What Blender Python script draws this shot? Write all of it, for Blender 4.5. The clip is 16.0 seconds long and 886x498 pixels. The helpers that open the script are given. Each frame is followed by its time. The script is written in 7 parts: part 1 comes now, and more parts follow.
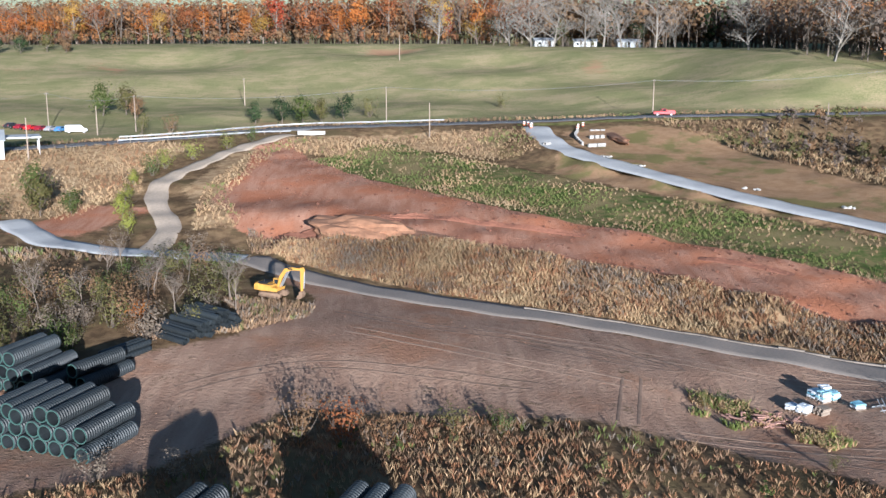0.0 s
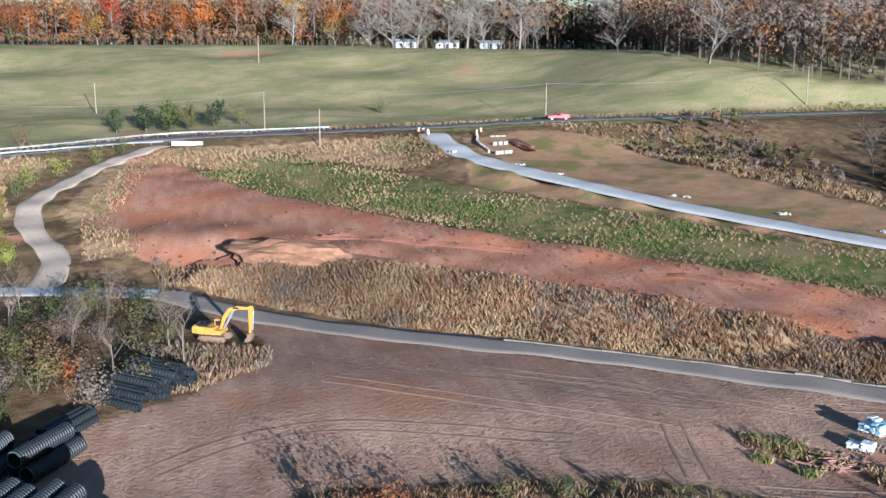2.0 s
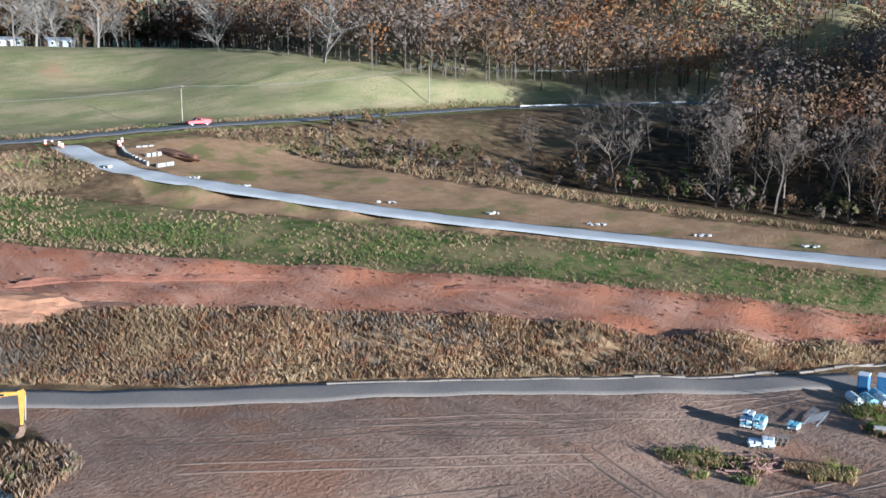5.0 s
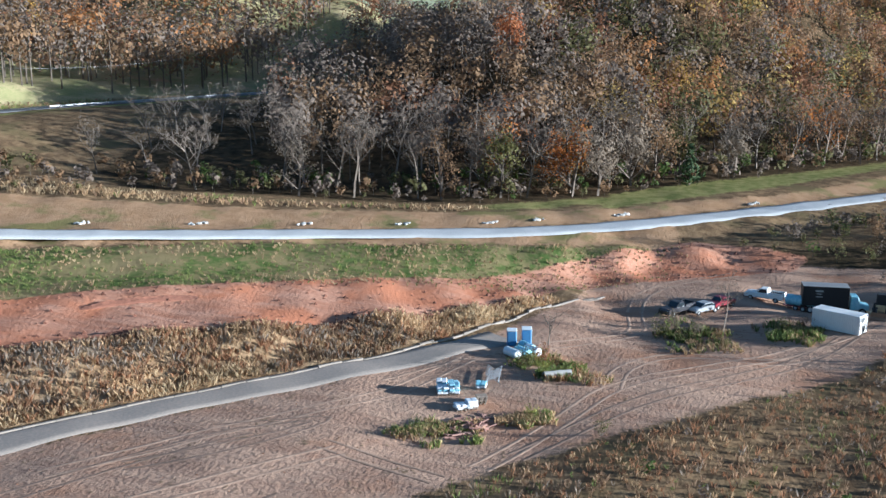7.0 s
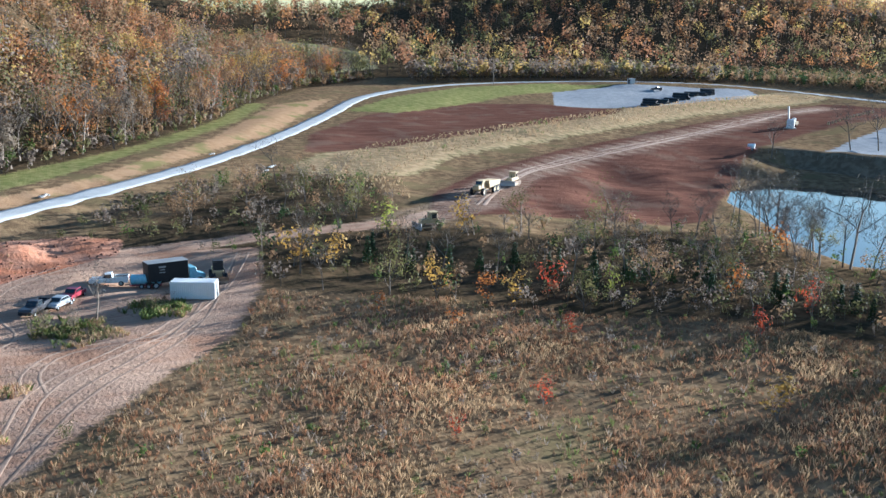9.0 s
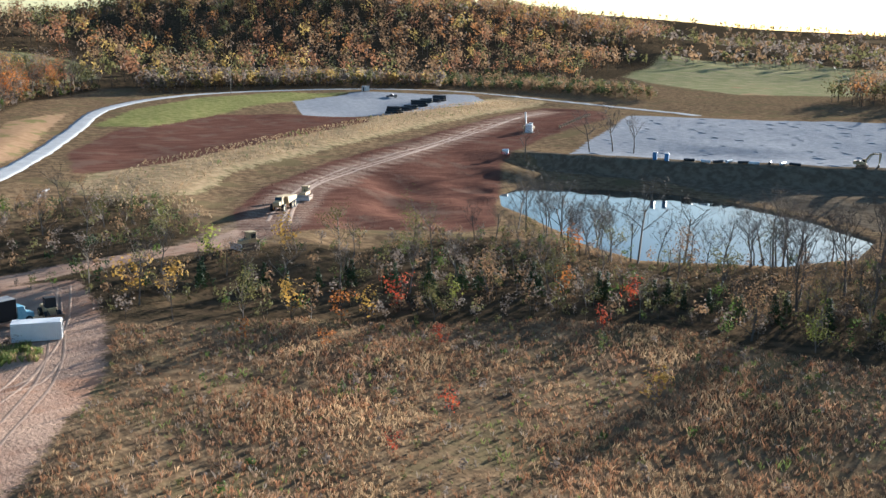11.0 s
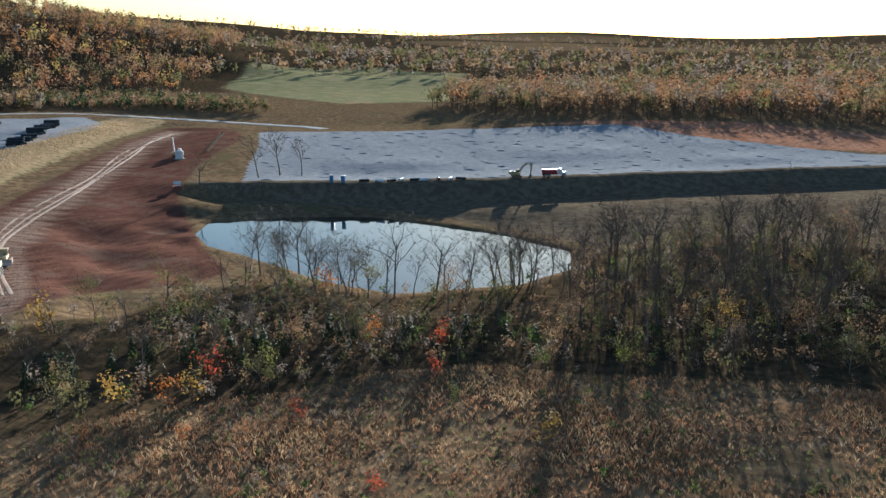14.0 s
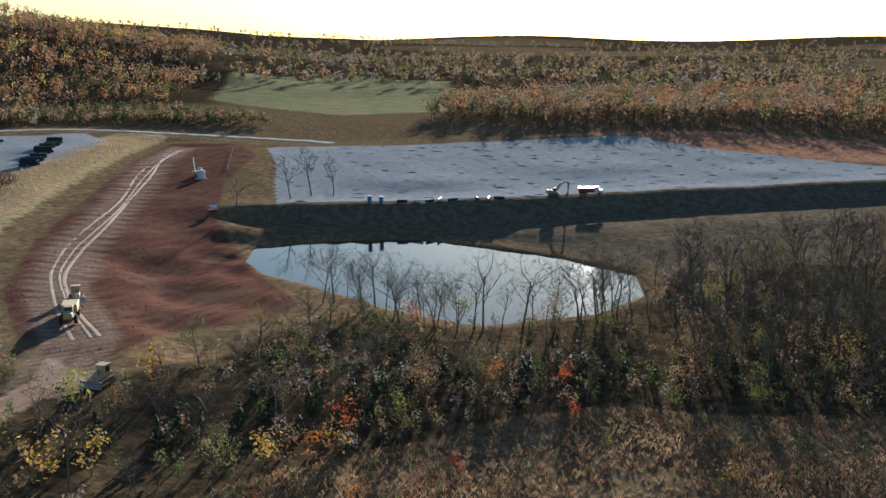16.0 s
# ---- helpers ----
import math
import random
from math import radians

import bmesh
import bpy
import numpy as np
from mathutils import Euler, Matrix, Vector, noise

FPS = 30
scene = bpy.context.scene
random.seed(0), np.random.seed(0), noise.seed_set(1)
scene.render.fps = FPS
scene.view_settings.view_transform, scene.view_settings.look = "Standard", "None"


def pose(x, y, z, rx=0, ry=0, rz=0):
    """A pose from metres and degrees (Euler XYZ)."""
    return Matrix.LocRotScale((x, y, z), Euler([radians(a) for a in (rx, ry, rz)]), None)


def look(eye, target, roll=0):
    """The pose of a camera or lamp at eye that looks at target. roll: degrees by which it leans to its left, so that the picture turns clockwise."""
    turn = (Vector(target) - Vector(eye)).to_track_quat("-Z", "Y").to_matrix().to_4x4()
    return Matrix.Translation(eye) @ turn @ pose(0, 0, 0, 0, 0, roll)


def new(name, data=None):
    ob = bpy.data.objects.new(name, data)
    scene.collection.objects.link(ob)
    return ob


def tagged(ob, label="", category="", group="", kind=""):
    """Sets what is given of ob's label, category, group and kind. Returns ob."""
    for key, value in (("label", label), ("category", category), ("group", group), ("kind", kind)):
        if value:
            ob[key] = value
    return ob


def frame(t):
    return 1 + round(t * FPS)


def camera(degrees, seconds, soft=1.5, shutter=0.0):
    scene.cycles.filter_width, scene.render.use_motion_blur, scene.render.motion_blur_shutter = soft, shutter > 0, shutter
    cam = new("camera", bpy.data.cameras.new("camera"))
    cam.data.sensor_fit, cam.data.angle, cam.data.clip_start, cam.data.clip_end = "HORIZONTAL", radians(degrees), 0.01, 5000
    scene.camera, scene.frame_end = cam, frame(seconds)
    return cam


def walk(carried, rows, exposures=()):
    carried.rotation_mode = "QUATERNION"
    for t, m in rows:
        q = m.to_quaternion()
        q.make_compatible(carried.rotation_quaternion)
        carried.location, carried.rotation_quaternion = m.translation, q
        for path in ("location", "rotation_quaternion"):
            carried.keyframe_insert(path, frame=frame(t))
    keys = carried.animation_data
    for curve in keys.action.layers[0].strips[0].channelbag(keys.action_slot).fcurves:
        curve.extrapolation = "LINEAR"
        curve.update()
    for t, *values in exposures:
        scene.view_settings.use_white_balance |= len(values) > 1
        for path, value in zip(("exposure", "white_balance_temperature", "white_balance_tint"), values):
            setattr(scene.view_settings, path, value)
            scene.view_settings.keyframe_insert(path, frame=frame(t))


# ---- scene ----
cam = camera(47.3, 16.0)
METRES, EYE, TILT, LEAN, TURN = 186.0, 40.0, 1.9, -2.8, 0.0
ROWS = [
    (0.0, 0.0, 0.0, 0.0, -0.66, -13.65, 2.73),
    (0.5, -0.0241, 0.0217, 0.0011, -2.69, -13.75, 2.63),
    (1.0, -0.0472, 0.044, 0.0019, -4.85, -13.84, 2.54),
    (1.5, -0.0703, 0.0664, 0.0028, -7.95, -13.98, 2.38),
    (2.0, -0.0925, 0.089, 0.0033, -11.09, -14.09, 2.23),
    (2.5, -0.1131, 0.112, 0.0037, -14.89, -14.23, 2.03),
    (3.0, -0.1354, 0.1355, 0.0038, -19.02, -14.37, 1.77),
    (3.5, -0.1544, 0.1575, 0.0043, -23.86, -14.56, 1.55),
    (4.0, -0.1759, 0.1801, 0.0048, -29.48, -14.74, 1.23),
    (6.5, -0.2731, 0.2996, 0.0063, -55.82, -15.16, -0.08),
    (7.0, -0.2837, 0.317, 0.0076, -68.03, -15.26, -0.71),
    (7.5, -0.2962, 0.3454, 0.0069, -86.81, -15.02, -1.9),
    (8.0, -0.3058, 0.3751, 0.0071, -100.19, -14.6, -2.69),
    (8.5, -0.3101, 0.408, 0.0073, -111.1, -14.08, -3.38),
    (11.0, -0.2679, 0.5397, 0.0156, -130.34, -12.95, -3.88),
    (11.5, -0.2482, 0.5611, 0.0191, -138.49, -12.45, -3.8),
    (12.0, -0.2197, 0.5869, 0.0236, -142.73, -12.13, -3.84),
    (12.5, -0.1929, 0.6053, 0.0303, -143.08, -12.1, -3.67),
    (13.0, -0.1654, 0.6209, 0.0359, -144.71, -11.98, -3.56),
    (13.5, -0.1377, 0.6335, 0.0411, -149.51, -11.73, -3.42),
    (14.0, -0.1059, 0.6461, 0.0454, -155.28, -11.4, -3.3),
    (14.5, -0.0717, 0.6566, 0.05, -157.44, -11.26, -3.22),
    (15.0, -0.038, 0.6634, 0.0546, -157.7, -11.2, -3.18),
    (15.5, -0.0052, 0.6704, 0.0596, -157.77, -11.19, -3.12),
    (16.0, 0.028, 0.6785, 0.064, -157.78, -11.13, -3.02),
]
GAP_ROWS = [(4.2, look((-34.39, 35.15, 40.55), (-33.364, 36.818, 40.144), 0.4)), (8.7, look((-57.9, 78.0, 41.1), (-56.091, 77.26, 40.675), 0.6)), (10.8, look((-50.81, 97.64, 43.07), (-49.279, 96.422, 42.654), 0.4))]
walk(cam, sorted(GAP_ROWS + [(t, pose(0, 0, EYE, TILT, LEAN, TURN) @ pose(METRES * x, METRES * y, METRES * z, 90 + pitch, roll, yaw)) for t, x, y, z, yaw, pitch, roll in ROWS], key=lambda row: row[0]),
     [(0.0, 1.25, 5250, 10), (4.0, 1.28, 4900, 8), (7.0, 1.65, 5000, 4), (8.5, 2.15, 4950, 3), (11.0, 2.05, 5500, 7), (12.5, 1.85, 5400, 5), (14.0, 1.65, 5400, 4), (16.0, 1.42, 5450, 4)])

# ---- world and sun ----
SUN_AZ, SUN_EL = radians(166), radians(9.6)       # clockwise from +y, above the horizon
SUN_DIR = Vector((math.sin(SUN_AZ) * math.cos(SUN_EL), math.cos(SUN_AZ) * math.cos(SUN_EL), math.sin(SUN_EL)))
world = bpy.data.worlds.new("sky")
scene.world = world
world.use_nodes = True
wn = world.node_tree
sky = wn.nodes.new("ShaderNodeTexSky")
sky.sky_type, sky.sun_disc = "NISHITA", False
sky.sun_elevation, sky.sun_rotation = SUN_EL, SUN_AZ
sky.air_density, sky.dust_density, sky.ozone_density = 1.0, 0.4, 2.0
wn.links.new(sky.outputs[0], wn.nodes["Background"].inputs[0])
wn.nodes["Background"].inputs[1].default_value = 0.05
sun = new("sun", bpy.data.lights.new("sun", "SUN"))
sun.data.energy, sun.data.angle, sun.data.color = 5.0, radians(0.6), (1.0, 0.88, 0.74)
sun.matrix_world = look(SUN_DIR * 300, (0, 0, 0))


# ---- materials ----
def srgb(*c):
    return tuple(((v / 255) / 12.92 if v < 10 else ((v / 255 + 0.055) / 1.055) ** 2.4) for v in c)


def material(name, base, rough=0.9, metal=0.0, vary=0.25, grain=3.0, big=0.15, bump=0.0, tint=None, spec=0.3, random=0.0):
    """A procedural surface: base colour varied at two scales, roughness, metal, fine relief."""
    m = bpy.data.materials.new(name)
    m.use_nodes = True
    t = m.node_tree
    b = t.nodes["Principled BSDF"]
    b.inputs["Roughness"].default_value, b.inputs["Metallic"].default_value = rough, metal
    b.inputs["Specular IOR Level"].default_value = spec
    geo = t.nodes.new("ShaderNodeNewGeometry")

    def noisy(scale, detail=4):
        n = t.nodes.new("ShaderNodeTexNoise")
        n.inputs["Scale"].default_value, n.inputs["Detail"].default_value = scale, detail
        t.links.new(geo.outputs["Position"], n.inputs["Vector"])
        return n.outputs["Fac"]
    dark = tuple(v * (1 - vary) for v in base)
    light = tint or tuple(min(1, v * (1 + vary)) for v in base)
    mix = t.nodes.new("ShaderNodeMix")
    mix.data_type = "RGBA"
    ramp = t.nodes.new("ShaderNodeMapRange")
    ramp.inputs["From Min"].default_value, ramp.inputs["From Max"].default_value = 0.3, 0.7
    add = t.nodes.new("ShaderNodeMath")
    add.operation = "ADD"
    half = t.nodes.new("ShaderNodeMath")
    half.operation = "MULTIPLY"
    half.inputs[1].default_value = 0.5
    fine = noisy(grain)
    t.links.new(fine, add.inputs[0])
    t.links.new(noisy(big), add.inputs[1])
    t.links.new(add.outputs[0], half.inputs[0])
    t.links.new(half.outputs[0], ramp.inputs["Value"])
    t.links.new(ramp.outputs[0], mix.inputs["Factor"])
    mix.inputs["A"].default_value, mix.inputs["B"].default_value = (*dark, 1), (*light, 1)
    out = mix.outputs["Result"]
    if random:
        info = t.nodes.new("ShaderNodeObjectInfo")
        hsv = t.nodes.new("ShaderNodeHueSaturation")
        val = t.nodes.new("ShaderNodeMapRange")
        val.inputs["To Min"].default_value, val.inputs["To Max"].default_value = 1 - random, 1 + random
        t.links.new(info.outputs["Random"], val.inputs["Value"])
        t.links.new(val.outputs[0], hsv.inputs["Value"])
        t.links.new(out, hsv.inputs["Color"])
        out = hsv.outputs["Color"]
    t.links.new(out, b.inputs["Base Color"])
    if bump:
        bp = t.nodes.new("ShaderNodeBump")
        bp.inputs["Strength"].default_value, bp.inputs["Distance"].default_value = bump, 0.1
        t.links.new(fine, bp.inputs["Height"])
        t.links.new(bp.outputs[0], b.inputs["Normal"])
    return m


# ---- lie of the land: lines along which the height is known ----
NEAR_ROAD = [(-75, 177, 8.5), (-62, 163, 7.2), (-48, 160, 6.3), (-30, 158, 5.6), (-16, 144, 5.3), (0, 133, 5.2), (20, 121.5, 5.2), (36, 111, 5.0), (48, 103, 4.8), (60, 96.5, 4.5)]
TRACK = [(-46, 161, 6.3), (-46, 174, 7.6), (-53, 192, 9.6), (-55, 208, 11.5), (-50, 226, 13.4), (-43, 243, 15.4), (-36, 256, 16.3)]
HAUL = [(66, 80, 3.9), (92, 92, 3.6), (108, 74, 4.6), (112, 40, 5.6), (113, 15, 6.0), (124, -4, 6.4), (150, -26, 6.9), (176, -60, 7.1), (222, -138, 7.5), (262, -200, 7.8), (288, -255, 7.3)]
GRAVEL = [(25, 247, 19.1), (26, 232, 17.9), (29, 220, 16.6), (35, 208, 15.6), (44, 193, 14.3), (57, 173.5, 12.6), (72, 154, 11.2), (84, 139, 10.2), (94, 125, 9.5),
          (104, 109, 9.1), (120, 90, 9.1), (150, 62, 9.5), (182, 36, 10.0), (226, 8, 10.6), (275, -20, 11.6), (335, -55, 13.4), (375, -100, 14.5), (389, -150, 15.0), (383, -215, 14.8), (366, -266, 12.8), (330, -295, 9.5), (262, -309, 6.8), (238, -303, 6.8)]
HIGHWAY = [(-150, 205, 14.5), (-90, 232, 15.7), (-64, 247, 16.3), (-38, 263, 17.3), (0, 261, 18.6), (28, 259, 19.6), (56, 256, 21.0), (100, 251, 22.0), (136, 251, 22.5), (163, 245, 22.8), (220, 225, 23.5), (330, 190, 26)]
CREST = [(-23, 161, 7.6), (-13, 163, 9.4), (0, 155, 9.2), (16, 144, 9.1), (27, 135, 9.0), (41, 121, 8.8), (54, 110.5, 7.6), (66, 103.2, 6.3), (80, 96.5, 4.9), (90, 90, 4.2)]
TOE = [(-28, 161, 5.7), (-14, 147.5, 5.4), (0, 136.8, 5.3), (17, 127, 5.3), (36, 114.6, 5.1), (47, 107.2, 4.9), (57, 102.6, 4.7), (67, 98.8, 4.5), (79, 94.6, 4.2)]
BENCH = [(-40, 185, 9.5), (-20, 180, 10.6), (-2, 166, 10.2), (20, 153, 9.4), (38, 137, 8.9), (53, 124, 8.1), (67, 109, 6.6), (85, 98, 4.8)]
BENCH_BACK = [(-38, 236, 14), (-29, 229, 13), (-12, 204, 11.9), (3, 185, 11.4), (16, 169, 10.9), (30, 158, 10.3), (42, 146.5, 9.7), (55, 134, 9.0), (66, 119, 7.9), (76, 102, 6.2), (90, 90, 4.6), (104, 80, 4.2)]
DITCH = [(-10, 243, 15.6), (0, 232, 14.6), (11, 219, 14.0), (23, 203, 13.2), (36, 188, 12.4), (48, 174, 11.6), (62, 158, 10.6), (75, 143, 9.7), (88, 122, 8.6), (99, 103, 8.0), (112, 82, 7.2), (130, 64, 7.4), (165, 25, 8.6)]
FLOOR = [(-90, 110, 5.2), (-60, 100, 4.8), (-30, 90, 4.8), (0, 90, 4.6), (30, 88, 4.5), (40, 100, 4.7), (60, 86, 4.2), (80, 75, 3.7), (93, 62, 3.4), (60, 60, 4.0), (34, 55, 4.2), (46, 38, 3.7), (62, 40, 3.6), (28, 26, 3.2), (30, 10, 3.0), (8, 18, 3.0), (-30, 40, 3.6), (-50, 0, 3.6), (-20, -40, 3.0), (20, -30, 2.5), (60, 10, 2.8), (85, 25, 3.6), (75, -25, 2.4), (105, -15, 3.8)]
SHORE = [(153, -101, 1.6), (136, -119, 1.5), (116, -128, 1.5), (96, -124, 1.5), (71, -118, 1.5), (50, -106, 1.5), (44, -88, 1.6), (50, -70, 1.5), (70, -52, 1.5), (90, -56, 1.5), (100, -61, 1.5), (119, -70, 1.5), (134, -75, 1.5), (146, -86, 1.5)]
PAD_EDGE = [(185, -125, 7.2), (160, -137, 7.3), (130, -151, 7.4), (102, -168, 7.5), (80, -186, 7.5), (40, -216, 7.6), (-5, -249, 7.7), (-70, -296, 7.8)]
PAD_TOE = [(165, -125, 2.6), (126, -138, 2.2), (98, -153, 2.2), (70, -174, 2.6), (34, -202, 3.0), (-10, -234, 3.2), (-75, -280, 4.0)]
PAD_BACK = [(-60, -300, 7.8), (53, -321, 7.8), (112, -378, 7.8), (170, -330, 7.8), (215, -292, 7.7), (255, -272, 7.2), (204, -237, 7.6), (100, -260, 7.6), (150, -200, 7.5), (30, -260, 7.7)]
STRIP = [(140, 12, 8.0), (170, 4, 9.0), (195, -18, 9.6), (222, -64, 10.4), (273, -155, 11.2), (310, -230, 11.0), (328, -272, 9.8)]
STRIP_TOE = [(135, -2, 6.9), (160, -25, 7.2), (192, -68, 7.4), (240, -148, 7.9), (276, -210, 8.2), (304, -270, 7.8)]
LOWER = [(220, -20, 9.7), (260, -70, 10.4), (300, -115, 11.6), (345, -160, 12.4), (320, -200, 12.3), (350, -240, 12.2), (365, -180, 12.9)]
RED_FLAT = [(118, -24, 3.6), (130, -45, 2.6), (150, -60, 3.4), (150, -90, 3.0), (170, -105, 5.4), (112, -48, 2.2), (200, -160, 7.2)]
LOW_FLAT = [(33, -152, 2.8), (-4, -151, 3.0), (-60, -190, 4.0), (-40, -100, 3.0), (-140, -120, 5), (10, -110, 2.6)]
PASTURE = [(-130, 300, 20), (-60, 300, 20), (0, 300, 21.5), (57, 380, 36.5), (60, 310, 26), (20, 350, 29), (108, 296, 34), (95, 275, 27), (130, 300, 35), (110, 370, 37), (-20, 400, 33), (-100, 380, 28), (-165, 470, 36), (-60, 460, 38), (30, 430, 39), (-280, 420, 33), (160, 330, 39), (180, 275, 29)]
BROW = [(-300, 540, 36.5), (-230, 500, 37), (-165, 475, 37.5), (-60, 450, 38), (0, 425, 38), (40, 395, 37.2), (70, 388, 37), (104, 382, 37), (114, 345, 37), (112, 310, 35.5), (125, 285, 32), (150, 272, 29)]
WOODS_FOOT = [(78, 212, 15.6), (84, 185, 13.6), (95, 160, 11.8), (104, 138, 10.8), (116, 112, 10.2), (134, 92, 10.4), (165, 66, 11.2), (205, 38, 12.0), (245, 15, 12.5), (300, -8, 13.5), (370, -45, 14.6), (420, -95, 15.6)]
EAST_HILL = [(230, 340, 64), (300, 300, 98), (310, 235, 116), (260, 430, 84), (190, 300, 46), (110, 215, 17), (140, 180, 24), (150, 130, 25), (180, 100, 42), (200, 140, 70), (230, 180, 80), (260, 110, 88), (300, 160, 114), (330, 90, 96), (400, 150, 124), (260, 55, 38), (340, 25, 40), (430, 40, 60), (520, 80, 92)]
SOUTH_HILL = [(450, -60, 24), (500, -65, 42), (520, -120, 36), (560, -40, 58), (640, -110, 74), (700, 0, 100), (850, 90, 150), (470, -220, 17), (480, -330, 20), (580, -330, 52), (700, -260, 88), (560, -430, 48), (690, -430, 96), (820, -420, 130), (640, -540, 66), (800, -600, 106), (960, -560, 135), (654, -610, 62), (600, -630, 52), (575, -675, 44), (690, -573, 70), (660, -740, 48), (900, -850, 70), (1200, -800, 110)]
FAR_RIDGE = [(1900, -1650, 112), (1650, -1780, 100), (1460, -1890, 84), (1310, -2000, 56)]
PLAIN = [(500, -560, 12), (400, -420, 9), (300, -420, 9), (330, -520, 10), (500, -700, 14), (430, -700, 14), (200, -420, 9), (100, -440, 9), (-60, -420, 9), (-200, -380, 9), (0, -700, 13), (300, -900, 14), (-300, -700, 14), (750, -1000, 20), (300, -1500, 24), (-300, -1400, 22), (900, -1700, 40), (-900, -900, 18)]
NORTH_WEST = [(-200, -150, 5), (-300, 0, 8), (-300, 200, 14), (-220, 100, 6), (-500, 500, 35), (-200, 700, 82), (0, 560, 66), (150, 600, 76), (400, 450, 84), (-700, 100, 20)]
FAR = [(3200 * math.sin(a), 3200 * math.cos(a), 64 + 12 * math.sin(3 * a)) for a in [k * 0.35 for k in range(18)]]


def along(line, step):
    """Points every step metres along a line of (x, y, z), smoothed."""
    p = np.array(line, float)
    out = []
    for i in range(len(p) - 1):
        a, b, c, d = p[max(i - 1, 0)], p[i], p[i + 1], p[min(i + 2, len(p) - 1)]
        n = max(1, int(np.linalg.norm(c - b) / step))
        for k in range(n):
            u = k / n
            out.append(0.5 * (2 * b + (c - a) * u + (2 * a - 5 * b + 4 * c - d) * u * u + (3 * b - a - 3 * c + d) * u ** 3))
    out.append(p[-1])
    return np.array(out)


def with_blend(points, blend):
    """Known heights, each with the breadth over which it is blended into the others."""
    q = np.array(points, float)
    return np.column_stack([q, np.full(len(q), float(blend))])


KNOWN = np.concatenate([with_blend(along(l, 9), 2) for l in (NEAR_ROAD, TRACK, HAUL, GRAVEL, HIGHWAY, CREST, TOE, BENCH, BENCH_BACK, DITCH, SHORE, PAD_EDGE, PAD_TOE, STRIP, STRIP_TOE, WOODS_FOOT, BROW)]
                       + [with_blend(l, s) for l, s in ((FLOOR, 4), (PAD_BACK, 8), (LOWER, 8), (RED_FLAT, 4), (LOW_FLAT, 8), (PASTURE, 12), (EAST_HILL, 32), (SOUTH_HILL, 75), (PLAIN, 60), (FAR_RIDGE, 160), (NORTH_WEST, 90), (FAR, 350))])


def distance(x, y, line):
    """Distance of points from a line of points."""
    x, y = np.asarray(x, float), np.asarray(y, float)
    best = np.full(x.shape, 1e9)
    for a, b in zip(line[:-1], line[1:]):
        dx, dy = b[0] - a[0], b[1] - a[1]
        u = np.clip(((x - a[0]) * dx + (y - a[1]) * dy) / (dx * dx + dy * dy + 1e-9), 0, 1)
        best = np.minimum(best, np.hypot(x - a[0] - u * dx, y - a[1] - u * dy))
    return best


def inside(x, y, poly):
    """Signed distance from the rim of a polygon, positive inside."""
    x, y = np.asarray(x, float), np.asarray(y, float)
    odd = np.zeros(x.shape, bool)
    ring = list(poly) + [poly[0]]
    for a, b in zip(ring[:-1], ring[1:]):
        if a[1] != b[1]:
            odd ^= ((a[1] > y) != (b[1] > y)) & (x < (b[0] - a[0]) * (y - a[1]) / (b[1] - a[1]) + a[0])
    d = distance(x, y, ring)
    return np.where(odd, d, -d)


POND = [p[:2] for p in SHORE]
POND_LEVEL = 1.05


def raw_height(x, y):
    x, y = np.atleast_1d(np.asarray(x, float)), np.atleast_1d(np.asarray(y, float))
    z = np.empty(x.shape)
    for i in range(0, len(x), 20000):
        s = slice(i, i + 20000)
        d2 = (x[s, None] - KNOWN[None, :, 0]) ** 2 + (y[s, None] - KNOWN[None, :, 1]) ** 2 + KNOWN[None, :, 3] ** 2
        w = d2 ** -1.75
        z[s] = (w * KNOWN[None, :, 2]).sum(1) / w.sum(1)
    return z


AX = np.concatenate([-230 - np.cumsum(6 * 1.075 ** np.arange(50))[::-1], np.arange(-230, -90, 4.0), np.arange(-90, 150, 1.25), np.arange(150, 420, 3.5), 420 + np.cumsum(5 * 1.075 ** np.arange(53))])
AY = np.concatenate([-430 - np.cumsum(6 * 1.075 ** np.arange(50))[::-1], np.arange(-430, -140, 3.5), np.arange(-140, 60, 1.7), np.arange(60, 290, 1.15), np.arange(290, 480, 4.0), 480 + np.cumsum(6 * 1.075 ** np.arange(50))])
GX, GY = np.meshgrid(AX, AY)


def wave(x, y, size, seed=0.0):
    """Smooth unevenness between -1 and 1."""
    return (np.sin(x / size + 1.3 * np.sin(y / size * 0.7 + seed)) + np.sin(y / size * 1.13 + 1.7 * np.sin(x / size * 0.6 + 2 * seed) + seed) + np.sin((x + y) / size * 0.53 + seed * 3)) / 3


def height(x, y):
    x, y = np.atleast_1d(np.asarray(x, float)), np.atleast_1d(np.asarray(y, float))
    z = raw_height(x, y)
    p = inside(x, y, POND)
    z = np.where(p > -3, np.minimum(z, POND_LEVEL + 0.25 - np.clip(p, -3, 6) * 0.35), z)
    flat = np.clip(np.minimum(distance(x, y, GRAVEL), np.minimum(distance(x, y, NEAR_ROAD), distance(x, y, HIGHWAY))) / 6 - 0.7, 0, 1)
    return z + flat * (0.12 * wave(x, y, 2.3, 1) + 0.18 * wave(x, y, 7.1, 2))


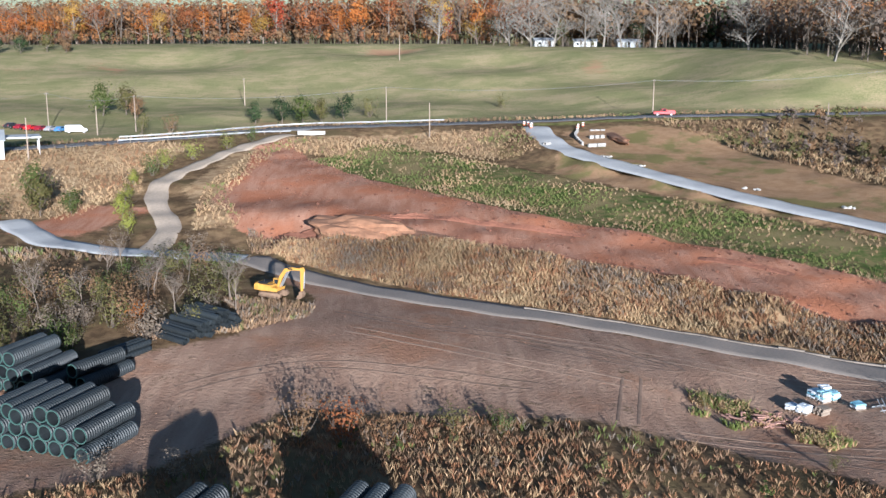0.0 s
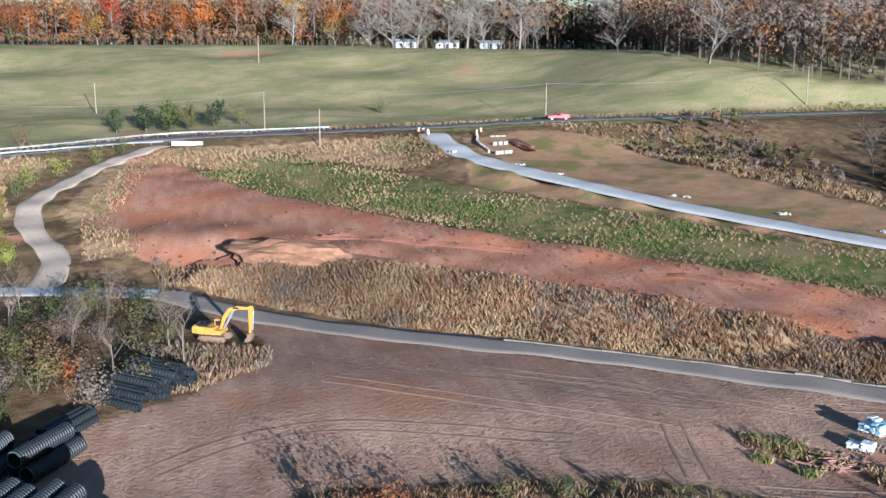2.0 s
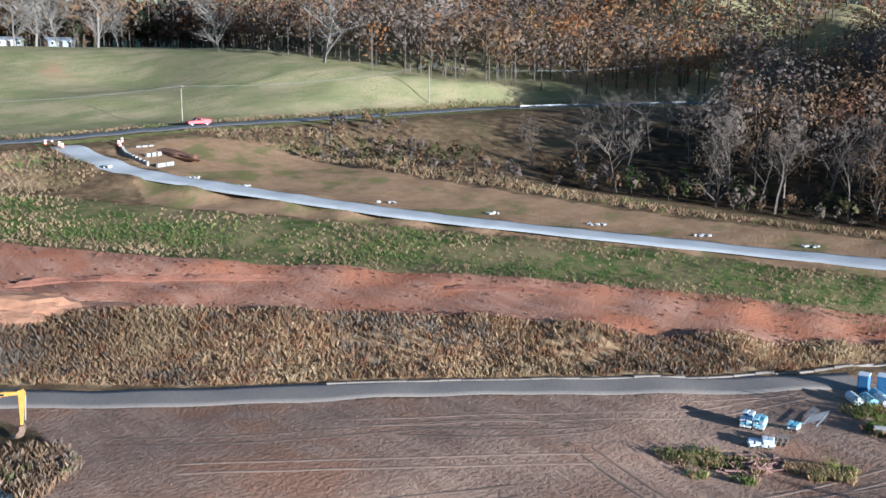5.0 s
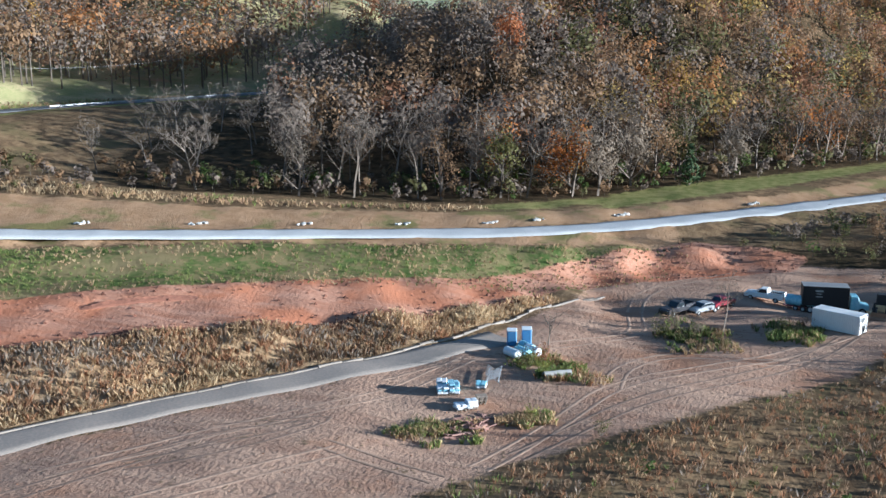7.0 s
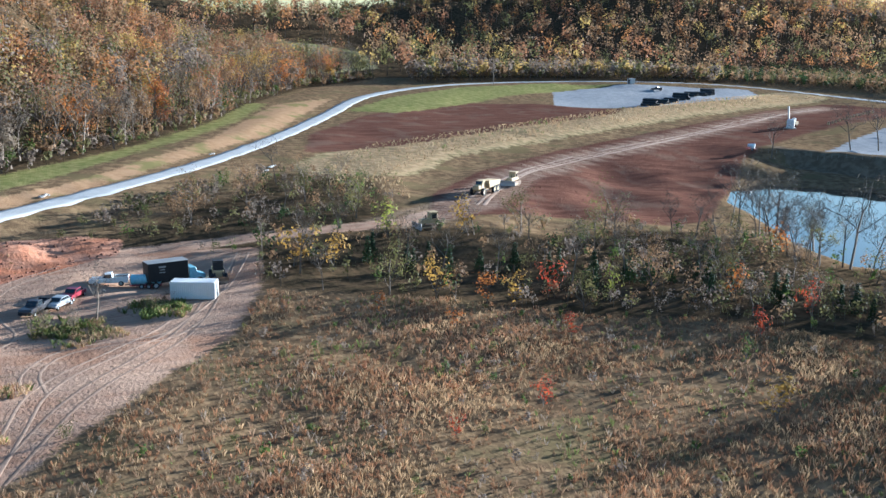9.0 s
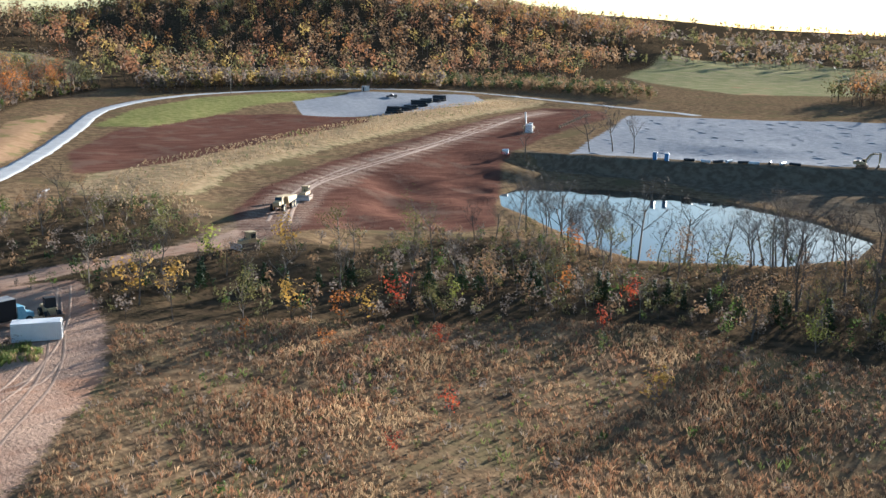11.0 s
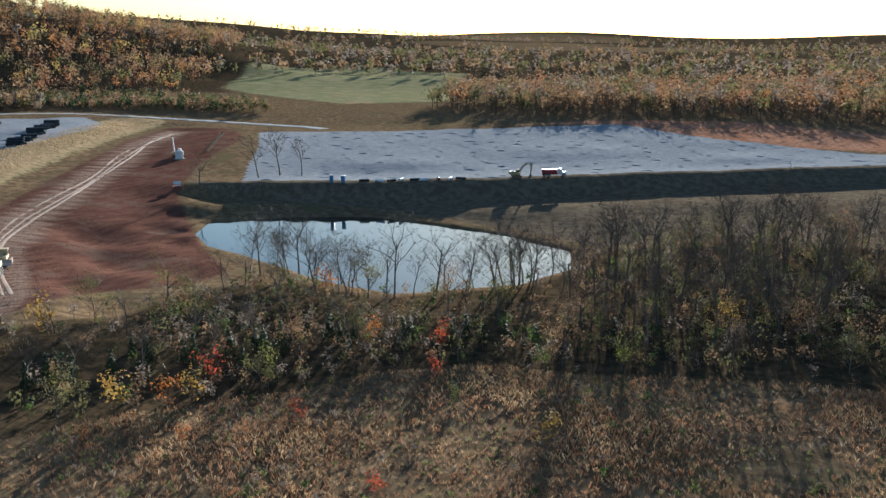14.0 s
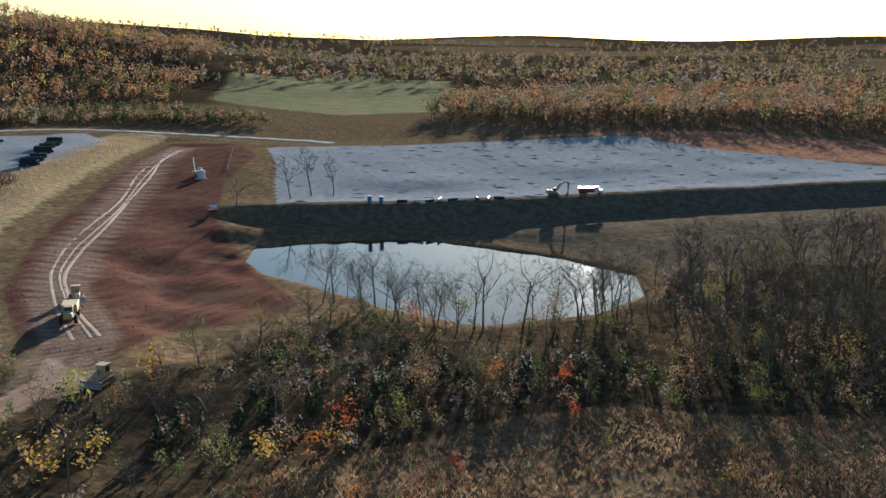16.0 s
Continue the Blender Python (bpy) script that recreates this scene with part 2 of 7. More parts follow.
# ---- land cover: where each kind of ground lies ----
YARD = [(-27, 152), (-16, 141), (0, 130), (20, 118.5), (36, 108), (50, 100), (72, 95.5), (95, 90), (106, 78), (108, 60), (104, 44), (92, 46), (78, 50), (62, 57), (45, 69), (36, 75), (24, 84), (11, 90), (-3, 93), (-14, 92), (-24, 78), (-40, 70), (-48, 88), (-42, 102), (-33, 107), (-23, 113), (-17, 122), (-16, 134)]
BENCH_AREA = [(-34, 172), (-23, 162), (-13, 164), (0, 156), (16, 145), (27, 136), (41, 122), (54, 111.5), (66, 104.2), (80, 97.5), (92, 91), (108, 66), (117, 64), (115, 82), (98, 97), (82, 108), (69, 121), (55, 134), (42, 146.5), (30, 158), (16, 169), (3, 185), (-12, 204), (-26, 226), (-36, 250), (-42, 240), (-40, 215), (-43, 195)]
SLOPE_AREA = [(112, 10), (135, 0), (160, -22), (192, -64), (240, -146), (276, -208), (304, -268), (271, -275), (240, -240), (205, -165), (172, -112), (151, -92), (134, -74), (110, -52), (106, -32), (117, -22), (113, 5)]
LOWER_AREA = [(190, 12), (226, 0), (270, -32), (310, -80), (300, -115), (276, -140), (258, -125), (222, -58), (198, -16)]
PAD_BIG = [(168, -138), (102, -171), (80, -189), (-5, -252), (-70, -300), (-6, -300), (53, -321), (112, -378), (159, -332), (202, -295), (256, -274), (215, -215), (185, -165)]
PAD_SMALL = [(292, -118), (350, -150), (370, -200), (350, -262), (326, -250), (308, -222), (278, -150)]
TAN_AREA = [(30, 240), (34, 216), (44, 198), (60, 176), (88, 140), (108, 109), (122, 93), (150, 66), (226, 12), (300, -24), (330, -40), (300, -8), (205, 34), (150, 72), (122, 104), (104, 136), (92, 160), (76, 196), (66, 232), (48, 244)]
BERM_AREA = [(24, 203), (36, 189), (48, 175), (62, 159), (75, 144), (88, 123), (99, 104), (112, 83), (122, 86), (103, 108), (93, 124), (83, 138), (70, 153), (55, 172), (42, 192), (33, 207), (27, 220)]
SPOIL = [(60, -262), (112, -375), (170, -335), (130, -400), (60, -420), (-120, -330), (-70, -305), (10, -305)]
WOODS_EAST = [(128, 204), (104, 196), (98, 182), (106, 163), (114, 140), (126, 117), (143, 99), (172, 75), (212, 46), (252, 22), (300, 2), (370, -36), (428, -92), (520, -60), (560, 100), (430, 260), (300, 240), (230, 205), (170, 205)]
WOODS_NORTH_EAST = [(112, 306), (126, 288), (142, 273), (168, 259), (230, 243), (330, 250), (420, 300), (380, 460), (200, 520), (130, 430), (118, 360)]
BELT = [(112, 82), (120, 62), (138, 42), (165, 24), (150, 8), (128, 12), (108, 18), (101, -8), (100, -38), (92, -51), (70, -47), (49, -66), (40, -88), (46, -112), (20, -132), (-70, -150), (-130, -60), (-60, -34), (0, -22), (31, -14), (46, -4), (61, 14), (72, 34), (81, 49), (100, 47), (108, 62)]
MEADOW = [(-40, 70), (-24, 77), (-14, 91), (-3, 92), (11, 89), (24, 83), (36, 74), (45, 68), (62, 56), (78, 49), (72, 34), (61, 14), (46, -4), (31, -14), (0, -22), (-60, -34), (-70, 20)]
SHADE_BUSH = [(-46, 92), (-42, 103), (-34, 110), (-24, 119), (-25, 127), (-28, 136), (-30, 148), (-42, 148), (-50, 134), (-85, 124), (-80, 105)]
CLEARING = [(455, -70), (500, -25), (590, -60), (560, -130), (490, -115)]


def soft(d, width):
    u = np.clip(d / width * 0.5 + 0.5, 0, 1)
    return u * u * (3 - 2 * u)


def area(x, y, poly, width=2.0):
    return soft(inside(x, y, poly), width)


def np_mesh(name, verts, faces, mat, shade=False, colors=None):
    """A mesh from arrays; every face has as many corners as faces has columns."""
    me = bpy.data.meshes.new(name)
    verts, faces = np.asarray(verts, np.float32), np.asarray(faces, np.int32)
    n, k = faces.shape
    me.vertices.add(len(verts))
    me.vertices.foreach_set("co", verts.ravel())
    me.loops.add(n * k)
    me.loops.foreach_set("vertex_index", faces.ravel())
    me.polygons.add(n)
    me.polygons.foreach_set("loop_start", np.arange(0, n * k, k, dtype=np.int32))
    me.polygons.foreach_set("use_smooth", np.full(n, shade))
    for key, val in (colors or {}).items():
        me.attributes.new(key, "FLOAT_COLOR", "POINT").data.foreach_set("color", np.asarray(val, np.float32).ravel())
    me.update(calc_edges=True)
    me.validate()
    for m in (mat if isinstance(mat, (list, tuple)) else [mat]):
        me.materials.append(m)
    return me


def ground_material():
    m = bpy.data.materials.new("ground")
    m.use_nodes = True
    t = m.node_tree
    b = t.nodes["Principled BSDF"]
    b.inputs["Roughness"].default_value, b.inputs["Specular IOR Level"].default_value = 1.0, 0.0
    geo = t.nodes.new("ShaderNodeNewGeometry")

    def noisy(scale, detail=6, stretch=None, rough=0.6):
        n = t.nodes.new("ShaderNodeTexNoise")
        n.inputs["Scale"].default_value, n.inputs["Detail"].default_value, n.inputs["Roughness"].default_value = scale, detail, rough
        src = geo.outputs["Position"]
        if stretch:
            mp = t.nodes.new("ShaderNodeMapping")
            mp.inputs["Rotation"].default_value = (0, 0, radians(stretch[0]))
            mp.inputs["Scale"].default_value = (stretch[1], stretch[2], 1)
            t.links.new(src, mp.inputs["Vector"])
            src = mp.outputs[0]
        t.links.new(src, n.inputs["Vector"])
        return n.outputs["Fac"]

    def calc(op, a, c):
        n = t.nodes.new("ShaderNodeMath")
        n.operation = op
        for k, v in enumerate((a, c)):
            if isinstance(v, (int, float)):
                n.inputs[k].default_value = v
            else:
                t.links.new(v, n.inputs[k])
        return n.outputs[0]

    def ramp(fac, lo, hi):
        n = t.nodes.new("ShaderNodeMapRange")
        n.interpolation_type = "SMOOTHSTEP"
        n.inputs["From Min"].default_value, n.inputs["From Max"].default_value = lo, hi
        t.links.new(fac, n.inputs["Value"])
        return n.outputs[0]

    def mix(fac, a, c):
        n = t.nodes.new("ShaderNodeMix")
        n.data_type = "RGBA"
        t.links.new(fac, n.inputs["Factor"])
        for key, v in (("A", a), ("B", c)):
            if isinstance(v, tuple):
                n.inputs[key].default_value = (*v, 1)
            else:
                t.links.new(v, n.inputs[key])
        return n.outputs["Result"]

    def split(name):
        at = t.nodes.new("ShaderNodeAttribute")
        at.attribute_name = name
        sp = t.nodes.new("ShaderNodeSeparateColor")
        t.links.new(at.outputs["Color"], sp.inputs[0])
        return [*sp.outputs, at.outputs["Alpha"]]

    yard, red, green, straw = split("cover_a")
    pasture, pad, tan, rut = split("cover_b")
    litter_m, dark_clay, scrape, swirl = split("cover_c")
    fine, mid, wide, huge = noisy(2.2, 8), noisy(0.45, 6), noisy(0.09, 5), noisy(0.025, 4)
    streak = noisy(0.55, 6, (32, 1.0, 0.16))
    edge = calc("SUBTRACT", calc("MULTIPLY", calc("ADD", mid, fine), 0.5), 0.5)

    def sharp(mask, amount=1.6):
        return ramp(calc("ADD", mask, calc("MULTIPLY", edge, amount)), 0.36, 0.64)
    base = mix(ramp(mid, 0.35, 0.68), (0.12, 0.08, 0.047), (0.25, 0.17, 0.095))
    base = mix(ramp(wide, 0.5, 0.66), base, (0.15, 0.115, 0.06))
    g_past = mix(ramp(wide, 0.38, 0.62), (0.27, 0.25, 0.125), (0.38, 0.31, 0.18))
    g_past = mix(ramp(calc("ADD", calc("MULTIPLY", fine, 0.5), calc("MULTIPLY", noisy(0.2, 7, (8, 0.35, 1.0), 0.7), 0.5)), 0.42, 0.66), g_past, (0.185, 0.20, 0.085))
    g_past = mix(ramp(huge, 0.62, 0.72), g_past, (0.38, 0.235, 0.14))
    g_green = mix(ramp(mid, 0.38, 0.6), (0.085, 0.12, 0.035), (0.19, 0.16, 0.075))
    g_green = mix(ramp(wide, 0.45, 0.65), g_green, (0.24, 0.19, 0.095))
    g_straw = mix(ramp(mid, 0.35, 0.65), (0.26, 0.17, 0.095), (0.42, 0.30, 0.175))
    g_tan = mix(ramp(mid, 0.3, 0.7), (0.29, 0.18, 0.10), (0.36, 0.235, 0.14))
    g_tan = mix(ramp(wide, 0.5, 0.62), g_tan, (0.19, 0.165, 0.07))
    g_yard = mix(ramp(streak, 0.35, 0.68), (0.32, 0.205, 0.145), (0.43, 0.29, 0.205))
    g_yard = mix(ramp(wide, 0.48, 0.68), g_yard, (0.34, 0.19, 0.12))
    g_yard = mix(ramp(calc("MULTIPLY", mid, fine), 0.30, 0.42), g_yard, (0.20, 0.14, 0.09))
    g_red = mix(ramp(streak, 0.3, 0.7), (0.36, 0.17, 0.105), (0.47, 0.265, 0.18))
    g_red = mix(ramp(wide, 0.45, 0.65), g_red, (0.43, 0.18, 0.10))
    g_red = mix(ramp(fine, 0.6, 0.8), g_red, (0.22, 0.075, 0.04))
    g_pad = mix(ramp(mid, 0.3, 0.7), (0.24, 0.245, 0.26), (0.33, 0.335, 0.345))
    g_litter = mix(ramp(mid, 0.35, 0.65), (0.045, 0.036, 0.022), (0.105, 0.072, 0.042))
    # darker red-brown clay of the cut slope and the lower ground
    g_dark_clay = mix(ramp(streak, 0.3, 0.7), (0.095, 0.047, 0.035), (0.16, 0.08, 0.056))
    g_dark_clay = mix(ramp(wide, 0.5, 0.66), g_dark_clay, (0.155, 0.095, 0.07))
    g_scrape = mix(ramp(mid, 0.35, 0.68), (0.12, 0.09, 0.06), (0.20, 0.155, 0.105))
    c = mix(sharp(litter_m), base, g_litter)
    c = mix(sharp(scrape), c, g_scrape)
    for mask, col in ((pasture, g_past), (straw, g_straw), (green, g_green), (tan, g_tan), (yard, g_yard), (red, g_red), (dark_clay, g_dark_clay)):
        c = mix(sharp(mask), c, col)
    c = mix(sharp(swirl), c, mix(ramp(mid, 0.35, 0.65), (0.16, 0.17, 0.055), (0.28, 0.25, 0.10)))
    c = mix(ramp(calc("ADD", pad, calc("MULTIPLY", edge, 0.5)), 0.45, 0.55), c, g_pad)
    c = mix(calc("MULTIPLY", rut, ramp(fine, 0.2, 0.8)), c, (0.46, 0.34, 0.25))
    t.links.new(c, b.inputs["Base Color"])
    bp = t.nodes.new("ShaderNodeBump")
    bp.inputs["Strength"].default_value, bp.inputs["Distance"].default_value = 0.42, 0.5
    t.links.new(calc("ADD", calc("MULTIPLY", fine, 0.8), calc("ADD", calc("MULTIPLY", streak, 0.22), calc("MULTIPLY", noisy(1.1, 6, (-25, 0.5, 1.1)), 0.35))), bp.inputs["Height"])
    t.links.new(bp.outputs[0], b.inputs["Normal"])
    return m


MAT_GROUND = ground_material()
MAT_GRAVEL = material("gravel", (0.47, 0.47, 0.465), 1.0, spec=0.0, vary=0.18, grain=5, big=0.3, bump=0.3)
MAT_ASPHALT = material("asphalt", (0.27, 0.245, 0.22), 0.95, vary=0.2, grain=4, big=0.12, bump=0.2, tint=(0.37, 0.31, 0.26), spec=0.05)
MAT_ROAD = material("old_asphalt", (0.15, 0.15, 0.155), 0.85, vary=0.15, grain=4, big=0.1, bump=0.15)
MAT_DIRT = material("track_dirt", (0.48, 0.39, 0.30), 0.95, vary=0.22, grain=2, big=0.2, bump=0.4)

# ---- ground ----
gx, gy = GX.ravel(), GY.ravel()
gz = height(gx, gy)
pasture_m = area(gx, gy, CLEARING, 8) + soft(gy - np.interp(gx, [p[0] for p in HIGHWAY], [p[1] for p in HIGHWAY]) - 8, 3) * (gx < 400)
hayfield = area(gx, gy, [(300, -430), (250, -480), (360, -760), (500, -780), (520, -640), (430, -480)], 12)
strip_m = soft(16 - distance(gx, gy, [p[:2] for p in STRIP[1:]]), 4)
SLOPE_STRAW = [(-42, 172), (-44, 186), (-50, 200), (-46, 235), (-38, 252), (0, 252), (20, 244), (14, 222), (0, 234), (-24, 234), (-38, 244), (-40, 215), (-41, 195), (-33, 173)]
west_straw = area(gx, gy, [(-130, 185), (-66, 178), (-58, 200), (-62, 215), (-56, 240), (-66, 240), (-90, 226), (-140, 205)], 4)
yard_m = np.maximum(area(gx, gy, YARD, 3.0), 0.75 * soft(4 - distance(gx, gy, HAUL[:6]), 2))
red_m = np.maximum.reduce([area(gx, gy, BENCH_AREA, 1.6), 0.55 * area(gx, gy, SPOIL, 8), area(gx, gy, [(-72, 168), (-60, 168), (-52, 186), (-66, 190)], 5)])
green_m = area(gx, gy, [p[:2] for p in BENCH_BACK[1:]] + [p[:2] for p in DITCH[::-1][2:]], 2)
straw_m = np.maximum.reduce([area(gx, gy, [p[:2] for p in TOE] + [p[:2] for p in CREST[::-1][1:]], 1.0), west_straw, 0.6 * strip_m, 0.8 * area(gx, gy, SLOPE_STRAW, 3)])
tan_m = np.maximum(area(gx, gy, TAN_AREA, 3), 0.8 * area(gx, gy, BERM_AREA, 2))
pad_m = np.maximum(area(gx, gy, PAD_BIG, 2), area(gx, gy, PAD_SMALL, 2))
haul_d = distance(gx, gy, HAUL[4:])
rut_m = np.zeros_like(gx)
for off in (1.2, 3.2, 5.5):
    rut_m = np.maximum(rut_m, soft(0.7 - np.abs(haul_d - off - 0.8 * wave(gx, gy, 9, off)), 0.8))
far_m = soft(np.hypot(gx, gy) - 620, 60) * soft(wave(gx, gy, 170, 3) + 0.5 * wave(gx, gy, 60, 5) + 0.2, 0.3) * (1 - hayfield)
litter_mask = np.maximum.reduce([area(gx, gy, WOODS_EAST, 6), area(gx, gy, WOODS_NORTH_EAST, 8), area(gx, gy, BELT, 5), far_m, soft(gy - 470, 20) * (gy > 440), soft(gx - 440, 20) * (gy < 60) * (gy > -900)]) * (1 - area(gx, gy, CLEARING, 8))
dark_clay_m = np.maximum(area(gx, gy, SLOPE_AREA, 3), area(gx, gy, LOWER_AREA, 4))
scrape_m = area(gx, gy, [(-120, -290), (-80, -130), (20, -125), (42, -110), (70, -124), (100, -132), (126, -136), (165, -125), (185, -128), (160, -140), (80, -190), (-70, -300)], 4)
lime_m = np.maximum.reduce([area(gx, gy, [(126, 100), (150, 79), (185, 55), (200, 50), (165, 84), (142, 102)], 4), 0.7 * soft(5 - distance(gx, gy, [(p[0] + 5, p[1] + 5) for p in WOODS_FOOT[4:10]]), 5), area(gx, gy, [(285, -30), (330, -65), (365, -110), (378, -160), (370, -195), (352, -155), (330, -115), (300, -80), (275, -45)], 6), 0.4 * area(gx, gy, [(8, 245), (20, 244), (24, 226), (20, 214), (10, 226)], 5), 0.75 * soft(2.5 - np.abs(distance(gx, gy, HIGHWAY) - 7), 2.5) * (gx > 20)])
n_x = len(AX)
quads = (np.arange(len(AY) - 1)[:, None] * n_x + np.arange(n_x - 1)[None, :]).ravel()
quads = np.stack([quads, quads + 1, quads + 1 + n_x, quads + n_x], 1)
ground = new("ground", np_mesh("ground", np.stack([gx, gy, gz], 1), quads, MAT_GROUND, True, {
    "cover_a": np.stack([yard_m, red_m, green_m, straw_m], 1),
    "cover_b": np.stack([np.maximum(pasture_m, np.maximum(hayfield, 0.7 * strip_m)), pad_m, tan_m, rut_m], 1),
    "cover_c": np.stack([litter_mask, dark_clay_m, scrape_m, lime_m], 1)}))
tagged(ground, "uneven farmland with red clay cuts, dirt yard and grass", "ground", kind="structure")


def at(x, y):
    return float(height(x, y)[0])


def ribbon(name, line, width, mat, label, lift=0.06, shoulder=0.25):
    """A road surface draped along a line, with a rounded shoulder each side."""
    p = along(line, 2.0)
    d = np.gradient(p[:, :2], axis=0)
    d /= np.linalg.norm(d, axis=1)[:, None]
    side = np.stack([d[:, 1], -d[:, 0]], 1)
    offs = np.array([-1.0, -0.9, -0.5, 0, 0.5, 0.9, 1.0])
    crown = min(1.0, width / 4)
    lifts = np.array([-shoulder, lift, lift + 0.04 * crown, lift + 0.07 * crown, lift + 0.04 * crown, lift, -shoulder])
    wob = 1 + 0.05 * np.sin(np.arange(len(p)) * 0.9) + 0.04 * np.sin(np.arange(len(p)) * 0.37)
    v = []
    for k, o in enumerate(offs):
        xy = p[:, :2] + side * (o * width / 2 * wob)[:, None]
        v.append(np.stack([xy[:, 0], xy[:, 1], np.maximum(height(xy[:, 0], xy[:, 1]), p[:, 2] - 0.1) + lifts[k]], 1))
    v = np.stack(v, 1).reshape(-1, 3)
    i = (np.arange(len(p) - 1)[:, None] * 7 + np.arange(6)[None, :]).ravel()
    ob = new(name, np_mesh(name, v, np.stack([i, i + 7, i + 8, i + 1], 1), mat, True))
    return tagged(ob, label, "road", kind="structure")


ribbon("road_yard", NEAR_ROAD[3:], 5.6, MAT_ASPHALT, "worn dusty grey asphalt lane beside the dirt yard")
ribbon("road_west", NEAR_ROAD[:4], 6.0, MAT_GRAVEL, "pale crushed gravel lane bending through the scrub")
ribbon("road_track", TRACK, 4.6, MAT_DIRT, "pale dusty track climbing to the white barrier")
ribbon("road_gravel", GRAVEL, 6.4, MAT_GRAVEL, "pale crushed gravel haul road curving up the slope")
PALE_TRACK = material("pale_wheel_track", (0.36, 0.245, 0.175), 0.95, vary=0.25, grain=1.5, big=0.2, bump=0.4)
YARD_TRACK = material("dry_wheel_track", (0.37, 0.25, 0.175), 0.95, vary=0.3, grain=1.5, big=0.2, bump=0.4)
DARK_TRACK = material("damp_wheel_track", (0.23, 0.155, 0.11), 0.95, vary=0.3, grain=1.5, big=0.2, bump=0.4)
for k, (off, wide) in enumerate(((-1.8, 0.8), (0.6, 0.6), (2.0, 0.9))):
    hp = along(HAUL[5:], 6)
    hd = np.gradient(hp[:, :2], axis=0)
    hd /= np.linalg.norm(hd, axis=1)[:, None]
    sway = off + 0.7 * np.sin(np.arange(len(hp)) * 0.35 + k)
    ribbon("road_wheel_track", [(a[0] + d[1] * o, a[1] - d[0] * o, a[2]) for a, d, o in zip(hp, hd, sway)][::3], wide, PALE_TRACK, "pale compacted wheel track on the red haul road", 0.015, 0.02)
for k, (line, mat) in enumerate((([(6, 118, 0), (20, 110, 0), (34, 102, 0), (47, 98, 0), (66, 93, 0)], PALE_TRACK), ([(22, 86, 0), (38, 82, 0), (50, 78, 0), (62, 68, 0), (80, 56, 0), (104, 46, 0)], PALE_TRACK), ([(26, 84, 0), (42, 77, 0), (56, 68, 0), (72, 59, 0), (98, 50, 0)], DARK_TRACK),
                                 ([(40, 104, 0), (52, 97, 0), (62, 88, 0), (66, 82, 0), (76, 84, 0), (92, 84, 0), (104, 74, 0)], PALE_TRACK), ([(46, 80, 0), (58, 80, 0), (62, 76, 0), (63, 66, 0), (70, 60, 0)], PALE_TRACK), ([(10, 113, 0), (17, 107, 0), (26, 103, 0), (25, 108, 0), (16, 113, 0)], DARK_TRACK),
                                 ([(-12, 126, 0), (0, 118, 0), (12, 113, 0), (24, 106, 0)], DARK_TRACK), ([(-10, 116, 0), (4, 108, 0), (20, 98, 0)], PALE_TRACK), ([(-26, 98, 0), (-14, 104, 0), (0, 102, 0), (14, 96, 0)], DARK_TRACK), ([(18, 88, 0), (20, 95, 0), (21, 104, 0)], DARK_TRACK))):
    hp = along([(x, y, at(x, y)) for x, y, _ in line], 4)
    hd = np.gradient(hp[:, :2], axis=0)
    hd /= np.linalg.norm(hd, axis=1)[:, None] + 1e-9
    mat = YARD_TRACK if mat is PALE_TRACK else DARK_TRACK
    for o in (-0.95, 0.95):
        ribbon("road_wheel_track", [(a[0] + d[1] * o, a[1] - d[0] * o, a[2] - 1) for a, d in zip(hp, hd)][::2], 0.38, mat, "tyre mark pressed into the dirt yard", 0.008, 0.01)
ribbon("road_highway", HIGHWAY, 7.5, MAT_ROAD, "two lane asphalt country road with pale edge lines", 0.1)

# ---- pond ----
MAT_WATER = material("pond_water", (0.015, 0.02, 0.02), 0.03, vary=0.1, grain=0.3, big=0.05, spec=0.6)
px = np.array(along([(x, y, 0) for x, y in POND + POND[:1]], 3))[:, :2]
mid = px.mean(0)
ring = np.concatenate([(px - mid) * 1.03 + mid, mid[None]])
pv = np.column_stack([ring, np.full(len(ring), POND_LEVEL)])
pn = len(ring) - 1
pond = new("water", np_mesh("water", pv, np.array([(i, (i + 1) % pn, pn) for i in range(pn)]), MAT_WATER))
tagged(pond, "still pond mirroring the bright sky", "pond", kind="structure")

# ---- plants ----
rng = np.random.default_rng(7)


